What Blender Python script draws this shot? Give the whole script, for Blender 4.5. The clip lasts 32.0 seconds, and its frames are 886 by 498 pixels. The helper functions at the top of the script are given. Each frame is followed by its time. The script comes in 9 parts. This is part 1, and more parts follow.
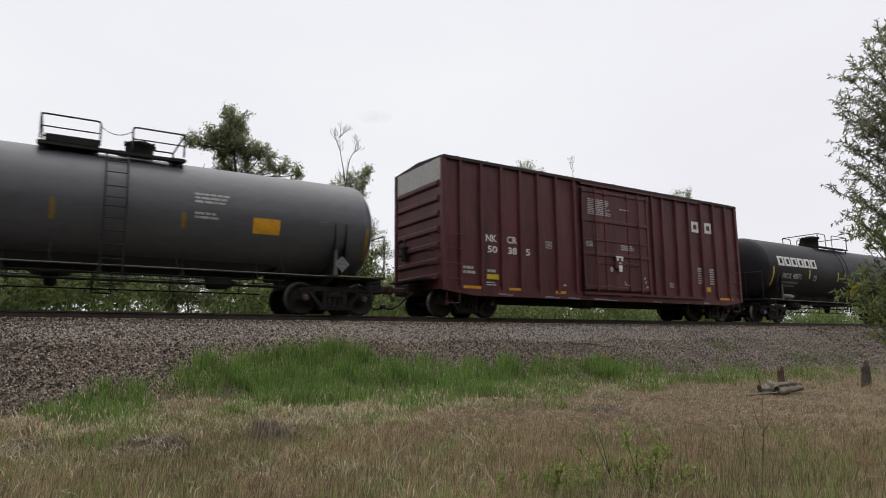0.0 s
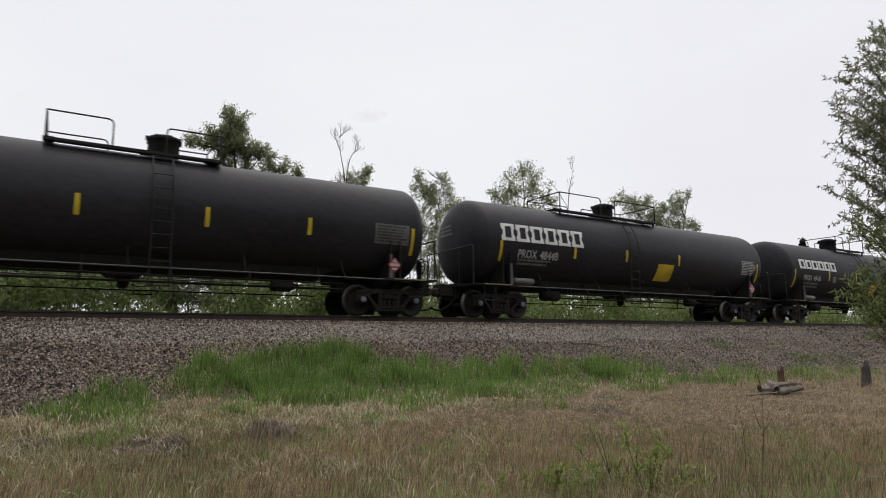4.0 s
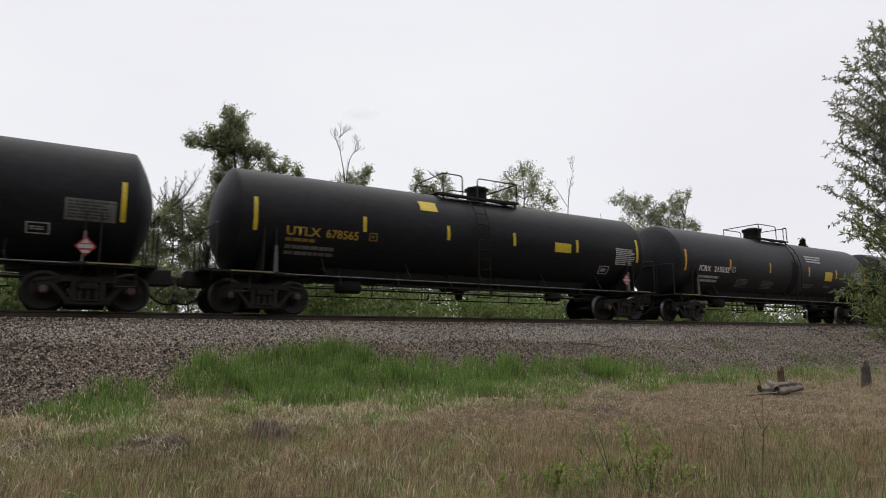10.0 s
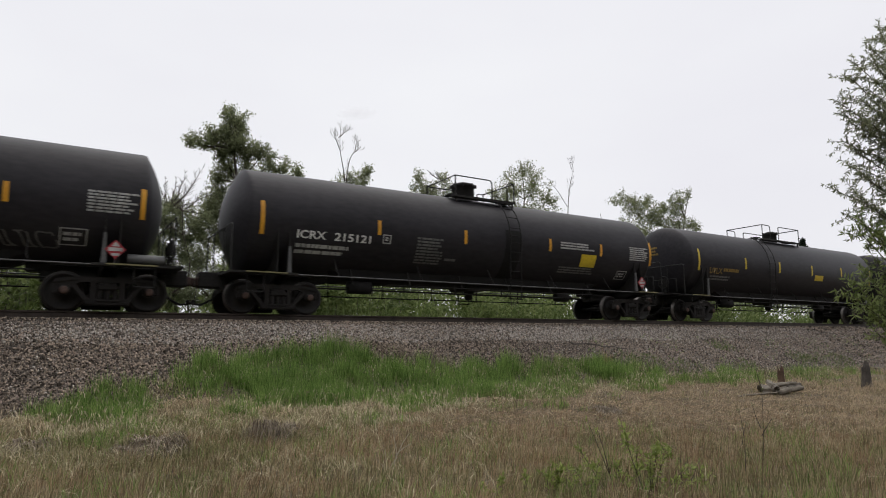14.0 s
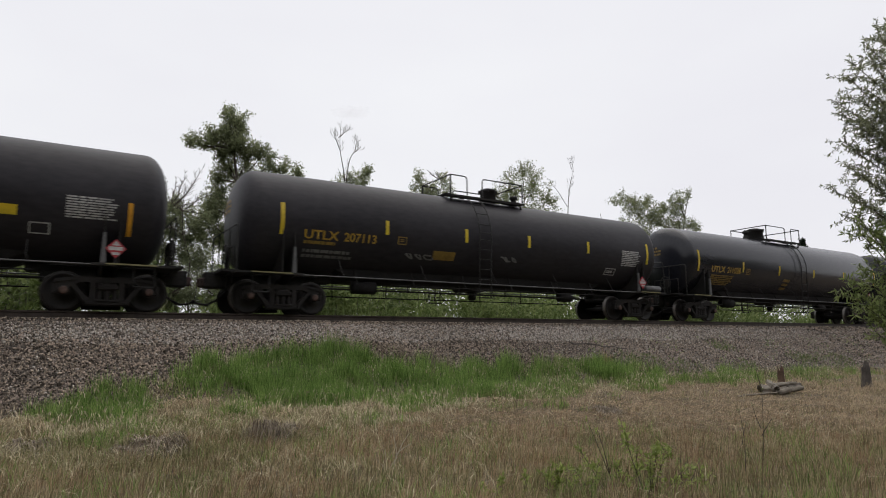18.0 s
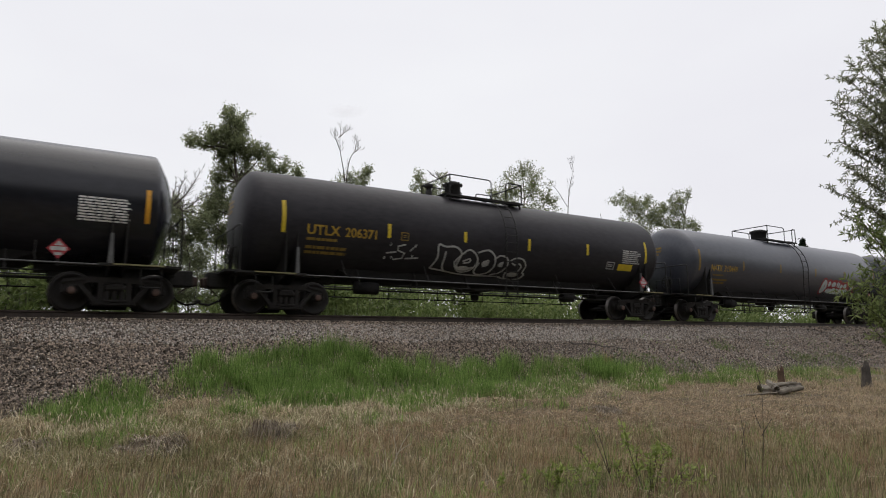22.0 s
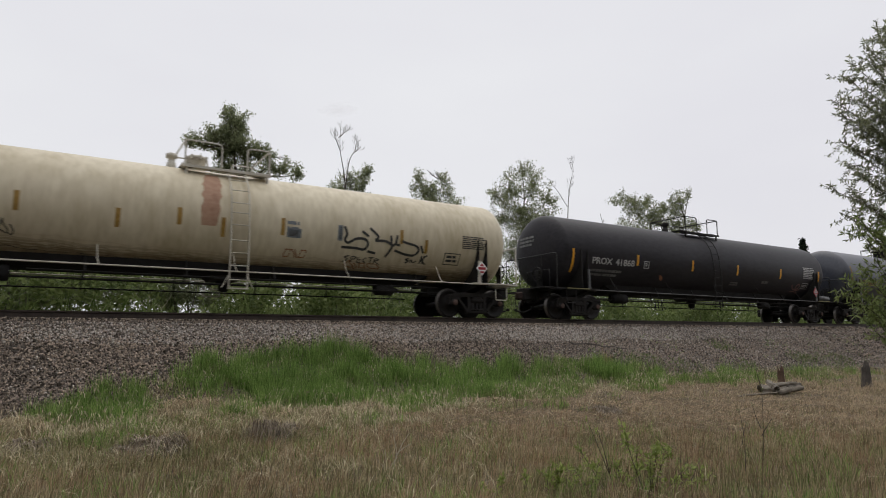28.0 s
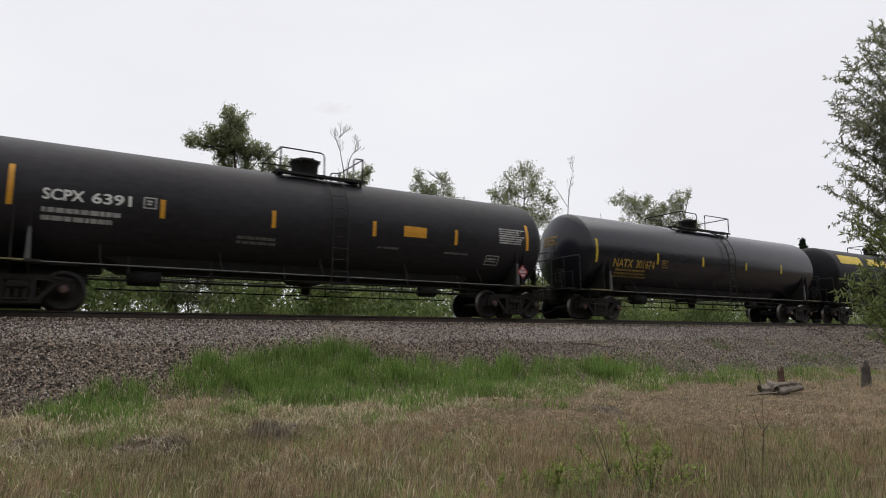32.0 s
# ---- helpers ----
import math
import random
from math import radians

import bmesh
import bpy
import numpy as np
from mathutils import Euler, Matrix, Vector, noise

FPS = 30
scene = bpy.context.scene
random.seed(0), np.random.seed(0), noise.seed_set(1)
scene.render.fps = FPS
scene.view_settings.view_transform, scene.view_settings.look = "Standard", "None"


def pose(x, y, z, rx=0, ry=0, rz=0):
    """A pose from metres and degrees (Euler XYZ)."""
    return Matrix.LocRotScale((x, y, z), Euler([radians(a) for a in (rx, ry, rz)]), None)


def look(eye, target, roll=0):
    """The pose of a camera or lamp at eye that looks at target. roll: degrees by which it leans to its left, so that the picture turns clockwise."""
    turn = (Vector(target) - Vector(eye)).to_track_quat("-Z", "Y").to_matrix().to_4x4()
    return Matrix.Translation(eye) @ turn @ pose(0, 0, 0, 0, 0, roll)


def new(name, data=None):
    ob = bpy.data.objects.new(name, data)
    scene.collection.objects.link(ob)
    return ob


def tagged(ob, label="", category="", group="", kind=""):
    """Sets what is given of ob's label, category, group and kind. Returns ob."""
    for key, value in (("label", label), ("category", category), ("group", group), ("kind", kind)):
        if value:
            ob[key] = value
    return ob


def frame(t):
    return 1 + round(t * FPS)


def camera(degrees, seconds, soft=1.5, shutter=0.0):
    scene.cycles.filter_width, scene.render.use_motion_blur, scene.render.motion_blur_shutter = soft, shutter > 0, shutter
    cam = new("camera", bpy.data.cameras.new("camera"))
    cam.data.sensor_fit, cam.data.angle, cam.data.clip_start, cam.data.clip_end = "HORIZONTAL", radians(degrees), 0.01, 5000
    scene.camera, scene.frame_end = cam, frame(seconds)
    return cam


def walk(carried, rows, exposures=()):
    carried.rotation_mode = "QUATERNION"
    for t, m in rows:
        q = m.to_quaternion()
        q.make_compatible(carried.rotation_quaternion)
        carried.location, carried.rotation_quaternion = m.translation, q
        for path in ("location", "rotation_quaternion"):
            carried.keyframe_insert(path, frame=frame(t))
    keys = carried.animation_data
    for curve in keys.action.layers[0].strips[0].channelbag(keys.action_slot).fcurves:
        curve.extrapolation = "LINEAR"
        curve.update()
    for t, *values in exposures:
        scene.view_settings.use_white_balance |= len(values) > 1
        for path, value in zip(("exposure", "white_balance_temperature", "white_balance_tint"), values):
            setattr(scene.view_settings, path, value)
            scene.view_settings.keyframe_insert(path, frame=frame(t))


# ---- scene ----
# One fixed camera beside a railway embankment; x runs along the track, y away from the camera, z = 0 at the top of the rail.
TRACK_Y = 17.65
EYE = (0.0, 0.0, -0.77)
cam = camera(71.256, 32.0, soft=0.98, shutter=0.14)
VIEW = look(EYE, (EYE[0] + 0.52733, EYE[1] + 0.83672, EYE[2] + 0.14773), -0.439)
walk(cam, [(0.0, VIEW), (32.0, VIEW)], exposures=[(0.0, 0.02), (0.7, 0.09), (2.1, 0.08), (3.2, 0.0), (26.2, 0.0), (27.5, -0.12), (28.9, -0.14), (29.7, 0.0), (32.0, 0.0)])

# ---- sky and sun: a bright, even overcast ----
world = bpy.data.worlds.new("overcast")
scene.world = world
world.use_nodes = True
wn, wl = world.node_tree.nodes, world.node_tree.links
wn.clear()
w_out, w_bg = wn.new("ShaderNodeOutputWorld"), wn.new("ShaderNodeBackground")
w_sky = wn.new("ShaderNodeTexSky")
w_sky.sky_type, w_sky.sun_disc = "NISHITA", False
w_sky.sun_elevation, w_sky.sun_rotation = radians(78), radians(56)
w_sky.air_density, w_sky.dust_density = 1.0, 6.0
w_dim = wn.new("ShaderNodeMix")
w_dim.data_type, w_dim.blend_type = "RGBA", "MULTIPLY"
w_dim.inputs["Factor"].default_value = 1.0
w_dim.inputs["B"].default_value = (0.10, 0.10, 0.10, 1)
w_co, w_no = wn.new("ShaderNodeTexCoord"), wn.new("ShaderNodeTexNoise")
w_map = wn.new("ShaderNodeMapping")
w_map.inputs["Scale"].default_value = (1.0, 1.0, 2.6)
w_no.inputs["Scale"].default_value, w_no.inputs["Detail"].default_value = 1.6, 4.0
w_ramp = wn.new("ShaderNodeValToRGB")
w_ramp.color_ramp.elements[0].position, w_ramp.color_ramp.elements[1].position = 0.3, 0.72
w_ramp.color_ramp.elements[0].color = (0.86, 0.855, 0.905, 1)
w_ramp.color_ramp.elements[1].color = (0.925, 0.93, 0.96, 1)
w_mix = wn.new("ShaderNodeMix")
w_mix.data_type = "RGBA"
w_mix.inputs["Factor"].default_value = 0.94
wl.new(w_co.outputs["Generated"], w_map.inputs["Vector"])
wl.new(w_map.outputs["Vector"], w_no.inputs["Vector"])
wl.new(w_no.outputs["Fac"], w_ramp.inputs["Fac"])
wl.new(w_sky.outputs["Color"], w_dim.inputs["A"])
wl.new(w_dim.outputs["Result"], w_mix.inputs["A"])
wl.new(w_ramp.outputs["Color"], w_mix.inputs["B"])
wl.new(w_mix.outputs["Result"], w_bg.inputs["Color"])
wl.new(w_bg.outputs["Background"], w_out.inputs["Surface"])
w_bg.inputs["Strength"].default_value = 1.0

sun = new("sun", bpy.data.lights.new("sun", "SUN"))
sun.data.energy, sun.data.angle, sun.data.color = 1.3, radians(75), (1.0, 0.96, 0.9)
sun.matrix_world = look((0, 0, 30), (-3, -2, 13))


# ---- materials ----
def mat(name, low, high, rough=0.7, metal=0.0, grain=30.0, stain=2.0, bump=0.15, stretch=(1, 1, 1), island=0.0, spec=0.5, obj_random=0.0):
    """Two base colours mixed by a fine grain and a broad stain, with relief of the grain."""
    m = bpy.data.materials.new(name)
    m.use_nodes = True
    n, l = m.node_tree.nodes, m.node_tree.links
    b = n["Principled BSDF"]
    co, mp = n.new("ShaderNodeTexCoord"), n.new("ShaderNodeMapping")
    mp.inputs["Scale"].default_value = stretch
    l.new(co.outputs["Object"], mp.inputs["Vector"])
    fine, broad = n.new("ShaderNodeTexNoise"), n.new("ShaderNodeTexNoise")
    for t, s in ((fine, grain), (broad, stain)):
        t.inputs["Scale"].default_value, t.inputs["Detail"].default_value = s, 4.0
        l.new(mp.outputs["Vector"], t.inputs["Vector"])
    add = n.new("ShaderNodeMath")
    add.operation = "MULTIPLY_ADD"
    add.inputs[1].default_value = 0.45
    half = n.new("ShaderNodeMath")
    half.operation = "MULTIPLY"
    half.inputs[1].default_value = 0.55
    l.new(broad.outputs["Fac"], half.inputs[0])
    l.new(fine.outputs["Fac"], add.inputs[0])
    l.new(half.outputs[0], add.inputs[2])
    value = add.outputs[0]
    if island or obj_random:
        src = n.new("ShaderNodeNewGeometry").outputs["Random Per Island"] if island else n.new("ShaderNodeObjectInfo").outputs["Random"]
        more = n.new("ShaderNodeMath")
        more.operation = "MULTIPLY_ADD"
        more.inputs[1].default_value = island or obj_random
        off = n.new("ShaderNodeMath")
        off.operation = "SUBTRACT"
        off.inputs[1].default_value = (island or obj_random) / 2
        l.new(src, more.inputs[0])
        l.new(value, off.inputs[0])
        l.new(off.outputs[0], more.inputs[2])
        value = more.outputs[0]
    ramp = n.new("ShaderNodeValToRGB")
    ramp.color_ramp.elements[0].position, ramp.color_ramp.elements[1].position = 0.32, 0.68
    ramp.color_ramp.elements[0].color, ramp.color_ramp.elements[1].color = (*low, 1), (*high, 1)
    l.new(value, ramp.inputs["Fac"])
    l.new(ramp.outputs["Color"], b.inputs["Base Color"])
    b.inputs["Roughness"].default_value, b.inputs["Metallic"].default_value = rough, metal
    b.inputs["Specular IOR Level"].default_value = spec
    if bump:
        bp = n.new("ShaderNodeBump")
        bp.inputs["Strength"].default_value, bp.inputs["Distance"].default_value = bump, 0.01
        l.new(fine.outputs["Fac"], bp.inputs["Height"])
        l.new(bp.outputs["Normal"], b.inputs["Normal"])
    return m


def leafy(name, low, high, rough=0.55, glow=0.45, vary=0.6):
    """Leaves and grass: colour varies from piece to piece, light passes through."""
    m = mat(name, low, high, rough, 0, 6.0, 0.4, 0, island=vary, spec=0.3)
    n, l = m.node_tree.nodes, m.node_tree.links
    b, out = n["Principled BSDF"], n["Material Output"]
    tr, mx = n.new("ShaderNodeBsdfTranslucent"), n.new("ShaderNodeMixShader")
    mx.inputs["Fac"].default_value = glow
    l.new(n["Color Ramp"].outputs["Color"], tr.inputs["Color"])
    l.new(b.outputs["BSDF"], mx.inputs[1])
    l.new(tr.outputs["BSDF"], mx.inputs[2])
    l.new(mx.outputs["Shader"], out.inputs["Surface"])
    return m


BLACK = mat("black_tank_paint", (0.0095, 0.0096, 0.0115), (0.0195, 0.0195, 0.0228), 0.44, 0, 9, 0.7, 0.05, (0.4, 1, 1), spec=0.11)
DUSTY_BLACK = mat("dusty_black_tank_paint", (0.0195, 0.0184, 0.0212), (0.0370, 0.0350, 0.0400), 0.44, 0, 9, 0.7, 0.05, (0.4, 1, 1), spec=0.13)
BLACK_GLOSSY = mat("newer_black_tank_paint", (0.0105, 0.0109, 0.0150), (0.0195, 0.0201, 0.0268), 0.24, 0, 9, 0.7, 0.03, (0.4, 1, 1), spec=0.38)
PALE_GREY = mat("weathered_grey_tank_paint", (0.062, 0.064, 0.074), (0.102, 0.104, 0.118), 0.38, 0, 7, 0.5, 0.05, (0.4, 1, 1), spec=0.5)
GREY = mat("dusty_grey_tank_paint", (0.037, 0.040, 0.053), (0.066, 0.071, 0.089), 0.33, 0, 9, 0.6, 0.05, (0.4, 1, 1), spec=0.55)
CREAM = mat("stained_cream_tank_paint", (0.43, 0.365, 0.24), (0.66, 0.595, 0.455), 0.5, 0, 4, 0.5, 0.05, (1.6, 1, 0.5))
UNDER = mat("grimy_black_steel", (0.009, 0.0086, 0.0084), (0.026, 0.024, 0.0225), 0.75, 0, 24, 2, 0.2, spec=0.3)
TRUCK = mat("dusty_cast_steel", (0.009, 0.0080, 0.0078), (0.028, 0.0240, 0.0228), 0.75, 0, 22, 2, 0.3, spec=0.3)
WHEEL = mat("brown_grimed_wheel_steel", (0.0075, 0.0062, 0.0060), (0.020, 0.0160, 0.0145), 0.65, 0.1, 18, 2, 0.2)
TREAD = mat("worn_bright_wheel_tread", (0.10, 0.092, 0.085), (0.20, 0.185, 0.175), 0.42, 0.8, 18, 2, 0.1)
CAP = mat("blue_grey_bearing_cap", (0.10, 0.12, 0.16), (0.22, 0.25, 0.32), 0.5, 0.1, 25, 4, 0.1)
WHITE = mat("white_stencil_paint", (0.58, 0.58, 0.57), (0.80, 0.80, 0.78), 0.6, 0, 14, 1.5, 0)
DULL_WHITE = mat("worn_white_stencil_paint", (0.24, 0.24, 0.24), (0.52, 0.52, 0.51), 0.65, 0, 16, 2, 0)
FAINT = mat("faded_stencil_paint", (0.07, 0.07, 0.07), (0.17, 0.17, 0.165), 0.65, 0, 16, 2, 0)
YELLOW = mat("yellow_reflective_tape", (0.42, 0.30, 0.012), (0.68, 0.50, 0.02), 0.5, 0, 12, 2, 0)
AMBER = mat("amber_reflective_tape", (0.50, 0.22, 0.012), (0.72, 0.36, 0.02), 0.5, 0, 12, 2, 0)
DULL_YELLOW = mat("worn_yellow_edge_paint", (0.12, 0.105, 0.04), (0.26, 0.235, 0.12), 0.65, 0, 20, 3, 0)
OCHRE = mat("yellow_lettering_paint", (0.23, 0.135, 0.012), (0.43, 0.27, 0.025), 0.6, 0, 20, 3, 0)
FADED_OCHRE = mat("faded_yellow_lettering", (0.14, 0.085, 0.012), (0.28, 0.18, 0.03), 0.65, 0, 20, 3, 0)
BROWN_TAPE = mat("browned_reflective_tape", (0.20, 0.11, 0.02), (0.36, 0.22, 0.05), 0.55, 0, 12, 2, 0)
DARK_INK = mat("dark_stencil_paint", (0.02, 0.02, 0.022), (0.05, 0.05, 0.05), 0.6, 0, 14, 2, 0)
SLATE = mat("grey_blue_panel_paint", (0.11, 0.13, 0.15), (0.2, 0.22, 0.24), 0.6, 0, 14, 2, 0)
RED = mat("red_placard_card", (0.25, 0.012, 0.024), (0.38, 0.032, 0.042), 0.5, 0, 14, 2, 0)
PALE_SPRAY = mat("pale_blue_spray_paint", (0.42, 0.52, 0.54), (0.62, 0.70, 0.71), 0.6, 0, 9, 5, 0)
STAIN_AND_SHADE = [mat("brown_stain_with_shade", (0.15 + 0.065 * i, 0.112 + 0.058 * i, 0.066 + 0.040 * i), (0.31 + 0.075 * i, 0.255 + 0.072 * i, 0.17 + 0.061 * i), 0.52, 0, 4, 0.5, 0.05, (1.6, 1, 0.5)) for i in range(5)]
GRIME = mat("oily_black_grime", (0.010, 0.009, 0.008), (0.040, 0.034, 0.028), 0.7, 0, 6, 0.8, 0.1)
RUSTY = mat("rusty_cast_coupler", (0.022, 0.014, 0.012), (0.075, 0.044, 0.036), 0.8, 0, 20, 2, 0.3)
PALE_RUST = mat("washed_out_rust", (0.28, 0.150, 0.095), (0.45, 0.29, 0.195), 0.7, 0, 8, 1.2, 0.05)
RUST_RED = mat("dull_red_spray_paint", (0.12, 0.062, 0.058), (0.24, 0.14, 0.13), 0.7, 0, 12, 2, 0)
RUST = mat("rust_streak", (0.20, 0.075, 0.035), (0.36, 0.17, 0.09), 0.8, 0, 12, 2, 0.1)
RAIL_STEEL = mat("brown_rail_steel", (0.030, 0.022, 0.018), (0.075, 0.055, 0.045), 0.6, 0.3, 30, 3, 0.2)
TIE = mat("creosoted_timber", (0.03, 0.025, 0.02), (0.09, 0.075, 0.06), 0.85, 0, 20, 2, 0.4, (1, 0.2, 1))
BROWN_CAP = mat("rusty_bearing_cap", (0.050, 0.028, 0.022), (0.12, 0.072, 0.058), 0.7, 0.1, 25, 4, 0.1)
DARK_PLATE = mat("matte_black_plate", (0.009, 0.0085, 0.0085), (0.019, 0.018, 0.018), 0.8, 0, 12, 2, 0.1, spec=0.2)
HANDRAIL = mat("dark_handrail_steel", (0.009, 0.009, 0.009), (0.024, 0.023, 0.022), 0.6, 0, 20, 2, 0.1, spec=0.3)
PALE_RAIL = mat("cream_painted_steel", (0.36, 0.33, 0.27), (0.60, 0.57, 0.50), 0.55, 0, 20, 2, 0.1)
SILL_LINE = mat("dusty_grey_handline", (0.065, 0.065, 0.067), (0.14, 0.14, 0.142), 0.5, 0.2, 15, 2, 0)


# ---- mesh building ----
class Mesh:
    """Collects simple forms into one mesh."""

    def __init__(self):
        self.v, self.f, self.s = [], [], []

    def add(self, verts, faces, smooth=False):
        o = len(self.v)
        self.v += [tuple(p) for p in verts]
        self.f += [tuple(i + o for i in q) for q in faces]
        self.s += [smooth] * len(faces)
        return self

    def box(self, cx, cy, cz, sx, sy, sz, bevel=0.0):
        x, y, z = sx / 2, sy / 2, sz / 2
        if not bevel:
            c = [(cx + a * x, cy + b * y, cz + d * z) for d in (-1, 1) for a, b in ((-1, -1), (1, -1), (1, 1), (-1, 1))]
            return self.add(c, [(3, 2, 1, 0), (4, 5, 6, 7), (0, 1, 5, 4), (1, 2, 6, 5), (2, 3, 7, 6), (3, 0, 4, 7)])
        b = min(bevel, x * 0.9, y * 0.9, z * 0.9)
        rings = []
        for zz, k in ((-z, b), (-z + b, 0), (z - b, 0), (z, b)):
            rings.append([(cx + p, cy + q, cz + zz) for p, q in ((-x + k, -y + b + k * 0), (-x + b + k * 0, -y + k), (x - b, -y + k), (x - k, -y + b), (x - k, y - b), (x - b, y - k), (-x + b, y - k), (-x + k, y - b))])
        verts = [p for r in rings for p in r]
        faces = [tuple(range(7, -1, -1)), tuple(range(24, 32))]
        for r in range(3):
            faces += [(r * 8 + i, r * 8 + (i + 1) % 8, r * 8 + 8 + (i + 1) % 8, r * 8 + 8 + i) for i in range(8)]
        return self.add(verts, faces)

    def beam(self, a, b, w, h):
        """A bar of section w x h from a to b."""
        a, b = Vector(a), Vector(b)
        d = (b - a).normalized()
        side = d.cross(Vector((0, 0, 1)) if abs(d.z) < 0.95 else Vector((0, 1, 0))).normalized()
        up = side.cross(d)
        c = [p + side * (i * w / 2) + up * (j * h / 2) for p in (a, b) for i, j in ((-1, -1), (1, -1), (1, 1), (-1, 1))]
        return self.add(c, [(3, 2, 1, 0), (4, 5, 6, 7), (0, 1, 5, 4), (1, 2, 6, 5), (2, 3, 7, 6), (3, 0, 4, 7)])

    def tube(self, pts, r, n=6, r_end=None):
        pts = [Vector(p) for p in pts]
        verts, m = [], len(pts)
        ref = Vector((0.31, 0.57, 0.76))
        for i, p in enumerate(pts):
            d = (pts[min(i + 1, m - 1)] - pts[max(i - 1, 0)])
            d = d.normalized() if d.length > 1e-9 else Vector((0, 0, 1))
            u = d.cross(ref).normalized()
            w = d.cross(u)
            rr = r if r_end is None else r + (r_end - r) * i / (m - 1)
            verts += [p + u * (rr * math.cos(6.28318 * k / n)) + w * (rr * math.sin(6.28318 * k / n)) for k in range(n)]
        faces = [(i * n + k, i * n + (k + 1) % n, (i + 1) * n + (k + 1) % n, (i + 1) * n + k) for i in range(m - 1) for k in range(n)]
        self.add(verts, faces, True)
        return self.add([], []) if n < 5 else self.add(verts[:n] + verts[-n:], [tuple(range(n)), tuple(range(2 * n - 1, n - 1, -1))])

    def lathe(self, profile, n=24, axis="x", centre=(0, 0, 0)):
        """Turns (along, radius) pairs about an axis."""
        verts, faces = [], []
        for a, r in profile:
            for k in range(n):
                c, s = r * math.cos(2 * math.pi * k / n), r * math.sin(2 * math.pi * k / n)
                p = {"x": (a, c, s), "y": (s, a, c), "z": (c, s, a)}[axis]
                verts.append((p[0] + centre[0], p[1] + centre[1], p[2] + centre[2]))
        m = len(profile)
        for i in range(m - 1):
            faces += [(i * n + k, i * n + (k + 1) % n, (i + 1) * n + (k + 1) % n, (i + 1) * n + k) for k in range(n)]
        self.add(verts, faces, True)
        return self.add(verts[:n] + verts[-n:], [tuple(range(n)), tuple(range(2 * n - 1, n - 1, -1))])

    def slab(self, outline, y0, y1):
        """A flat form given by (x, z) pairs, from y0 to y1."""
        n = len(outline)
        verts = [(x, y0, z) for x, z in outline] + [(x, y1, z) for x, z in outline]
        return self.add(verts, [tuple(range(n)), tuple(range(2 * n - 1, n - 1, -1))] + [(i, i + n, (i + 1) % n + n, (i + 1) % n) for i in range(n)])

    def data(self, name):
        me = bpy.data.meshes.new(name)
        me.from_pydata(self.v, [], self.f)
        me.polygons.foreach_set("use_smooth", self.s)
        bm = bmesh.new()
        bm.from_mesh(me)
        bmesh.ops.recalc_face_normals(bm, faces=bm.faces)
        bm.to_mesh(me)
        bm.free()
        return me


def part(name, form, material, parent, label=""):
    me = form.data(name) if isinstance(form, Mesh) else form
    if not me.materials:
        me.materials.append(material)
    ob = new(name, me)
    ob.parent = parent
    return tagged(ob, label) if label else ob


def bulk(name, verts, faces, material, smooth=False):
    """A big mesh from arrays: verts (n, 3), faces (m, k)."""
    verts, faces = np.asarray(verts, np.float32), np.asarray(faces, np.int32)
    me = bpy.data.meshes.new(name)
    k = faces.shape[1]
    me.vertices.add(len(verts))
    me.vertices.foreach_set("co", verts.ravel())
    me.loops.add(faces.size)
    me.loops.foreach_set("vertex_index", faces.ravel())
    me.polygons.add(len(faces))
    me.polygons.foreach_set("loop_start", np.arange(0, faces.size, k, dtype=np.int32))
    me.polygons.foreach_set("use_smooth", np.full(len(faces), smooth))
    me.update()
    me.materials.append(material)
    return me


# ---- ground ----
SOIL = mat("dry_soil_and_thatch", (0.075, 0.058, 0.040), (0.190, 0.150, 0.104), 0.95, 0, 14, 0.5, 0.5)
STONE = mat("crushed_stone_pieces", (0.046, 0.0355, 0.0275), (0.388, 0.312, 0.250), 0.9, 0, 40, 0.25, 0.2, island=1.2)
DUSTY_STONE = mat("dust_whitened_stone", (0.19, 0.168, 0.15), (0.56, 0.515, 0.47), 0.9, 0, 40, 0.25, 0.2, island=0.9)
GREEN_BLADE = leafy("fresh_green_grass", (0.110, 0.200, 0.045), (0.345, 0.485, 0.148), glow=0.6, vary=1.2)
DRY_BLADE = leafy("dry_brown_grass", (0.21, 0.162, 0.100), (0.63, 0.505, 0.335), 0.7, 0.4, 1.1)
FOX_BLADE = leafy("reddish_dead_grass", (0.195, 0.128, 0.077), (0.49, 0.345, 0.215), 0.7, 0.4, 0.9)
THATCH_BLADE = leafy("brown_fallen_grass", (0.10, 0.078, 0.050), (0.36, 0.283, 0.186), 0.8, 0.25, 1.0)
PALE_BLADE = leafy("bleached_straw", (0.33, 0.28, 0.175), (0.74, 0.66, 0.47), 0.7, 0.3, 0.9)
OLIVE_BLADE = leafy("dull_olive_grass", (0.12, 0.12, 0.052), (0.39, 0.385, 0.19), 0.7, 0.4, 0.9)
DEAD_BLADE = leafy("rotten_grey_grass", (0.12, 0.095, 0.072), (0.34, 0.285, 0.22), 0.8, 0.2, 0.9)
BACK_BLADE = leafy("tall_green_weeds", (0.085, 0.130, 0.034), (0.200, 0.258, 0.092), glow=0.5)
rng = np.random.default_rng(7)


def wobble(x, y, s, k):
    return np.sin(x * s + k) * np.cos(y * s * 1.3 + 2 * k) + 0.5 * np.sin(x * s * 2.3 + y * s * 1.7 + 3 * k)


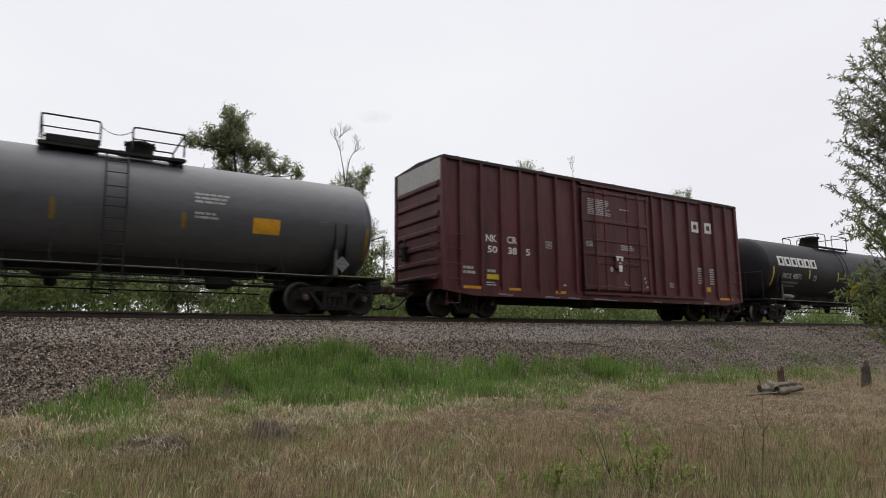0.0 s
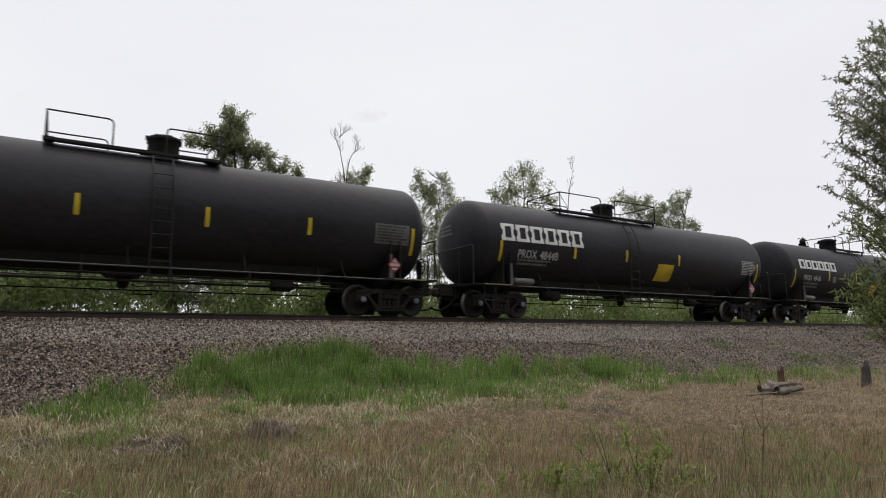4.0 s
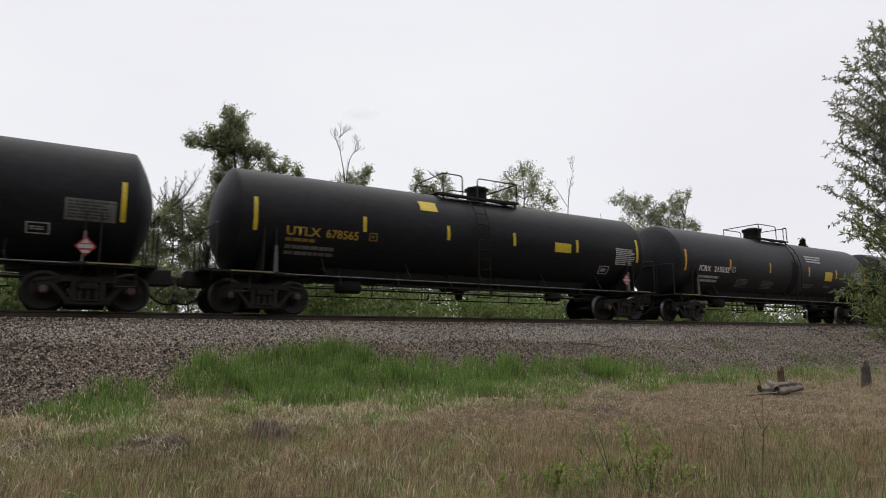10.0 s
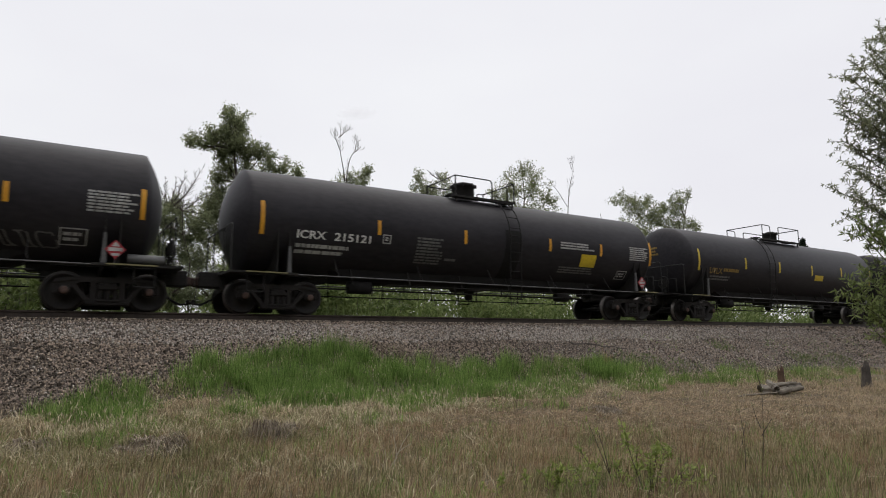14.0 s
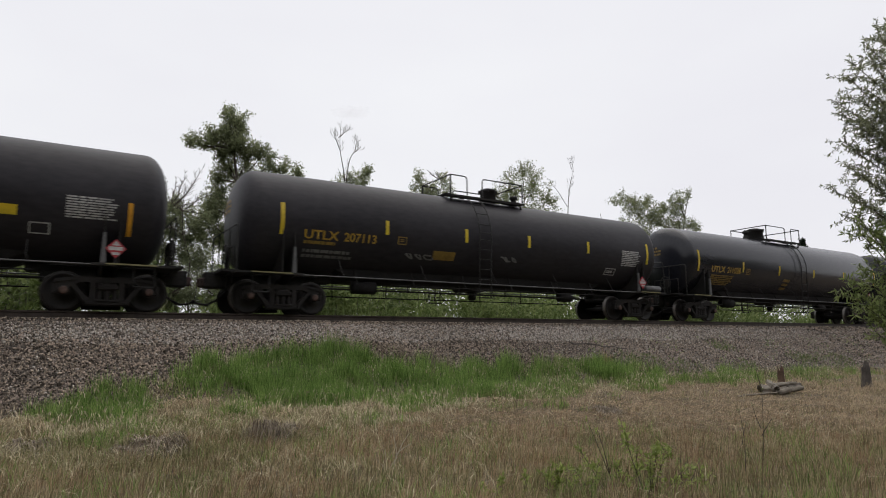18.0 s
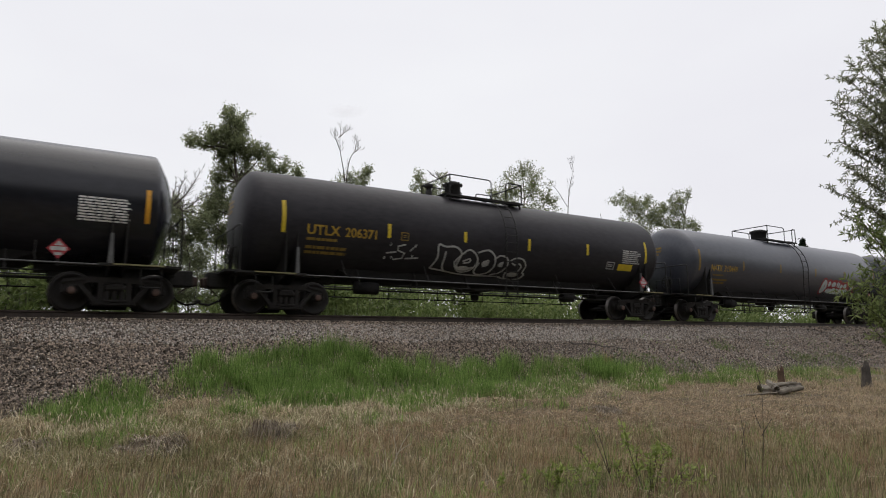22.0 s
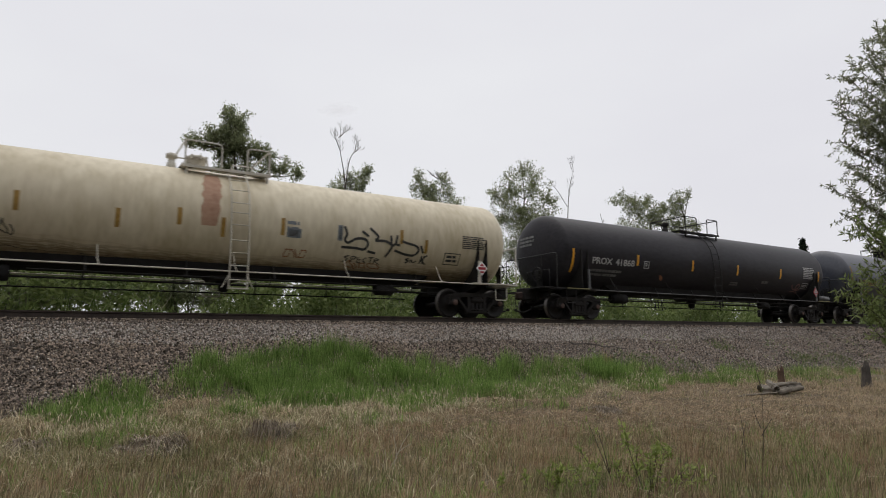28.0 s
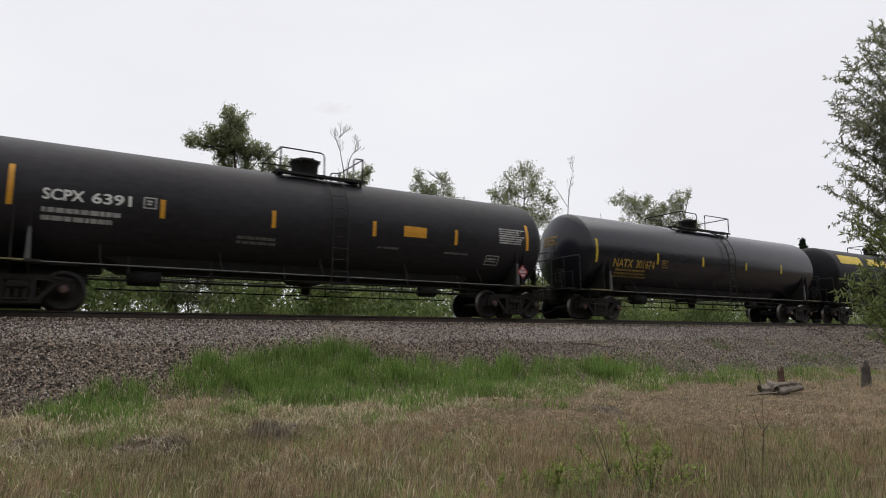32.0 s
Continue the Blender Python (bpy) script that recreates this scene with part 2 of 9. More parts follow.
def height(x, y):
    """Height of the ground: a meadow, the ballast bank, the track bed and the ground beyond."""
    x, y = np.asarray(x, float), np.asarray(y, float)
    meadow = np.interp(y, [0, 6, 12.4, 14], [-2.42, -2.3, -2.05, -1.95]) + 0.03 * wobble(x, y, 0.8, 1.0) + 0.028 * wobble(x, y, 2.1, 4.0) + 0.014 * wobble(x, y, 4.7, 1.0)
    bank = -0.24 - np.clip(15.95 - y, 0, 99) / 1.8 + 0.035 * wobble(x, y, 1.1, 2.0) * (y < 15.7)
    front = np.maximum(meadow, bank)
    back = -0.24 - np.clip(y - 19.4, 0, 2.2) / 2.0 + 0.05 * wobble(x, y, 0.35, 3.0) * (y > 20)
    far = np.clip((y - 60) / 400, 0, 1) * 0.6
    return np.where(y < 17, front, np.minimum(front, back) + far)


xs = np.concatenate([np.array([-2500, -900, -350, -150, -70, -40, -25]), np.arange(-16, -4, 0.5), np.arange(-4, 26, 0.22), np.arange(26.1, 70, 0.6), np.array([75, 85, 100, 130, 180, 300, 600, 1200, 2600])])
ys = np.concatenate([np.array([-900, -250, -80, -30, -12, -6, -2]), np.arange(0, 24, 0.24), np.array([25, 27, 30, 35, 42, 52, 70, 110, 180, 350, 700, 1400, 2800])])
gx, gy = np.meshgrid(xs, ys)
gv = np.stack([gx, gy, height(gx, gy)], -1).reshape(-1, 3)
nx, ny = len(xs), len(ys)
gi = np.arange((ny - 1) * (nx - 1))
gi = gi // (nx - 1) * nx + gi % (nx - 1)
ground = new("ground", bulk("ground", gv, np.stack([gi, gi + 1, gi + nx + 1, gi + nx], 1), SOIL, True))
tagged(ground, "dry meadow soil with thatch below a railway bank", "ground", kind="structure")


def strip(name, y_list, lift, material, x0=-16.0, x1=140.0, step=0.5):
    sx = np.arange(x0, x1 + step / 2, step)
    a, b = np.meshgrid(sx, np.array(y_list))
    v = np.stack([a, b, height(a, b) + lift], -1).reshape(-1, 3)
    m = len(sx)
    i = np.arange((len(y_list) - 1) * (m - 1))
    i = i // (m - 1) * m + i % (m - 1)
    return new(name, bulk(name, v, np.stack([i, i + 1, i + m + 1, i + m], 1), material, True))


def edge(x):
    """How far out from the track the bare ballast reaches."""
    return np.interp(x, [-3, -0.5, 0.3, 1.5, 3, 4.5, 6, 7.5, 9, 11, 13, 16, 20, 26, 40], [12.2, 12.45, 13.15, 13.45, 14.0, 14.5, 14.35, 13.8, 13.55, 13.6, 13.8, 13.1, 12.6, 12.5, 12.4])


def stone_bed(name, low, high, scale):
    """A bed of small stones: cells of their own shade, dark joints and relief, over a broad stain."""
    m = mat(name, low, high, 0.9, 0, 34, 0.35, 0)
    n, l = m.node_tree.nodes, m.node_tree.links
    co, vo, sep = n.new("ShaderNodeTexCoord"), n.new("ShaderNodeTexVoronoi"), n.new("ShaderNodeSeparateColor")
    vo.inputs["Scale"].default_value = scale
    l.new(co.outputs["Object"], vo.inputs["Vector"])
    l.new(vo.outputs["Color"], sep.inputs["Color"])
    shade, joint, mul, mix = n.new("ShaderNodeMapRange"), n.new("ShaderNodeMapRange"), n.new("ShaderNodeMath"), n.new("ShaderNodeMix")
    shade.inputs["To Min"].default_value, shade.inputs["To Max"].default_value = 0.35, 2.0
    l.new(sep.outputs["Red"], shade.inputs["Value"])
    joint.inputs["From Min"].default_value, joint.inputs["From Max"].default_value = 0.75, 0.35
    joint.inputs["To Min"].default_value, joint.inputs["To Max"].default_value = 0.25, 1.0
    l.new(vo.outputs["Distance"], joint.inputs["Value"])
    mul.operation = "MULTIPLY"
    l.new(shade.outputs["Result"], mul.inputs[0])
    l.new(joint.outputs["Result"], mul.inputs[1])
    mix.data_type, mix.blend_type = "RGBA", "MULTIPLY"
    mix.inputs["Factor"].default_value = 1.0
    l.new(n["Color Ramp"].outputs["Color"], mix.inputs["A"])
    l.new(mul.outputs[0], mix.inputs["B"])
    b, bp = n["Principled BSDF"], n.new("ShaderNodeBump")
    l.new(mix.outputs["Result"], b.inputs["Base Color"])
    bp.inputs["Strength"].default_value, bp.inputs["Distance"].default_value = 0.9, 0.03
    bp.invert = True
    l.new(vo.outputs["Distance"], bp.inputs["Height"])
    l.new(bp.outputs["Normal"], b.inputs["Normal"])
    return m


BALLAST = stone_bed("crushed_grey_stone", (0.070, 0.055, 0.044), (0.223, 0.180, 0.146), 26.0)
bank = strip("ballast_bank", list(np.arange(12.0, 15.9, 0.3)) + list(np.arange(15.9, 21.0, 0.4)), 0.02, BALLAST)
tagged(bank, "grey crushed stone ballast bank under the railway track", "ballast", kind="structure")


def rocks(name, count, x0, x1, y_from, y_to, size, power=1.0, material=None, small=False):
    """Broken stones strewn over the bank, in one mesh; power: how they thin out along it, or a pair for a soft heap."""
    x = x0 + (x1 - x0) * (rng.beta(*power, count) if isinstance(power, tuple) else rng.random(count) ** power)
    t = rng.random(count)
    low = edge(x) - 0.35 if y_from is None else np.full(count, y_from)
    y = low + (y_to - low) * t
    r = size * (0.55 + 0.9 * rng.random(count) ** 2)
    base = np.array([(1, 0, 0), (-1, 0, 0), (0, 1, 0), (0, -1, 0), (0, 0, 1), (0, 0, -1), (0.6, 0.6, 0.55), (-0.6, -0.55, 0.6)])
    faces = np.array([(6, 0, 2), (6, 2, 4), (6, 4, 0), (7, 1, 3), (7, 3, 4), (7, 4, 1), (0, 4, 3), (2, 1, 4), (0, 3, 5), (3, 1, 5), (1, 2, 5), (2, 0, 5)])
    if small:
        base, faces = base[:6], np.array([(0, 2, 4), (2, 1, 4), (1, 3, 4), (3, 0, 4), (2, 0, 5), (1, 2, 5), (3, 1, 5), (0, 3, 5)])
    k = len(base)
    v = base[None] * (1 + 0.45 * (rng.random((count, k, 1)) - 0.5)) + 0.25 * (rng.random((count, k, 3)) - 0.5)
    q = rng.normal(size=(count, 4))
    q /= np.linalg.norm(q, axis=1, keepdims=True)
    w, a, b, c = q.T
    rot = np.stack([np.stack([1 - 2 * (b * b + c * c), 2 * (a * b - c * w), 2 * (a * c + b * w)], -1), np.stack([2 * (a * b + c * w), 1 - 2 * (a * a + c * c), 2 * (b * c - a * w)], -1), np.stack([2 * (a * c - b * w), 2 * (b * c + a * w), 1 - 2 * (a * a + b * b)], -1)], 1)
    v = np.einsum("nij,nkj->nki", rot, v * np.array([1, 0.8, 0.65])) * r[:, None, None]
    v += np.stack([x, y, height(x, y) + 0.02 + 0.45 * r], -1)[:, None]
    f = (np.arange(count) * k)[:, None, None] + faces[None]
    ob = new(name, bulk(name, v.reshape(-1, 3), f.reshape(-1, 3), material or STONE))
    return tagged(ob, "loose broken grey stones covering the railway bank", "gravel", kind="stuff")


rocks("ballast_stones", 30000, -4, 12, None, 16.25, 0.0240, 1.2, small=True)
rocks("ballast_stones", 36000, 6, 36, None, 16.25, 0.0250, 1.15, small=True)
rocks("ballast_stones", 8000, -4, 8.5, None, 15.2, 0.032, 1.1)
rocks("ballast_stones", 6000, 30, 75, 12.6, 16.2, 0.05, small=True)
rocks("ballast_stones", 5000, -4, 40, 16.2, 19.2, 0.032, small=True)
rocks("pale_stones", 2600, -4, 34, None, 15.6, 0.026, 1.1, DUSTY_STONE, True)
rocks("pale_stones", 2200, 12, 34, 12.9, 15.6, 0.028, 1.0, DUSTY_STONE, True)
rocks("dusty_ballast", 26000, -3, 42, 14.95, 15.8, 0.0240, (2.0, 4.0), DUSTY_STONE, True)


def blades(name, x, y, tall, wide, lean, material, label, category="grass", each=1, spread=0.0, curl=0.5, wind=0.0, lift=0.0):
    """Grass: each blade a bent strip that narrows to a point; wind: how much all blades lean to one side."""
    size = np.repeat(0.6 + 0.8 * rng.random(len(x)), each)
    x, y = np.repeat(x, each), np.repeat(y, each)
    n = len(x)
    turn, tip = rng.random(n) * 6.283, rng.random(n) * 6.283
    out = spread * np.sqrt(rng.random(n)) * size          # blades of a tuft lean out from its middle
    x, y = x + np.cos(tip) * out, y + np.sin(tip) * out
    tip = tip + rng.normal(size=n) * (0.5 if spread else 0)
    z = height(x, y) - 0.01 + lift * (0.25 + 0.75 * rng.random(n))
    tall = np.repeat(np.broadcast_to(tall, len(x) // each), each)
    h = tall * (0.55 + 0.75 * rng.random(n)) * size
    away = lean * h * (0.2 + rng.random(n))
    dx, dy = np.cos(tip) * away + wind * h * 0.85, np.sin(tip) * away - wind * h * 0.53
    wx, wy = np.cos(turn) * wide / 2, np.sin(turn) * wide / 2
    v = np.empty((n, 5, 3))
    for i, (t, k) in enumerate(((0, 1.0), (0, -1.0), (0.55, 0.75), (0.55, -0.75), (1, 0))):
        b = t ** (1 + curl)
        v[:, i] = np.stack([x + dx * b + wx * k, y + dy * b + wy * k, z + h * t * (1 - 0.3 * lean * t)], -1)
    base = (np.arange(n) * 5)[:, None, None]
    f = base + np.array([(0, 1, 3), (0, 3, 2), (2, 3, 4)])[None]
    ob = new(name, bulk(name, v.reshape(-1, 3), f.reshape(-1, 3), material))
    return tagged(ob, label, category, kind="stuff")


def thatch(name, x, y, long, wide, material, label, rise=0.05):
    """Fallen grass: strips that lie on one another, combed in slow swirls."""
    n = len(x)
    turn = 0.9 * wobble(x, y, 0.9, 2.4) + 0.6 * wobble(x, y, 2.3, 0.7) - 0.5 + rng.normal(size=n) * 0.55
    length = long * (0.5 + rng.random(n))
    cx, cy = np.cos(turn), np.sin(turn)
    z = height(x, y) + 0.004 + 0.03 * rng.random(n)
    v = np.empty((n, 5, 3))
    up = rise * rng.random(n)
    for i, (t, k) in enumerate(((0, 0.7), (0, -0.7), (0.5, 1.0), (0.5, -1.0), (1, 0))):
        w = wide / 2 * k
        v[:, i] = np.stack([x + cx * length * t - cy * w, y + cy * length * t + cx * w, z + up * 4 * t * (1 - t) + 0.3 * up * t + w * 0.5], -1)
    f = (np.arange(n) * 5)[:, None, None] + np.array([(0, 1, 3), (0, 3, 2), (2, 3, 4)])[None]
    ob = new(name, bulk(name, v.reshape(-1, 3), f.reshape(-1, 3), material))
    return tagged(ob, label, "grass", kind="stuff")


def field(count, x0, x1, y0, y1, keep):
    """Random spots in a rectangle, kept where keep(x, y) is above a random number."""
    x, y = x0 + (x1 - x0) * rng.random(count), y0 + (y1 - y0) * rng.random(count)
    k = rng.random(count) < keep(x, y)
    return x[k], y[k]


def wedge(count, near, far, keep):
    """Random spots on the wedge of meadow in the camera's view, between two distances from it."""
    d = np.sqrt(near * near + (far * far - near * near) * rng.random(count))
    s = (2 * rng.random(count) - 1) * 0.78 * d
    x, y = 0.533 * d + 0.846 * s, 0.846 * d - 0.533 * s
    k = (rng.random(count) < keep(x, y, d)) & (y < edge(x) - 0.05)
    return x[k], y[k]


# ground inside the camera's view; dense grass is laid only there
def in_view(x, y):
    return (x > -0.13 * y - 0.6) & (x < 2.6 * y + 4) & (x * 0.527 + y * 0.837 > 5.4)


def green_share(x, y):
    """Share of fresh green grass: a ragged band along the foot of the bank, wide at its near end, narrow further on."""
    lower = np.interp(x, [-2, -0.35, 0.1, 1.2, 1.7, 2.2, 2.7, 3.6, 4.8, 5.9, 7, 8, 8.9, 10.2, 11.8, 14, 16, 20, 26], [11.4, 11.6, 9.5, 9.3, 11.6, 11.9, 11.3, 10.5, 10.2, 10.4, 10.9, 11.2, 10.3, 10.9, 11.7, 11.7, 11.5, 11.4, 11.6])
    lower = lower + 0.30 * wobble(x, y, 1.3, 5.0) + 0.25 * wobble(x, y, 3.1, 2.0)
    s = np.clip((y - lower + 0.6) / 2.9 - 0.02 + 0.28 * wobble(x, y, 1.7, 3.3) + 0.22 * wobble(x, y, 4.1, 1.3) + 0.12 * wobble(x, y, 8.3, 0.4), 0.02, 1)
    return np.where(y < edge(x) + 0.12 * wobble(x, y, 2.2, 1.5) + 0.10 * wobble(x, y, 6.0, 0.5), s, 0)


def straw_share(x, y):
    """Share of bleached straw: a belt along the lower rim of the green, thinning out along the bank."""
    lower = np.interp(x, [-2, 0, 1.2, 1.9, 2.7, 3.6, 4.8, 5.9, 7, 8, 8.9, 10.2, 11.8], [10.6, 10.6, 10.9, 11.6, 11.5, 10.7, 10.3, 10.5, 11.1, 11.4, 10.6, 11.1, 11.8])
    belt = np.exp(-((y - lower) / np.interp(x, [0, 4, 7, 12], [1.7, 1.2, 0.8, 0.6])) ** 2)
    return belt * np.interp(x, [-0.1, 0.15, 1.2, 1.6, 3, 5.5, 8, 12, 16], [1, 0.35, 0.35, 1, 1, 0.6, 0.3, 0.2, 0.05])


def tufts(x, y, k, least=0.08):
    return np.clip(0.55 + 0.5 * wobble(x, y, 1.9, k) + 0.35 * wobble(x, y, 4.3, k + 1), least, 1)


def mat_share(x, y, d):
    """Share of flattened dead grass: the middle of the meadow."""
    return np.interp(d + 0.5 * wobble(x, y, 0.7, 1.2), [7.6, 9.6, 10.8, 20], [0.10, 0.5, 1, 1]) * np.clip(1.1 - 1.2 * green_share(x, y), 0, 1)


# fresh green at the foot of the bank
def clumps(x, y):
    """Separate tussocks, a hand to an arm wide."""
    return np.clip(0.5 + 0.75 * wobble(x, y, 5.2, 6.1) + 0.55 * wobble(x, y, 9.7, 2.7), 0.0, 1.0)


ax, ay = field(74000, -3, 26, 9, 14.8, lambda x, y: green_share(x, y) * (0.35 + 0.65 * green_share(x, y)) * tufts(x, y, 2.0, 0.22) * (0.22 + 0.78 * clumps(x, y)) * in_view(x, y))
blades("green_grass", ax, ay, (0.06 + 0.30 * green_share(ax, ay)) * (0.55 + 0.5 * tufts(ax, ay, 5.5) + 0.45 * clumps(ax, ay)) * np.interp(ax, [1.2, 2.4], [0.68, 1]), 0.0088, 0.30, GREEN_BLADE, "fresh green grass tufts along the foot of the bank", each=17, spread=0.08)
ax, ay = field(16000, -3, 26, 9, 14.8, lambda x, y: green_share(x, y) * tufts(x, y, 7.0, 0.1) * in_view(x, y))
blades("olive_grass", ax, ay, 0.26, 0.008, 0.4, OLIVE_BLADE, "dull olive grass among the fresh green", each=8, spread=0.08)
# flattened dead grass in the middle of the meadow
ax, ay = wedge(200000, 6.0, 20.0, lambda x, y, d: mat_share(x, y, d) * np.interp(d, [8, 13, 20], [1, 0.7, 0.35]))
k = rng.random(len(ax))
thatch("thatch", ax[k < 0.70], ay[k < 0.70], 0.24, 0.0070, THATCH_BLADE, "flattened tan dead grass in the middle of the meadow")
thatch("thatch", ax[(k > 0.70) & (k < 0.94)], ay[(k > 0.70) & (k < 0.94)], 0.24, 0.0065, FOX_BLADE, "flattened reddish dead grass in the meadow")
thatch("thatch", ax[k > 0.95], ay[k > 0.95], 0.24, 0.0085, DRY_BLADE, "pale fallen grass in the meadow", 0.07)
# standing grass, fine and thin in front, short further on
ax, ay = wedge(27000, 5.4, 13.5, lambda x, y, d: np.interp(d, [5.4, 8.6, 11, 13.5], [1, 0.75, 0.4, 0.1]) * tufts(x, y, 3.0, 0.45) * (1 - green_share(x, y)))
blades("dry_grass", ax, ay, np.interp(0.533 * ax + 0.846 * ay, [6, 9, 12], [0.18, 0.16, 0.09]), 0.0054, 0.34, DRY_BLADE, "dry brown meadow grass, thin and upright", each=8, spread=0.07, wind=0.08)
ax, ay = wedge(18000, 5.4, 13.5, lambda x, y, d: np.interp(d, [5.4, 8.6, 11.5, 13.5], [0.6, 0.75, 0.4, 0.1]) * tufts(x, y, 11.0, 0.15) * (1 - green_share(x, y)))
blades("fox_grass", ax, ay, np.interp(0.533 * ax + 0.846 * ay, [6, 9, 12], [0.17, 0.19, 0.10]), 0.0052, 0.28, FOX_BLADE, "reddish dead grass standing in the meadow", each=8, spread=0.07, wind=0.10)
ax, ay = wedge(19000, 5.4, 12.5, lambda x, y, d: np.interp(d, [5.4, 8.4, 10.5, 12.5], [1, 0.7, 0.35, 0.1]) * tufts(x, y, 14.0, 0.15))
blades("olive_grass", ax, ay, np.interp(0.533 * ax + 0.846 * ay, [6, 9, 12], [0.18, 0.16, 0.09]), 0.0054, 0.34, OLIVE_BLADE, "dull olive green grass mixed into the meadow", each=8, spread=0.07, wind=0.08)
ax, ay = wedge(9000, 5.4, 10.5, lambda x, y, d: np.interp(d, [5.4, 8.0, 10.5], [0.8, 0.4, 0.2]) * np.clip(tufts(x, y, 9.0) - 0.4, 0, 1))
blades("green_shoots", ax, ay, 0.22, 0.0060, 0.40, GREEN_BLADE, "thin green shoots between the dry grass", each=8, spread=0.07)
ax, ay = wedge(26000, 9.0, 26.0, lambda x, y, d: np.interp(d, [9, 12, 26], [0.4, 0.7, 0.45]) * tufts(x, y, 3.0, 0.2) * (1 - green_share(x, y)))
blades("dry_grass", ax, ay, np.interp(ax, [8, 14, 20], [0.10, 0.15, 0.24]), 0.0085, 0.6, DRY_BLADE, "short dry brown grass in the middle of the meadow", each=7, spread=0.09)
ax, ay = wedge(20000, 9.0, 24.0, lambda x, y, d: tufts(x, y, 12.0, 0.05) * (1 - green_share(x, y)) * np.interp(x, [0, 5, 9], [1.0, 0.7, 0.55]))
blades("olive_grass", ax, ay, 0.11, 0.0085, 0.6, OLIVE_BLADE, "short olive grass in the middle of the meadow", each=6, spread=0.09)
ax, ay = field(5000, -14, 40, -8, 13, lambda x, y: ~in_view(x, y) * (y < 9) * tufts(x, y, 3.0, 0.4))
blades("dry_grass", ax, ay, 0.17, 0.0095, 0.5, DRY_BLADE, "dry brown grass round the camera, outside its view", each=6, spread=0.10)
ax, ay = field(5200, -1.5, 4.2, 8.0, 11.2, lambda x, y: tufts(x, y, 18.0, 0.15) * np.interp(x, [-1.5, 0, 2.5, 4.2], [0.8, 1, 0.8, 0.1]))
blades("olive_grass", ax, ay, 0.15, 0.0075, 0.5, OLIVE_BLADE, "dull green grass between the straw", each=9, spread=0.09)
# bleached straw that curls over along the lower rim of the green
ax, ay = field(40000, -3, 20, 8.2, 13.8, lambda x, y: np.clip(1.25 * straw_share(x, y), 0, 1) * in_view(x, y) * np.clip(2.6 * tufts(x, y, 6.0) - 1.3 + 0.5 * wobble(x, y, 0.9, 3.0), 0.02, 1) * (y < edge(x) - 0.15))
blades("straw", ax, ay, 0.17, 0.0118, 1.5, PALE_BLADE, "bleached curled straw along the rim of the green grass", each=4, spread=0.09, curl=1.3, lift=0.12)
ax, ay = field(30000, -3, 24, 9.5, 14.2, lambda x, y: np.clip(1.4 * green_share(x, y), 0, 1) * in_view(x, y) * np.clip(tufts(x, y, 8.0) - 0.2, 0, 1) * (1.0 - 0.6 * clumps(x, y)))
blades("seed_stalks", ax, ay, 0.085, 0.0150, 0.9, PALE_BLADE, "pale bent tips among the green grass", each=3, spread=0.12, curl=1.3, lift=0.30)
ax, ay = wedge(8500, 5.8, 12.0, lambda x, y, d: np.clip(1.5 * tufts(x, y, 16.0, 0.05) - 0.35, 0.02, 1) * np.interp(x, [0, 3, 6], [1.0, 0.65, 0.08]))
blades("straw", ax, ay, 0.21, 0.0110, 1.35, PALE_BLADE, "bleached straw curled over in the meadow", each=3, spread=0.07, curl=1.35, lift=0.05)


def hummock(x, y, radius, tall, count, material, label):
    """A hummock of old grass: tangled strands that hang outwards and down over an uneven mound."""
    a, q = rng.random(count) * 6.283, np.sqrt(rng.random(count))
    bx, by = x + radius * q * np.cos(a), y + 0.75 * radius * q * np.sin(a)
    way = a + rng.normal(size=count) * 0.9
    long = radius * (0.3 + 0.5 * rng.random(count))
    c, s = np.cos(way), np.sin(way)
    lump = np.clip(1 + 0.35 * wobble(bx, by, 9.0, x), 0.4, 1.6)
    top = tall * lump * (1 - 0.85 * q ** 2) * (0.35 + 0.75 * rng.random(count))
    w = 0.0050
    v = np.empty((count, 6, 3))
    for i, (t, k) in enumerate(((0, 1.0), (0, -1.0), (0.5, 1.0), (0.5, -1.0), (1, 0.3), (1, -0.3))):
        px, py = bx + c * long * t, by + s * long * t
        v[:, i] = np.stack([px - s * w * k, py + c * w * k, height(px, py) + top * (1 + 1.1 * t - 2.0 * t * t) + 0.012], -1)
    f = (np.arange(count) * 6)[:, None, None] + np.array([(0, 1, 3), (0, 3, 2), (2, 3, 5), (2, 5, 4)])[None]
    ob = new("hummock", bulk("hummock", v.reshape(-1, 3), f.reshape(-1, 3), material))
    tagged(ob, label, "grass", kind="stuff")


for hx, hy, hr, ht in ((1.2, 8.95, 0.5, 0.20), (2.75, 9.15, 0.34, 0.24), (3.1, 9.75, 0.4, 0.12), (-0.1, 9.5, 0.4, 0.15), (11.43, 10.83, 0.45, 0.07), (9.52, 9.0, 0.35, 0.07)):
    hummock(hx, hy, hr, ht, int(900 * hr / 0.4), DEAD_BLADE, "dark hummock of rotten drooping grass")
for hx, hy, hr, ht in ((2.3, 12.3, 0.6, 0.30), (1.8, 11.9, 0.45, 0.24), (3.0, 11.3, 0.5, 0.18), (2.3, 11.0, 0.45, 0.15), (-0.3, 11.2, 0.5, 0.2), (3.4, 11.0, 0.4, 0.2), (5.3, 10.9, 0.35, 0.16)):
    hummock(hx, hy, hr, ht, int(600 * hr / 0.4), DRY_BLADE, "tan hummock of drooping dead grass")
    hummock(hx + 0.05, hy - 0.1, hr, ht * 1.15, int(130 * hr / 0.4), PALE_BLADE, "bleached straw drooping over a hummock")
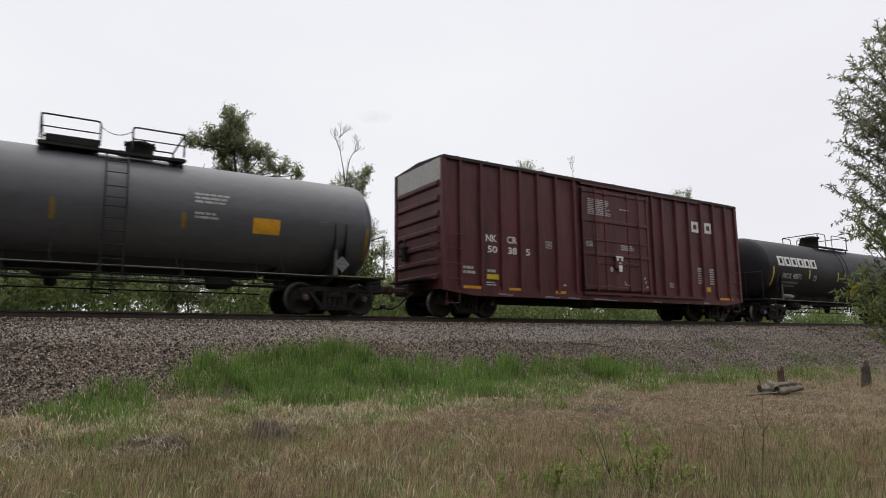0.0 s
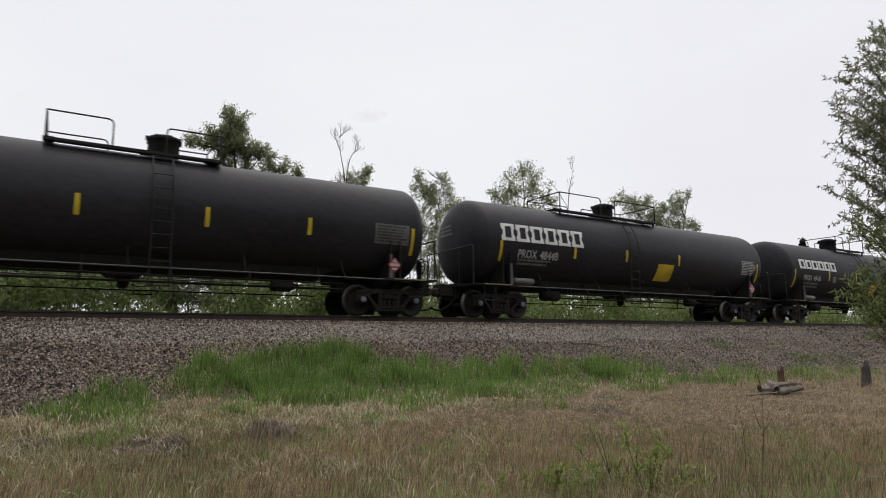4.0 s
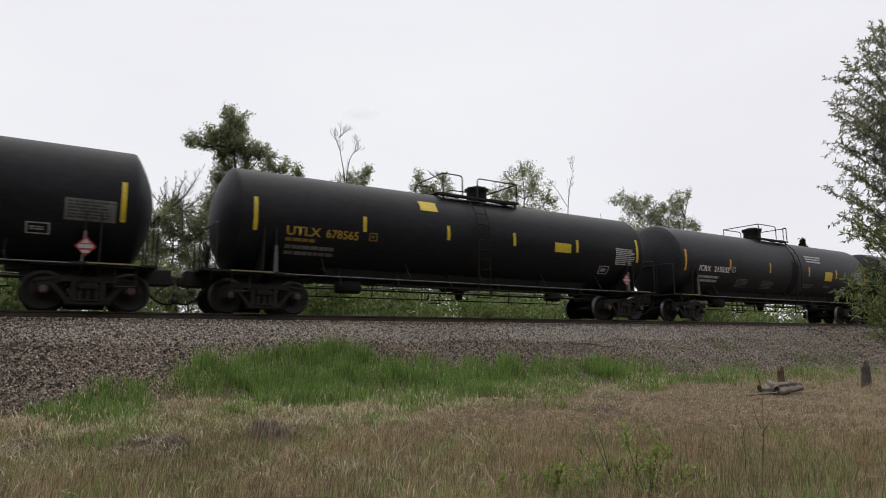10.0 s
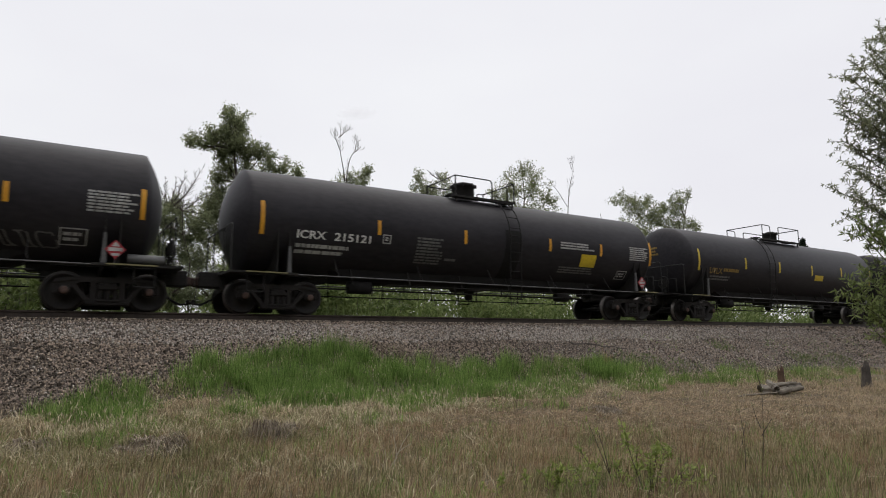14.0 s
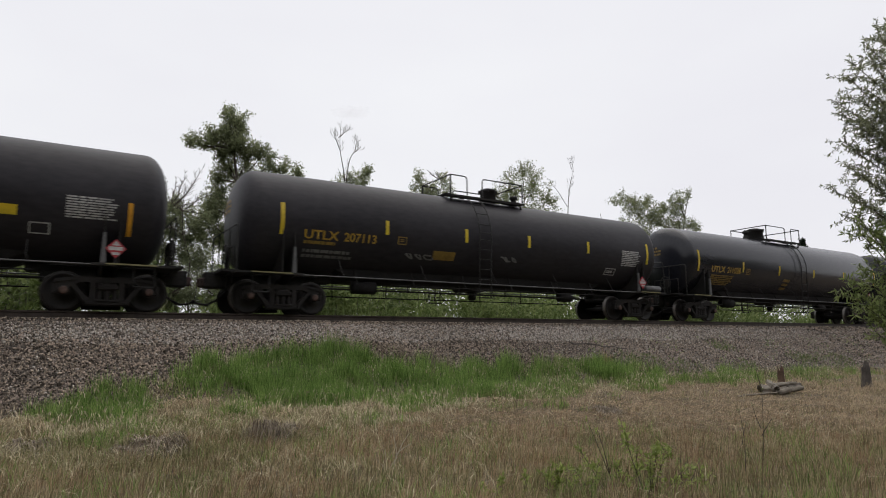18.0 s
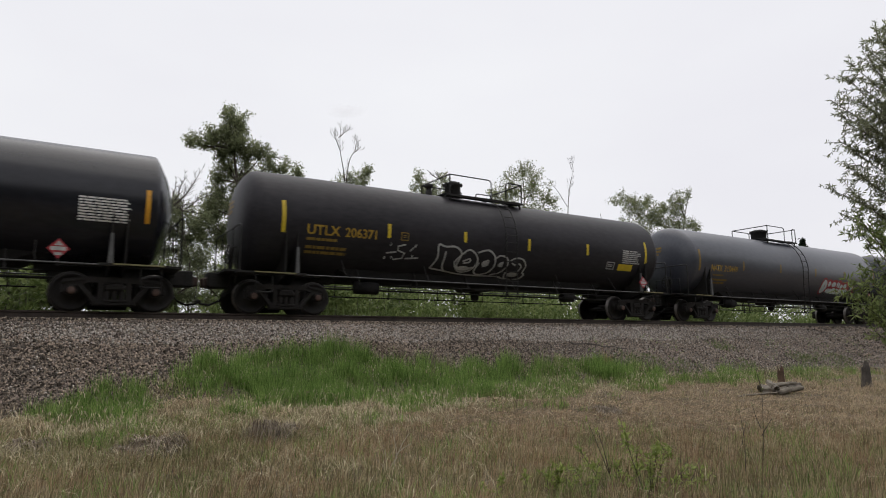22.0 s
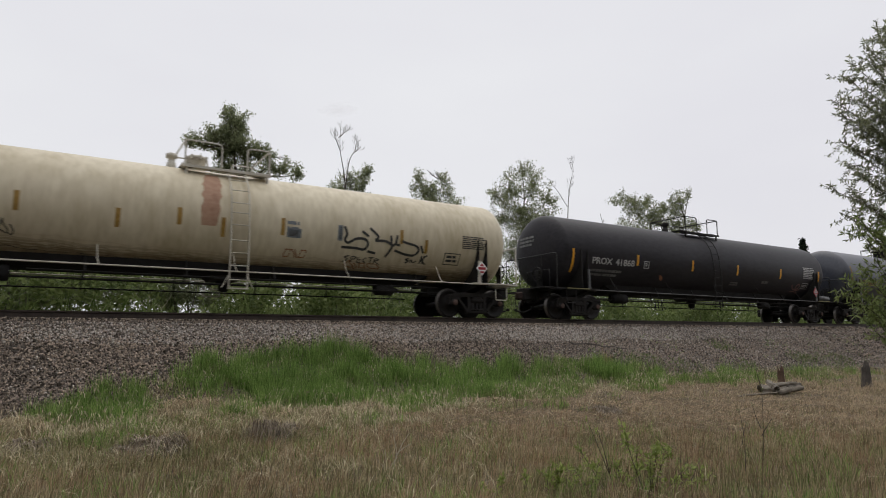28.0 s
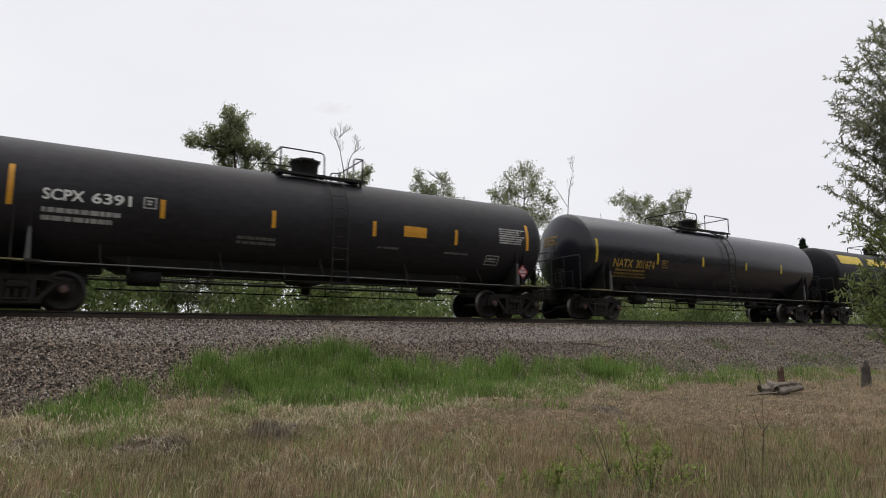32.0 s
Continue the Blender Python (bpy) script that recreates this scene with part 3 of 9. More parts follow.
# a taller clump where the green runs up the bank
a, b = rng.random(160) * 6.283, np.sqrt(rng.random(160))
blades("green_grass", 13.9 + 0.75 * b * np.cos(a), 13.1 + 0.35 * b * np.sin(a), 0.42, 0.010, 0.3, GREEN_BLADE, "taller clump of fresh green grass on the bank", each=14, spread=0.07)
blades("dead_weeds", 14.3 + 0.25 * b[:30] * np.cos(a[:30]), 13.45 + 0.1 * b[:30] * np.sin(a[:30]), 0.5, 0.009, 0.3, FOX_BLADE, "reddish dead weeds above the green clump", "weeds", each=5, spread=0.06)
# weeds on the bank and behind the track
ax, ay = field(9000, 14, 40, 12.2, 15.2, lambda x, y: np.clip(tufts(x, y, 4.0) - 0.55, 0, 1))
blades("bank_weeds", ax, ay, 0.16, 0.014, 0.8, GREEN_BLADE, "scattered low green weeds on the ballast bank", "weeds")
for hx, hy, hr, n in ((21.5, 14.45, 0.5, 40), (21.3, 13.3, 0.7, 50), (25.5, 13.5, 0.9, 110), (27.8, 13.5, 1.1, 110), (18.0, 13.35, 0.9, 70), (16.1, 13.7, 1.1, 150), (14.2, 13.6, 0.9, 110)):
    a, b = rng.random(n) * 6.283, hr * np.sqrt(rng.random(n))
    blades("bank_weeds", hx + b * np.cos(a), hy + b * np.sin(a) * 0.45, 0.16, 0.014, 0.8, BACK_BLADE, "patch of green weeds on the ballast bank", "weeds", each=5, spread=0.14)
for hx, hy, rx, ry, n in ((6.9, 14.45, 1.0, 0.5, 420), (8.2, 14.05, 0.9, 0.35, 260), (11.6, 13.75, 1.2, 0.35, 260), (-1.0, 12.95, 0.8, 0.4, 160), (16.5, 13.1, 1.6, 0.5, 240), (21.0, 12.6, 2.2, 0.6, 360)):
    a, b = rng.random(n) * 6.283, np.sqrt(rng.random(n))
    blades("dead_weeds", hx + rx * b * np.cos(a), hy + ry * b * np.sin(a), 0.15, 0.007, 0.7, DEAD_BLADE, "thin grey-mauve dead weeds at the foot of the ballast", "weeds", each=7, spread=0.12)
ax, ay = field(85000, -12, 110, 20.5, 32, lambda x, y: tufts(x, y, 7.0) * (y > 20.8))
blades("trackside_weeds", ax, ay, 1.7, 0.06, 0.5, BACK_BLADE, "tall green weeds and grass behind the track", "weeds")


# ---- track ----
def rail_form(length, step=12.0):
    prof = [(-0.075, -0.185), (0.075, -0.185), (0.075, -0.172), (0.016, -0.155), (0.010, -0.055), (0.036, -0.040), (0.037, -0.008), (0.028, 0.0), (-0.028, 0.0), (-0.037, -0.008), (-0.036, -0.040), (-0.010, -0.055), (-0.016, -0.155), (-0.075, -0.172)]
    n = len(prof)
    v = [(x, a, b) for x in (0, length) for a, b in prof]
    return Mesh().add(v, [tuple(range(n)), tuple(range(2 * n - 1, n - 1, -1))] + [(i, (i + 1) % n, (i + 1) % n + n, i + n) for i in range(n)])


track = new("railway_track")
track.location = (-60, TRACK_Y, 0)
tagged(track, "railway track of brown steel rails on dark timber ties", "track", kind="structure")
rail_mesh = rail_form(760.0)
for side in (-1, 1):
    r = part("rail", rail_mesh, RAIL_STEEL, track)
    r.location = (0, side * 0.755, 0)
tie_mesh = Mesh().box(0, 0, -0.265, 0.23, 2.6, 0.16, 0.012).data("tie")
for i in range(230):
    t = part("tie", tie_mesh, TIE, track)
    t.location = (52 + i * 0.52 + random.uniform(-0.02, 0.02), random.uniform(-0.03, 0.03), 0)


# ---- rolling stock ----
WHEEL_R = 0.457
train_wheelsets = []


def wheelset_form():
    m = Mesh()
    for s in (-1, 1):
        prof = [(s * 0.68, 0.10), (s * 0.675, 0.30), (s * 0.665, 0.40), (s * 0.665, 0.487), (s * 0.695, 0.485), (s * 0.70, 0.46), (s * 0.80, 0.455), (s * 0.805, 0.39), (s * 0.765, 0.36), (s * 0.75, 0.17), (s * 0.80, 0.14), (s * 0.80, 0.10)]
        m.lathe(prof, 22, "y")
    m.lathe([(-1.02, 0.075), (1.02, 0.075)], 10, "y")
    return m


def side_frame_form():
    """A cast side frame: bowed top chord, slanted struts, bottom chord, spring group and journal boxes."""
    m = Mesh()
    m.slab([(-1.12, 0.60), (-1.06, 0.72), (-0.62, 0.79), (0.62, 0.79), (1.06, 0.72), (1.12, 0.60), (0.72, 0.585), (0.55, 0.66), (-0.55, 0.66), (-0.72, 0.585)], -0.08, 0.08)
    for s in (-1, 1):
        m.slab([(s * 0.76, 0.62), (s * 0.66, 0.60), (s * 0.28, 0.17), (s * 0.46, 0.17)], -0.07, 0.07)
        m.slab([(s * 0.36, 0.72), (s * 0.24, 0.72), (s * 0.24, 0.20), (s * 0.36, 0.20)], -0.075, 0.075)
        m.box(s * 0.889, 0, 0.50, 0.28, 0.17, 0.24, 0.03)
        m.beam((s * 0.74, -0.085, 0.60), (s * 0.40, -0.085, 0.20), 0.05, 0.07)
        m.beam((s * 1.08, -0.09, 0.66), (s * 0.62, -0.09, 0.745), 0.04, 0.05)
        m.box(s * 1.07, 0, 0.52, 0.07, 0.16, 0.26, 0.02)
        m.lathe([(-0.16, 0.02), (-0.155, 0.095), (-0.08, 0.115), (0.06, 0.115)], 14, "y", (s * 0.889, 0, 0.457))
    m.box(0, 0, 0.17, 0.95, 0.17, 0.11, 0.03)
    m.box(0, 0, 0.235, 0.50, 0.22, 0.05, 0.01)
    m.box(0, -0.02, 0.545, 0.44, 0.20, 0.13, 0.03)
    for k in (-0.16, 0, 0.16):
        m.lathe([(0.25 + 0.0275 * i, 0.062 if i % 2 else 0.074) for i in range(9)], 10, "z", (k, -0.03, 0))
    return m


def truck_bolster_form():
    m = Mesh().box(0, 0, 0.56, 0.40, 2.2, 0.20, 0.04)
    m.box(0, 0, 0.69, 0.42, 0.5, 0.08, 0.02)
    for s in (-1, 1):
        m.box(s * 0.36, 0, 0.36, 0.09, 1.5, 0.12, 0.02)
        for k in (-1, 1):
            m.box(s * 0.44, k * 0.72, 0.42, 0.05, 0.1, 0.32, 0.01)
        m.beam((s * 0.38, -0.2, 0.35), (-s * 0.1, 0.2, 0.28), 0.05, 0.05)
    return m


WHEELSET, SIDE_FRAME, BOLSTER = wheelset_form().data("wheelset"), side_frame_form().data("side_frame"), truck_bolster_form().data("truck")
WHEELSET.materials.append(WHEEL)
WHEELSET.materials.append(TREAD)
for p in WHEELSET.polygons:
    if math.hypot(p.center.x, p.center.z) > 0.445 and 0.69 < abs(p.center.y) < 0.81:
        p.material_index = 1
CAP_MESH, BROWN_CAP_MESH = [Mesh().lathe([(-0.012, 0.0), (-0.012, 0.062), (0.0, 0.085), (0.02, 0.09)], 14, "y").data("bearing_cap") for _ in range(2)]


def truck(car, x, blue):
    t = part("truck", BOLSTER, TRUCK, car)
    t.location = (x, 0, 0)
    for s in (-1, 1):
        f = part("side_frame", SIDE_FRAME, TRUCK, t)
        f.location, f.rotation_euler = (0, s * 1.0, 0), (0, 0, 0 if s < 0 else math.pi)
    for k in (-1, 1):
        w = part("wheelset", WHEELSET, WHEEL, t)
        w.location = (k * 0.889, 0, WHEEL_R)
        train_wheelsets.append((w, k))
        if blue is not None:
            c = part("bearing_cap", CAP_MESH if blue else BROWN_CAP_MESH, CAP if blue else BROWN_CAP, t, "blue-grey bearing cap" if blue else "")
            c.location = (k * 0.889, -1.165, WHEEL_R)
    return t


def coupler_form():
    m = Mesh().box(0.30, 0, 0.86, 0.75, 0.16, 0.17, 0.03)
    m.box(0.72, 0.03, 0.86, 0.22, 0.26, 0.28, 0.05)
    m.box(0.82, -0.10, 0.86, 0.16, 0.12, 0.26, 0.04)
    m.box(-0.02, 0, 0.87, 0.20, 0.42, 0.38, 0.04)
    m.box(0.08, 0, 0.70, 0.14, 0.50, 0.09, 0.02)
    m.box(0.05, 0.30, 0.74, 0.12, 0.10, 0.12, 0.03)
    m.beam((0.64, -0.05, 0.70), (0.40, -0.28, 0.52), 0.03, 0.03)
    m.tube([(0.30, -0.16, 0.78), (0.42, -0.24, 0.60), (0.50, -0.22, 0.50), (0.62, -0.12, 0.62)], 0.012, 4)
    return m


COUPLER = coupler_form().data("coupler")
HOSE = Mesh().tube([(0.05, 0.28, 0.72), (0.25, 0.25, 0.58), (0.45, 0.18, 0.36), (0.66, 0.10, 0.25), (0.86, 0.04, 0.27), (0.98, 0.0, 0.33)], 0.030, 6).lathe([(-0.06, 0.03), (-0.04, 0.055), (0.04, 0.055), (0.06, 0.03)], 8, "y", (0.98, 0, 0.33)).data("air_hose")
CUT_LEVER = Mesh().tube([(0.10, -1.35, 0.80), (0.12, -1.3, 0.92), (0.16, -0.4, 0.95), (0.40, -0.1, 1.02)], 0.014, 5).data("cut_lever")


def end_gear(car, x, s):
    """Coupler, hose and cut lever at the end x; s: the way out."""
    for name, me, m in (("coupler", COUPLER, RUSTY), ("air_hose", HOSE, UNDER), ("cut_lever", CUT_LEVER, UNDER)):
        o = part(name, me, m, car)
        o.location, o.rotation_euler = (x, 0, 0), (0, 0, 0 if s > 0 else math.pi)


def on_tank(me, radius, cz, lift):
    """Wraps a flat mesh (x along, y up as arc from the middle height) onto the near side of a tank."""
    for v in me.vertices:
        a = v.co.y / radius
        r = radius + lift + v.co.z
        v.co = Vector((v.co.x, -r * math.cos(a), cz + r * math.sin(a)))
    me.update()
    return me


def flat_patch(outline_list, depth=0.0, rows=6):
    """Flat quads (x0, y0, x1, y1, skew) cut into rows, so that they can bend round a tank."""
    m = Mesh()
    for x0, y0, x1, y1, skew in outline_list:
        n = max(1, int(abs(y1 - y0) / 0.16 + 0.99))
        v = []
        for i in range(n + 1):
            t = i / n
            v += [(x0 + skew * t, y0 + (y1 - y0) * t, depth), (x1 + skew * t, y0 + (y1 - y0) * t, depth)]
        m.add(v, [(2 * i, 2 * i + 1, 2 * i + 3, 2 * i + 2) for i in range(n)])
    return m


def words(text, high, x, y, wide=None, bold=0.0):
    """Lettering in the built-in font, lower left corner at x, y; wide: its whole width."""
    cu = bpy.data.curves.new("lettering", "FONT")
    cu.body, cu.size, cu.offset, cu.resolution_u = text, 1.0, bold, 3
    ob = bpy.data.objects.new("lettering", cu)
    scene.collection.objects.link(ob)
    bpy.context.view_layer.update()
    me = bpy.data.meshes.new_from_object(ob)
    bpy.data.objects.remove(ob)
    bpy.data.curves.remove(cu)
    c = np.array([tuple(v.co) for v in me.vertices])
    lo, hi = c.min(0), c.max(0)
    k = high / (hi[1] - lo[1])
    kx = k if wide is None else wide / (hi[0] - lo[0])
    for v in me.vertices:
        v.co = Vector((x + (v.co.x - lo[0]) * kx, y + (v.co.y - lo[1]) * k, 0))
    return me


def bars(x, y, wide, high, lines, seed):
    """Rows of small blocks in place of small print; x, y: the upper left corner."""
    r = random.Random(seed)
    lines = lines if lines < 4 else int(lines * 1.5)
    out, pitch = [], high / lines
    for i in range(lines):
        at, stop = x, x + wide * r.uniform(0.78, 1.0)
        while at < stop:
            w = min(r.uniform(0.07, 0.26), stop - at)
            out.append((at, y - (i + 0.72) * pitch, at + w, y - (i + 0.12) * pitch, 0))
            at += w + r.uniform(0.012, 0.035)
    return out


def frame_box(x0, y0, x1, y1, t):
    return [(x0, y0, x1, y0 + t, 0), (x0, y1 - t, x1, y1, 0), (x0, y0 + t, x0 + t, y1 - t, 0), (x1 - t, y0 + t, x1, y1 - t, 0)]


def scrawl(x, y, wide, high, loops, seed, thick):
    """Spray-painted loops, as flat ribbons."""
    r = random.Random(seed)
    m = Mesh()
    for i in range(loops):
        cx, cy = x + wide * (i + 0.5) / loops, y + high / 2
        pts, ph, k = [], r.uniform(0, 6.28), r.choice((1, 2, 2, 3))
        for j in range(26):
            t = j / 25 * 6.0
            pts.append((cx + wide / loops * 0.62 * math.cos(t + ph) * (0.7 + 0.3 * math.sin(k * t)), cy + high * 0.5 * math.sin(t * (1 if k < 3 else 1.5) + ph * 0.5) * (0.75 + 0.25 * math.cos(2 * t + ph))))
        v = []
        for j, p in enumerate(pts):
            a, b = pts[max(j - 1, 0)], pts[min(j + 1, 25)]
            dx, dy = b[0] - a[0], b[1] - a[1]
            d = math.hypot(dx, dy) or 1
            v += [(p[0] - dy / d * thick / 2, p[1] + dx / d * thick / 2, 0.0004 * i), (p[0] + dy / d * thick / 2, p[1] - dx / d * thick / 2, 0.0004 * i)]
        m.add(v, [(2 * j, 2 * j + 1, 2 * j + 3, 2 * j + 2) for j in range(25)])
    return m


def strokes(lines, thick):
    """Sprayed lines as flat ribbons; lines: lists of (x, y)."""
    m = Mesh()
    for i, pts in enumerate(lines):
        v, n = [], len(pts)
        for j, p in enumerate(pts):
            a, b = pts[max(j - 1, 0)], pts[min(j + 1, n - 1)]
            dx, dy = b[0] - a[0], b[1] - a[1]
            d = math.hypot(dx, dy) or 1
            v += [(p[0] - dy / d * thick / 2, p[1] + dx / d * thick / 2, 0.0004 * i), (p[0] + dy / d * thick / 2, p[1] - dx / d * thick / 2, 0.0004 * i)]
        m.add(v, [(2 * j, 2 * j + 1, 2 * j + 3, 2 * j + 2) for j in range(n - 1)])
    return m


def sketch(box, size, lines, thick):
    """Sprayed lines drawn on a grid (across, down) of the given size, laid into box (x0, y0, x1, y1) and smoothed."""
    x0, y0, x1, y1 = box
    out = []
    for line in lines:
        p = [(x0 + (x1 - x0) * a / size[0], y1 - (y1 - y0) * b / size[1]) for a, b in zip(line[::2], line[1::2])]
        p = [p[0]] + p + [p[-1]]
        soft = []
        for a, b, c, d in zip(p, p[1:], p[2:], p[3:]):
            for t in (0, 0.25, 0.5, 0.75):
                soft.append(tuple(0.5 * (2 * b[k] + (c[k] - a[k]) * t + (2 * a[k] - 5 * b[k] + 4 * c[k] - d[k]) * t * t + (3 * b[k] - a[k] - 3 * c[k] + d[k]) * t ** 3) for k in (0, 1)))
        out.append(soft + [p[-1]])
    return strokes(out, thick)


def ovals(box, size, forms):
    """Filled sprayed ovals (across, down, half width, half height) on a grid laid into box."""
    m = Mesh()
    x0, y0, x1, y1 = box
    for i, (a, b, rx, ry) in enumerate(forms):
        pts = [(x0 + (x1 - x0) * (a + rx * math.cos(k * 0.3491)) / size[0], y1 - (y1 - y0) * (b + ry * math.sin(k * 0.3491)) / size[1], 0.0004 * i) for k in range(18)]
        m.add([(x0 + (x1 - x0) * a / size[0], y1 - (y1 - y0) * b / size[1], 0.0004 * i)] + pts, [(0, k + 1, (k + 1) % 18 + 1) for k in range(18)])
    return m


def stain(x0, x1, low, top, seed):
    """A dark band along the belly with a ragged, dripping upper edge; top: its height at even steps."""
    r, m, n = random.Random(seed), Mesh(), 90
    v = []
    for i in range(n + 1):
        t = i / n * (len(top) - 1)
        k = min(int(t), len(top) - 2)
        edge_y = top[k] + (top[k + 1] - top[k]) * (t - k) + r.gauss(0, 0.022)
        for j in range(5):
            v.append((x0 + (x1 - x0) * i / n, low + (edge_y - low) * j / 4, 0))
    return m.add(v, [(i * 5 + j, i * 5 + 5 + j, i * 5 + 6 + j, i * 5 + 1 + j) for i in range(n) for j in range(4)])


SHELL = {}      # radius of each tank and height of its middle


def head_profile(half, depth, radius, dished, n=9):
    """Half of a tank's outline: the dished end up to the straight shell."""
    if dished:          # shallow dish with a tight knuckle
        flat = [(-half + (depth - 0.10) * (i / n) ** 2, radius * 0.985 * i / n if i else 0.01) for i in range(n + 1)]
        return flat + [(-half + depth - 0.07, radius * 0.994), (-half + depth - 0.03, radius * 0.999), (-half + depth, radius)]
    return [(-half + depth * (1 - math.cos(math.pi / 2 * i / n)), radius * math.sin(math.pi / 2 * i / n) ** 0.72 if i else 0.01) for i in range(n + 1)]


def tank_form(half, depth, radius, mid, dished):
    h = head_profile(half, depth, radius, dished)
    prof = h + [(-a, r) for a, r in reversed(h)]
    return Mesh().lathe(prof, 64, "x", (0, 0, mid))


def rounded(pts, r=0.12, n=4):
    """A polyline with its inner corners rounded."""
    out = [Vector(pts[0])]
    for a, b, c in zip(pts, pts[1:], pts[2:]):
        a, b, c = Vector(a), Vector(b), Vector(c)
        p, q = b + (a - b).normalized() * min(r, (a - b).length / 2), b + (c - b).normalized() * min(r, (c - b).length / 2)
        out += [p * (1 - t) ** 2 + b * 2 * t * (1 - t) + q * t * t for t in [k / n for k in range(n + 1)]]
    return out + [Vector(pts[-1])]


def top_gear(car, gear, rail, z):
    """Manway, platform and railings on a tank's crown. gear: first railing (x, from, to), second railing (from, to),
    manway (x, radius, height), safety valve x, and the railings' style."""
    (f0, f1, f2), (g0, g1), manway, vent, style = gear
    steel = UNDER if rail is HANDRAIL else rail
    p0, p1 = min(f1, (manway[0] - manway[1] - 0.1) if manway else f1) - 0.05, g1 + 0.06
    if manway:
        mx, mr, mh = manway[0], manway[1], manway[2] * 1.25
        mw = part("manway", Mesh().lathe([(z - 0.08, mr), (z + mh * 0.72, mr), (z + mh * 0.74, mr * 1.08), (z + mh * 0.86, mr * 1.10), (z + mh * 0.9, mr * 0.98), (z + mh, mr * 0.55), (z + mh, 0.02)], 22, "z", (mx, 0, 0)), steel, car)
        bolts = Mesh()
        for k in range(8):
            a = k * math.pi / 4 + 0.2
            bolts.box(mx + mr * 1.12 * math.cos(a), mr * 1.12 * math.sin(a), z + mh * 0.8, 0.05, 0.05, 0.12)
        tagged(part("manway_bolts", bolts, steel, mw), kind="stuff")
    plat = Mesh()
    for y0 in (-0.78, 0.78):
        plat.box((p0 + p1) / 2, y0, z - 0.08, p1 - p0, 0.30, 0.035)
    plat.box(p1 - 0.17, 0, z + 0.005, 0.34, 1.4, 0.035)
    plat.box(p0 + 0.12, 0, z + 0.005, 0.22, 1.4, 0.035)
    for y0 in (-0.945, 0.945):
        part("kick_plate", Mesh().box((p0 + p1) / 2, y0, z - 0.10, p1 - p0, 0.02, 0.07), steel, car)
    pl = part("top_platform", plat, steel, car)
    for xx in (p0 + 0.1, p1 - 0.1):
        for y0 in (-0.86, 0.86):
            part("platform_leg", Mesh().box(xx, y0, z - 0.22, 0.06, 0.05, 0.32), steel, pl)
    top = z + 0.60
    for y0 in (-0.92, 0.92):
        if style == "box":
            if y0 < 0:
                part("platform_box", Mesh().box((f1 + f2) / 2 + 0.05, -0.5, z + 0.06, (f2 - f1) * 0.92, 0.7, 0.20, 0.02), steel, car)
            for a, b in ((f1, f2), (g0, g1)):
                part("railing", Mesh().tube(rounded([(a, y0, z), (a, y0, top), (b, y0, top), (b, y0, z)], 0.08), 0.024, 6), rail, car)
                part("railing", Mesh().tube([(a, y0, z + 0.30), (b, y0, z + 0.30)], 0.018, 5), rail, car)
        else:
            h0 = g1 - 0.30 if style == "hook" else g0
            part("railing", Mesh().tube(rounded([(f1, y0, top), (f2, y0, top), (f2, y0, z - 0.08)], 0.14), 0.022, 6), rail, car)
            part("railing", Mesh().tube(rounded([(h0, y0, z - 0.08), (h0, y0, top), (g1, y0, top)], 0.12), 0.022, 6), rail, car)
            for xx in (f1, g1):
                part("railing_post", Mesh().tube([(xx, y0, z - 0.10), (xx, y0, top)], 0.024, 6), rail, car)
    part("railing", Mesh().tube([(g1, -0.92, top), (g1, 0.92, top)], 0.022, 6), rail, car)
    part("railing", Mesh().tube([(f1, -0.92, top), (f1, 0.92, top)], 0.022, 6), rail, car)
    if vent is not None:
        part("safety_valve", Mesh().lathe([(z - 0.05, 0.12), (z + 0.12, 0.12), (z + 0.14, 0.09), (z + 0.24, 0.09), (z + 0.26, 0.15), (z + 0.36, 0.15), (z + 0.40, 0.05)], 14, "z", (vent, -0.15, 0)), steel, car)
    part("vent_pipe", Mesh().lathe([(z - 0.05, 0.09), (z + 0.16, 0.09), (z + 0.17, 0.13), (z + 0.24, 0.13)], 12, "z", ((f2 + g0) / 2 + 0.2, 0.2, 0)), steel, car)


RUNGS = {m.name: Mesh().tube([(-0.23, 0, 0), (0.23, 0, 0)], 0.014, 5).data("rung") for m in (HANDRAIL, PALE_RAIL, DARK_PLATE, UNDER)}


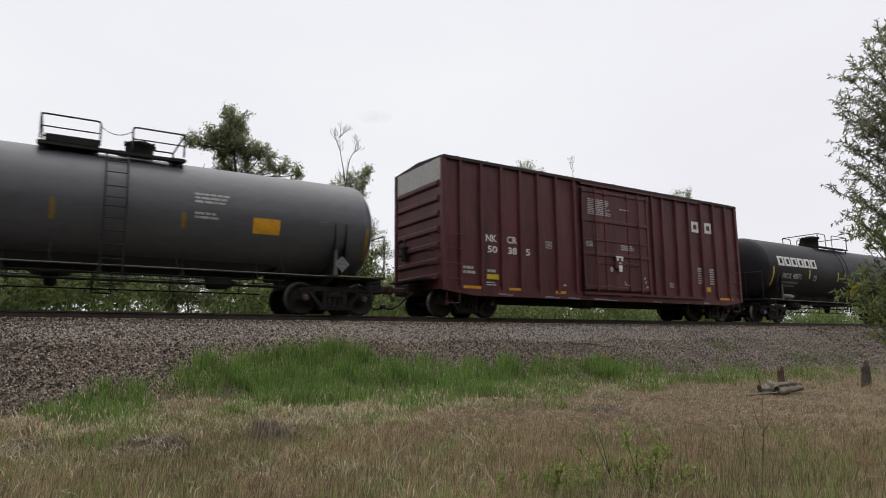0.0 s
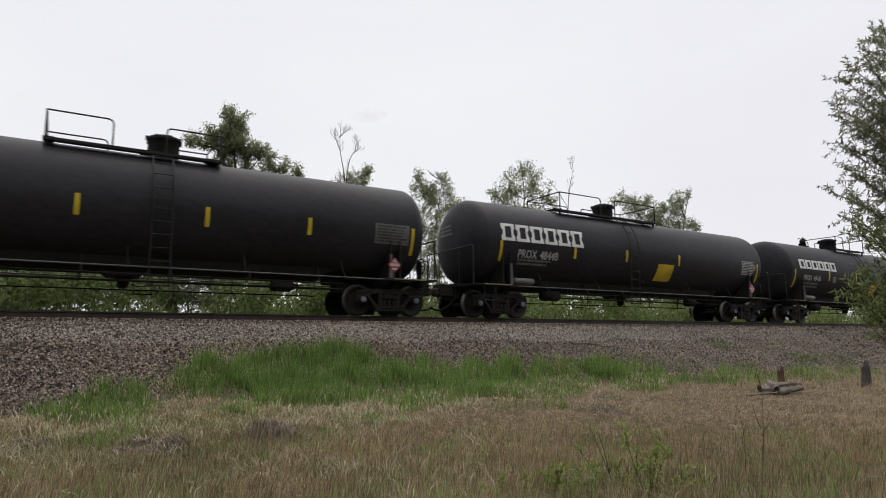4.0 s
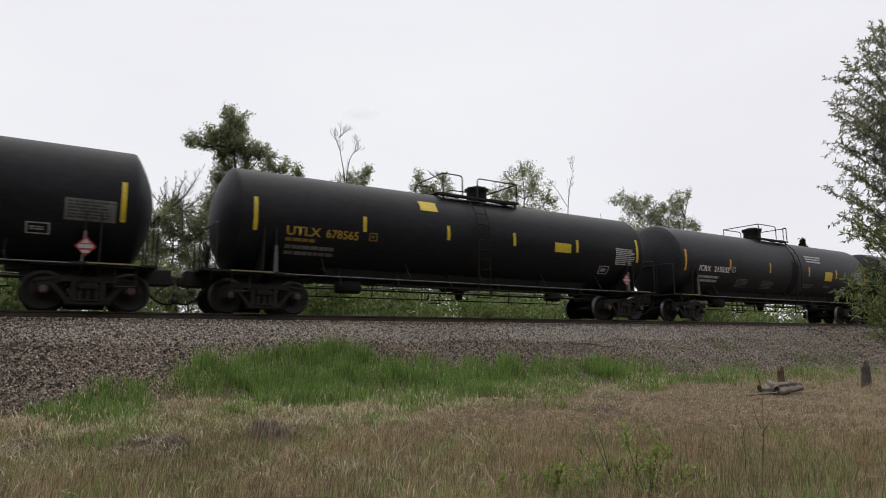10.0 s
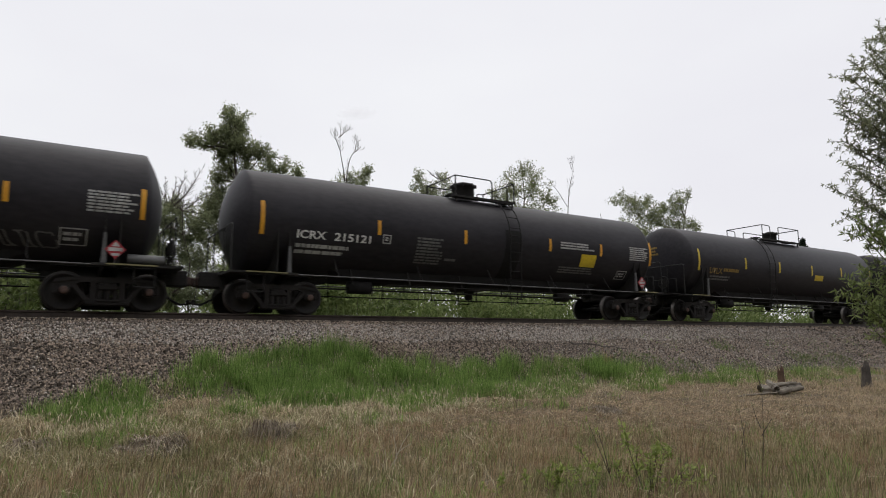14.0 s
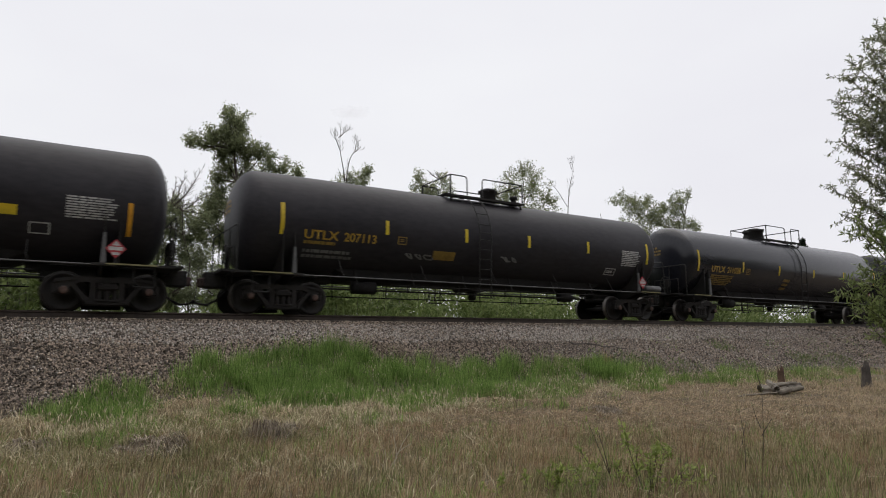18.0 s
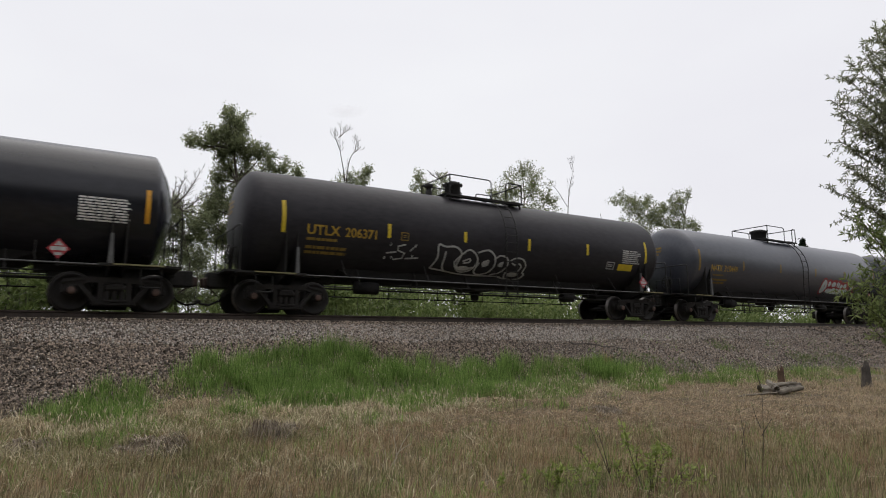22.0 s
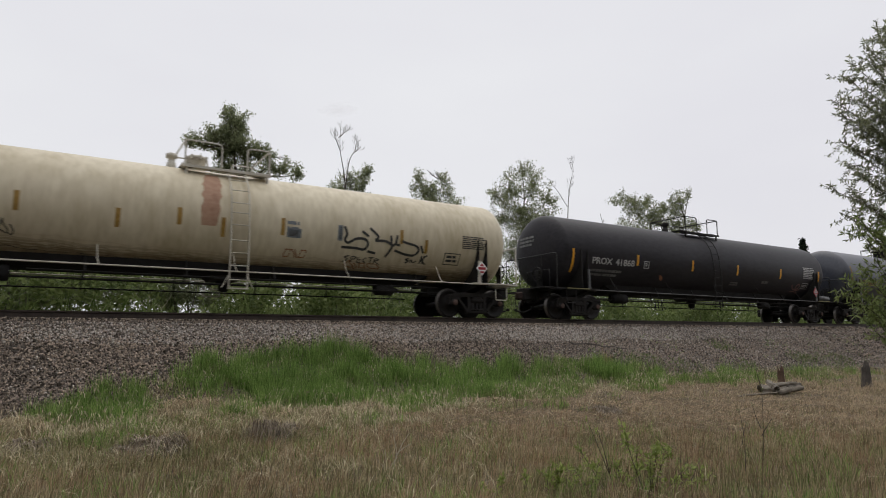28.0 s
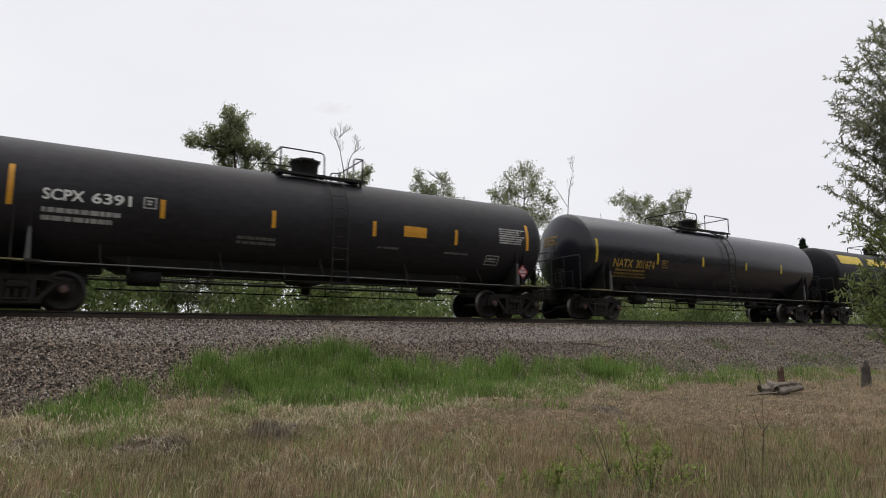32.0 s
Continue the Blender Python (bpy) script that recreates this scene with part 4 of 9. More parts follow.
def ladder(car, x, rail, side, recessed, RT, CZ):
    """A ladder up the tank's flank, with standoffs."""
    rail = DARK_PLATE if recessed else rail
    s, w = side, 0.23
    bow = [(0, s * (RT + 0.14) * math.cos(a), CZ + (RT + 0.14) * math.sin(a)) for a in (1.05, 0.85, 0.6, 0.35, 0.1, 0.0)] + [(0, s * 1.60, 2.0), (0, s * 1.58, 1.02), (0, s * 1.55, 0.62)]
    m = Mesh()
    for k in (-w, w):
        m.tube([(x + k, b, c) for _, b, c in bow], 0.020, 5)
    lad = part("ladder", m, rail, car)
    pts = [Vector(p) for p in bow]
    for a, b in zip(pts, pts[1:]):
        n = max(1, round((b - a).length / 0.34))
        for i in range(n):
            q = a.lerp(b, (i + 0.5) / n)
            rung = part("rung", RUNGS[rail.name], rail, lad)
            rung.location = (x, q.y, q.z)
    # flat dark patch and dark rungs paint the recess's shade
    if recessed:
        part("ladder_plate", on_tank(flat_patch([(x - 0.32, -1.9, x + 0.32, 0.30, 0)]).data("ladder_plate"), RT, CZ, 0.006) if s < 0 else Mesh().box(x, 1.52, 2.4, 0.6, 0.02, 1.0), DARK_PLATE, lad)
    part("step", Mesh().box(x, s * 1.56, 0.60, 0.52, 0.12, 0.03).tube([(x - w, s * 1.55, 0.95), (x - w - 0.16, s * 1.5, 0.62)], 0.015, 5).tube([(x + w, s * 1.55, 0.95), (x + w + 0.16, s * 1.5, 0.62)], 0.015, 5), rail, lad)


def on_head(me, half, depth, radius, mid, dished):
    """Lays a flat mesh (x across, y up from the middle) onto a tank's front end."""
    for v in me.vertices:
        rho = min(math.hypot(v.co.x, v.co.y) / radius, 0.97)
        x = (depth - 0.10) * (rho / 0.985) ** 2 if dished else depth * (1 - math.cos(math.asin(rho ** (1 / 0.72))))
        v.co = Vector((-half + x - 0.012, -v.co.x, mid + v.co.y))
    me.update()
    return me


def tank_car(label, tc, paint, gear=None, ladder_at=0.85, recessed=False, rail=HANDRAIL, blue=False, tape=YELLOW, tapes=(), depth=0.58, over=1.28, line=SILL_LINE, head_ink=None, cylinder=0, dished=False, radius=1.50, mid=2.62, shift=0.0, brake=-1):
    """A tank car at rest at the origin, its middle at x = 0, its near side towards -y."""
    car = new("tank_car")
    tagged(car, label, "tank car", group="cars of the freight train")
    half = tc / 2 + over
    end = tc / 2 + 2.05          # pulling face of the couplers
    SHELL[car.name] = (radius, mid)
    RT, CZ = radius, mid
    part("tank", tank_form(half, depth, radius, mid, dished), paint, car).location.x = shift
    top_gear(car, gear, rail, mid + radius)
    ladder(car, ladder_at, rail, -1, recessed, radius, mid)
    ladder(car, ladder_at, rail, 1, recessed, radius, mid)
    for s in (-1, 1):
        # stub sill, bolster saddle and end platform
        sill = Mesh().box(s * (tc / 2 + 0.25), 0, 0.92, 3.3, 0.46, 0.42, 0.03)
        sill.box(s * (tc / 2 + 0.1), 0, 1.12, 2.6, 0.9, 0.06)
        sill.box(s * (tc / 2 - 1.3), 0, 1.05, 0.8, 0.5, 0.2, 0.03)
        sill.box(s * (end - 0.78), 0, 0.86, 0.16, 0.62, 0.52, 0.03)
        part("draft_sill", sill, UNDER, car)
        saddle = Mesh()
        for k in (-0.16, 0.16):
            a = [(y, CZ - math.sqrt(max(RT * RT - y * y, 0)) + 0.02) for y in (-1.46, -1.2, -0.9, -0.5, 0, 0.5, 0.9, 1.2, 1.46)]
            outline = [(-1.46, 1.02), (-0.7, 0.82), (0.7, 0.82), (1.46, 1.02)] + [(y, z) for y, z in reversed(a)]
            n = len(outline)
            v = [(s * tc / 2 + k - 0.015, y, z) for y, z in outline] + [(s * tc / 2 + k + 0.015, y, z) for y, z in outline]
            saddle.add(v, [tuple(range(n)), tuple(range(2 * n - 1, n - 1, -1))] + [(i, (i + 1) % n, (i + 1) % n + n, i + n) for i in range(n)])
        part("bolster_saddle", saddle, UNDER, car)
        deck = Mesh().box(s * (tc / 2 + 1.20), 0, 1.06, 0.42, 2.96, 0.05)
        for k in (-1.42, 1.42):
            deck.box(s * (tc / 2 + 0.29), k, 1.06, 1.40, 0.22, 0.05)
        part("end_platform", deck, UNDER if rail is HANDRAIL else rail, car)
        part("platform_edge", Mesh().box(s * (tc / 2 + 0.45), -1.545, 1.065, 1.1, 0.02, 0.035), DULL_YELLOW if rail is HANDRAIL else PALE_RAIL, car, "worn yellow edge of the end platform" if rail is HANDRAIL else "")
        for k in (-1, 1):
            part("stirrup_step", Mesh().tube(rounded([(s * (tc / 2 + 0.95), k * 1.44, 1.05), (s * (tc / 2 + 0.95), k * 1.44, 0.55), (s * (tc / 2 + 0.5), k * 1.44, 0.55), (s * (tc / 2 + 0.5), k * 1.44, 1.05)], 0.04, 2), 0.02, 5), rail, car)
        xe = s * (tc / 2 + 1.37)
        part("end_handrail", Mesh().tube(rounded([(xe, -1.44, 1.06), (xe, -1.44, 2.32), (xe, 1.44, 2.32), (xe, 1.44, 1.06)], 0.1), 0.022, 6), rail, car)
        for k in (-0.62, 0.62):
            part("handrail_post", Mesh().tube([(xe, k, 1.06), (xe, k, 2.32)], 0.018, 5), rail, car)
        part("bracket", Mesh().slab([(s * (tc / 2 - 0.22), 1.06), (s * (tc / 2 - 0.10), 1.06), (s * (tc / 2 - 0.13), 1.80), (s * (tc / 2 - 0.19), 1.80)], -1.50, -1.44), SILL_LINE if rail is HANDRAIL else rail, car)
        end_gear(car, s * (end - 0.92), s)
        truck(car, s * tc / 2, blue)
    # hand line along the flank, and its brackets
    for k in (-1, 1):
        hl = part("hand_line", Mesh().tube([(-tc / 2 - 0.1, k * 1.50, 1.04), (tc / 2 + 0.1, k * 1.50, 1.04)], 0.020, 6), line, car)
        for i in range(5):
            x = -tc / 2 + 1.6 + i * (tc - 3.2) / 4
            part("line_bracket", Mesh().tube([(x, k * 1.50, 1.04), (x - 0.05, k * 1.42, 1.20), (x - 0.05, k * 1.20, 1.55)], 0.014, 5), UNDER if line is SILL_LINE else line, hl)
    # belly: added dark sheet, outlet, brake gear and rods
    prof = [(-0.82, 1.45), (-0.78, 1.14), (-0.62, 1.04), (-0.3, 1.00), (0.3, 1.00), (0.62, 1.04), (0.78, 1.14), (0.82, 1.45)]
    sheet, reach, k = Mesh(), tc / 2 - 1.55, len(prof)
    sheet.add([(x, y, z + d) for x, d in ((-reach, 0.22), (-reach + 0.5, 0), (reach - 0.5, 0), (reach, 0.22)) for y, z in prof], [(i * k + j, i * k + j + 1, (i + 1) * k + j + 1, (i + 1) * k + j) for i in range(3) for j in range(k - 1)] + [tuple(range(k)), tuple(range(4 * k - 1, 3 * k - 1, -1))])
    # no known part: added dark to fill the shaded band below the tank
    part("dark_belly_fill", sheet, DARK_PLATE, car)
    part("outlet_saddle", Mesh().slab([(-0.75 , 1.22), (0.75 , 1.22), (0.35 , 0.92), (-0.35 , 0.92)], -0.55, 0.55), UNDER, car)
    part("bottom_outlet", Mesh().lathe([(0.62, 0.08), (0.66, 0.14), (0.80, 0.14), (0.82, 0.2), (1.2, 0.2)], 14, "z", (0, 0, 0)), UNDER, car)
    part("brake_reservoir", Mesh().lathe([(-0.40, 0.03), (-0.37, 0.19), (0.37, 0.19), (0.40, 0.03)], 16, "x", (-tc / 2 + 2.6, -0.6, 0.84)), DARK_PLATE, car)
    part("brake_cylinder", Mesh().lathe([(-0.32, 0.05), (-0.30, 0.17), (0.26, 0.17), (0.3, 0.12), (0.5, 0.04)], 14, "x", (tc / 2 - 3.1, -0.45, 0.82)).box(tc / 2 - 3.1, -0.45, 1.03, 0.5, 0.12, 0.1), UNDER, car)
    part("brake_rod", Mesh().tube([(-tc / 2 + 1.2, -0.62, 0.78), (tc / 2 - 1.2, -0.62, 0.78)], 0.022, 5).tube([(-tc / 2 + 3.3, -1.05, 0.92), (tc / 2 - 1.5, -1.05, 0.90)], 0.016, 5), UNDER, car)
    part("brake_pipe", Mesh().tube([(-tc / 2 + 0.9, 0.55, 0.88), (tc / 2 - 0.9, 0.55, 0.86)], 0.026, 5).tube([(-tc / 2 + 1.6, 0.9, 0.66), (tc / 2 - 1.6, 0.9, 0.66)], 0.02, 5), UNDER, car)
    for i in range(6):
        x = -tc / 2 + 2.2 + i * (tc - 4.4) / 5
        part("pipe_hanger", Mesh().beam((x, -0.62, 0.74), (x, -0.62, 1.3), 0.035, 0.03), UNDER, car)
        part("pipe_hanger", Mesh().beam((x, -1.05, 0.9), (x, -0.8, 1.4), 0.03, 0.03), UNDER, car)
        part("pipe_hanger", Mesh().beam((x, 0.9, 0.62), (x, 0.85, 1.4), 0.03, 0.03), UNDER, car)
    # hand brake wheel and ladder post at the front end
    bx = brake * (half + 0.10)
    bw = part("brake_wheel", Mesh().tube([(bx + brake * 0.06, -0.45 + 0.26 * math.cos(a), 1.62 + 0.26 * math.sin(a)) for a in [i * 0.5236 for i in range(13)]], 0.024, 5).beam((bx + brake * 0.06, -0.71, 1.62), (bx + brake * 0.06, -0.19, 1.62), 0.03, 0.03), UNDER, car)
    part("brake_stand", Mesh().beam((bx, -0.45, 1.05), (bx, -0.45, 1.80), 0.10, 0.12).box(bx, -0.45, 1.62, 0.12, 0.24, 0.34, 0.03), UNDER, bw)
    part("brake_step", Mesh().box(bx + brake * 0.05, -0.45, 1.12, 0.45, 1.3, 0.05).tube([(bx, -1.05, 0.8), (bx, -1.05, 1.75), (bx, 0.15, 1.75), (bx, 0.15, 0.8)], 0.022, 5), UNDER, bw)
    if cylinder:
        cx = cylinder * (tc / 2 - 0.75) if cylinder < 0 else tc / 2 + 0.75
        part("air_cylinder", Mesh().lathe([(-0.42, 0.02), (-0.4, 0.12), (0.4, 0.12), (0.42, 0.02)], 12, "x", (cx, -1.35, 1.22)), SILL_LINE, car, "pale grey air cylinder")
    if head_ink:
        part("head_print", on_head(flat_patch(bars(-0.75, 0.62, 0.95, 0.42, 3, int(tc * 100))).data("head_print"), half, depth, radius, mid, dished), head_ink, car)["kind"] = "stuff"
    for x, y0, y1 in tapes:
        part("reflector_stripe", on_tank(flat_patch([(x - 0.055, y0, x + 0.055, y1, 0)]).data("reflector_stripe"), RT, CZ, 0.006), tape, car)
    return car


def mark(car, name, form, material, label="", lift=0.008):
    me = form if isinstance(form, bpy.types.Mesh) else (form if isinstance(form, Mesh) else flat_patch(form)).data(name)
    ob = part(name, on_tank(me, *SHELL[car.name], lift), material, car, label)
    if name == "label_panel":
        x0, y0, x1, y1, _ = form[0]
        lines = flat_patch(bars(x0 + 0.05, y1 - 0.04, x1 - x0 - 0.08, y1 - y0 - 0.08, 4, int(x0 * 100))).data("small_print")
        tagged(part("small_print", on_tank(lines, *SHELL[car.name], lift + 0.004), DARK_INK if material is not DULL_WHITE else FAINT, ob), kind="stuff")
    return tagged(ob, kind="stuff") if name == "small_print" else ob


def company_mark(car, x, y, wide, high, count, thick):
    """A company's mark as a row of plain heavy hollow blocks."""
    rise = min(thick * 0.66, high * 0.3)
    pitch = wide / count
    for i in range(count):
        a, b, c = x + i * pitch + 0.02, x + (i + 0.93) * pitch, thick
        outer, inner = [(a, y), (b, y), (b, y + high), (a, y + high)], [(a + c, y + rise), (b - c, y + rise), (b - c, y + high - rise), (a + c, y + high - rise)]
        m = Mesh().add([(p, q, 0) for p, q in outer + inner], [(k, (k + 1) % 4, (k + 1) % 4 + 4, k + 4) for k in range(4)])
        mark(car, "mark_block", m, WHITE, "pale heavy block of a company mark", 0.022)


def streak(x0, y0, x1, y1):
    """A run of rust: a band with ragged edges that narrows downwards."""
    r, v, n = random.Random(3), [], 14
    for i in range(n + 1):
        t = i / n
        w = (x1 - x0) / 2 * (0.55 + 0.45 * math.sin(2.2 * t + 0.6)) * r.uniform(0.8, 1.1)
        c = (x0 + x1) / 2 - 0.12 * (1 - t)
        v += [(c - w, y0 + (y1 - y0) * t, 0), (c + w, y0 + (y1 - y0) * t, 0)]
    return Mesh().add(v, [(2 * i, 2 * i + 1, 2 * i + 3, 2 * i + 2) for i in range(n)])


def placard(car, x, z, material=RED):
    """A diamond hazard placard in its holder on a short post."""
    h = part("placard", Mesh().slab([(x - 0.22, z), (x, z - 0.23), (x + 0.22, z), (x, z + 0.23)], -1.52, -1.50), material, car, "red diamond hazard placard with white band" if material is RED else "")
    part("placard_post", Mesh().box(x, -1.485, z - 0.22, 0.06, 0.03, max(0.2, z - 1.0)), UNDER, h)
    part("placard_band", Mesh().box(x, -1.524, z, 0.30, 0.006, 0.085).slab([(x - 0.09, z + 0.07), (x + 0.09, z + 0.07), (x, z + 0.18)], -1.526, -1.521).box(x, -1.524, z - 0.12, 0.16, 0.006, 0.06), DULL_WHITE if material is RED else (RED if material is WHITE else FAINT), h)




BOX_RED = mat("oxide_red_boxcar_paint", (0.040, 0.0078, 0.0105), (0.120, 0.0235, 0.0280), 0.5, 0, 6, 1.1, 0.5, (1.6, 1, 0.22))
BOX_EAVE = mat("dark_red_eave_paint", (0.012, 0.006, 0.006), (0.034, 0.013, 0.013), 0.7, 0, 14, 2, 0.2)
BOX_END = mat("chalky_grey_end_paint", (0.30, 0.29, 0.28), (0.46, 0.45, 0.43), 0.65, 0, 8, 0.7, 0.05)


def dented_sheet(half, s, wall, low, top):
    """A thick steel side, its sheets buckled a little between the posts."""
    r, nx, nz, v = random.Random(8), 150, 34, []
    dents = [(r.uniform(-half, half), r.uniform(low, top), r.uniform(0.18, 0.55), r.uniform(-0.006, 0.020)) for _ in range(110)]
    for i in range(nx + 1):
        for j in range(nz + 1):
            x, z = -half + 2 * half * i / nx, low + (top - low) * j / nz
            d = sum(a * math.exp(-((x - p) ** 2 + (z - q) ** 2) / (w * w)) for p, q, w, a in dents)
            v.append((x, s * (wall + 0.025 - max(min(d, 0.03), -0.003)), z))
    m = nz + 1
    me = Mesh().add(v, [(i * m + j, (i + 1) * m + j, (i + 1) * m + j + 1, i * m + j + 1) for i in range(nx) for j in range(nz)], True)
    y0, y1 = s * (wall - 0.025), s * (wall - 0.012)
    return me.box(0, (y0 + y1) / 2, (top + low) / 2, 2 * half, abs(y1 - y0), top - low)


CHALK_STREAK = mat("pale_scraped_paint", (0.16, 0.12, 0.14), (0.34, 0.29, 0.33), 0.7, 0, 20, 3, 0)


def box_car(tc):
    """A red boxcar with outside posts and a plug door; its near side faces -y."""
    car = new("box_car")
    tagged(car, "oxide red steel boxcar with outside posts and plug door", "boxcar", group="cars of the freight train")
    half, wall, top, low = 7.74, 1.52, 5.08, 0.86
    for s in (-1, 1):
        part("side_wall", dented_sheet(half, s, wall, low, top), BOX_RED, car)
    part("floor_frame", Mesh().box(0, 0, low + 0.1, 2 * half - 0.1, 2 * wall - 0.06, 0.12), UNDER, car)
    roof = Mesh().slab([(-half, top), (half, top), (half, top + 0.05), (-half, top + 0.05)], -1.6, 1.6)
    roof.add([(-half, -1.6, top + 0.05), (half, -1.6, top + 0.05), (half, 0, top + 0.16), (-half, 0, top + 0.16), (half, 1.6, top + 0.05), (-half, 1.6, top + 0.05)], [(0, 1, 2, 3), (3, 2, 4, 5), (0, 3, 5), (1, 4, 2)])
    part("roof", roof, UNDER, car, "dark dusty ridged roof")
    for s in (-1, 1):
        part("eave", Mesh().box(0, s * 1.60, top - 0.02, 2 * half + 0.1, 0.06, 0.11, 0.01), BOX_EAVE, car, "dark brown-red eave")
    seam = Mesh().beam((0, -1.6, top + 0.052), (0, 0, top + 0.165), 0.05, 0.03).beam((0, 0, top + 0.165), (0, 1.6, top + 0.052), 0.05, 0.03).data("roof_seam")
    for i in range(13):
        o = part("roof_seam", seam, UNDER, car)
        o.location = (-7.2 + i * 1.2, 0, 0)
    for s in (-1, 1):
        end = part("end_wall", Mesh().box(s * (half - 0.03), 0, (4.3 + low) / 2, 0.06, 2 * wall, 4.3 - low), BOX_RED, car)
        part("end_top", Mesh().box(s * (half - 0.03), 0, (top + 4.3) / 2, 0.064, 2 * wall, top - 4.3), BOX_END, end, "chalky pale grey upper end panel")
        for i in range(7):
            z = 1.25 + i * 0.5
            v = []
            for y in (-1.36, 1.36):
                v += [(s * (half - 0.01), y, z - 0.13), (s * (half + 0.09), y * 0.97, z - 0.05), (s * (half + 0.09), y * 0.97, z + 0.05), (s * (half - 0.01), y, z + 0.13)]
            part("end_rib", Mesh().add(v, [(0, 1, 2, 3), (7, 6, 5, 4), (0, 4, 5, 1), (1, 5, 6, 2), (2, 6, 7, 3)]), BOX_RED, end)
        for k in (-1, 1):
            part("corner_post", Mesh().box(s * (half - 0.02), k * (wall + 0.03), (top + 0.8) / 2, 0.16, 0.14, top - 0.8, 0.02), BOX_RED, car)
        # ladders and grab irons at both corners of the near side and on the end
        for i in range(4):
            z = 1.17 + i * 0.47
            part("grab_iron", Mesh().tube(rounded([(s * 7.66, -1.56, z), (s * 7.66, -1.66, z), (s * 7.05, -1.66, z), (s * 7.05, -1.56, z)], 0.03, 2), 0.014, 5), BOX_RED, car)
            part("grab_iron", Mesh().tube(rounded([(s * (half + 0.0), -1.42, z), (s * (half + 0.16), -1.42, z), (s * (half + 0.16), -0.9, z), (s * half, -0.9, z)], 0.03, 2), 0.014, 5), BOX_RED, car)
        part("stirrup_step", Mesh().tube(rounded([(s * 7.62, -1.54, 0.85), (s * 7.62, -1.54, 0.42), (s * 7.15, -1.54, 0.42), (s * 7.15, -1.54, 0.85)], 0.04, 2), 0.02, 5), BOX_RED, car)
        part("end_platform", Mesh().box(s * (half + 0.28), 0, 1.18, 0.45, 2.2, 0.05), UNDER, car)
        sill = Mesh().box(s * (tc / 2 + 0.1), 0, 0.88, 2.4, 0.46, 0.36, 0.03)
        part("draft_sill", sill, UNDER, car)
        end_gear(car, s * (tc / 2 + 2.05 - 0.92), s)
        truck(car, s * 6.48, False)
    part("brake_wheel", Mesh().tube([(-half - 0.22, 0.75 + 0.27 * math.cos(a), 2.4 + 0.27 * math.sin(a)) for a in [i * 0.5236 for i in range(13)]], 0.024, 5).beam((-half - 0.22, 0.48, 2.4), (-half - 0.22, 1.02, 2.4), 0.03, 0.03).box(-half - 0.1, 0.75, 2.2, 0.2, 0.25, 0.5, 0.03), UNDER, car)
    post = Mesh().add([(-0.075, -1.535, low), (-0.045, -1.635, low), (0.045, -1.635, low), (0.075, -1.535, low), (-0.075, -1.535, top - 0.06), (-0.045, -1.635, top - 0.06), (0.045, -1.635, top - 0.06), (0.075, -1.535, top - 0.06)], [(0, 1, 5, 4), (1, 2, 6, 5), (2, 3, 7, 6), (0, 3, 2, 1), (4, 5, 6, 7)])
    post_mesh = post.data("side_post")
    for x in (-7.1, -6.28, -5.46, -4.65, -3.85, -3.0, -2.12, 2.12, 2.72, 3.58, 4.4, 5.22, 6.1, 6.95):
        for s in (-1, 1):
            o = part("side_post", post_mesh, BOX_RED, car)
            o.location, o.rotation_euler = (x if s < 0 else -x, 0, 0), (0, 0, 0 if s < 0 else math.pi)
    for s in (-1, 1):
        side = Mesh().slab([(-7.74, 0.98), (-7.74, 0.80), (-6.6, 0.66), (6.6, 0.66), (7.74, 0.80), (7.74, 0.98)], s * 1.56 - 0.03, s * 1.56 + 0.03)
        part("side_sill", side, BOX_RED, car)
    # plug door with its frame, lock bars and gear
    door = part("door", Mesh().box(0, -1.585, 2.90, 3.5, 0.07, 3.78, 0.02), BOX_RED, car)
    for z in (1.12, 2.36, 3.62, 4.72):
        part("door_rail", Mesh().box(0, -1.635, z, 3.62, 0.05, 0.13, 0.015), BOX_RED, door)
    part("door_rail", Mesh().box(0, -1.632, 2.88, 3.4, 0.035, 0.06, 0.012), BOX_RED, door)
    part("door_rail", Mesh().box(0.05, -1.632, 2.03, 2.3, 0.035, 0.06, 0.012), BOX_RED, door)
    for x in (-1.74, 1.74):
        part("door_stile", Mesh().box(x, -1.63, 2.9, 0.12, 0.05, 3.86, 0.015), BOX_RED, door)
    for x in (-0.62, 0.62):
        part("door_seam", Mesh().box(x, -1.626, 2.9, 0.05, 0.03, 3.7), BOX_RED, door)
    for x in (-1.18, 1.18):
        part("lock_rod", Mesh().tube([(x, -1.69, 0.95), (x, -1.69, 4.9)], 0.028, 6), BOX_RED, door)
    part("door_gear", Mesh().box(0, -1.67, 2.10, 0.42, 0.06, 0.5, 0.02).tube([(-0.75, -1.68, 2.1), (0.95, -1.68, 2.08)], 0.02, 5), BOX_RED, door)
    part("door_track", Mesh().box(1.6, -1.62, 4.96, 6.9, 0.08, 0.07), BOX_RED, car)
    part("door_track", Mesh().box(1.6, -1.64, 0.90, 6.9, 0.10, 0.07), BOX_RED, car)
    flat = lambda name, form, material, lift=-1.552: tag_flat(part(name, to_wall(form, lift), material, car))
    for text, x, z, h, wide in (("NK", -6.09, 2.45, 0.24, 0.44), ("CR", -5.23, 2.45, 0.24, 0.43), ("50", -6.03, 2.09, 0.23, 0.4), ("38", -5.18, 2.09, 0.23, 0.37), ("5", -4.42, 2.09, 0.23, 0.18)):
        flat("lettering", words(text, h, x, z, wide, 0.02), WHITE)
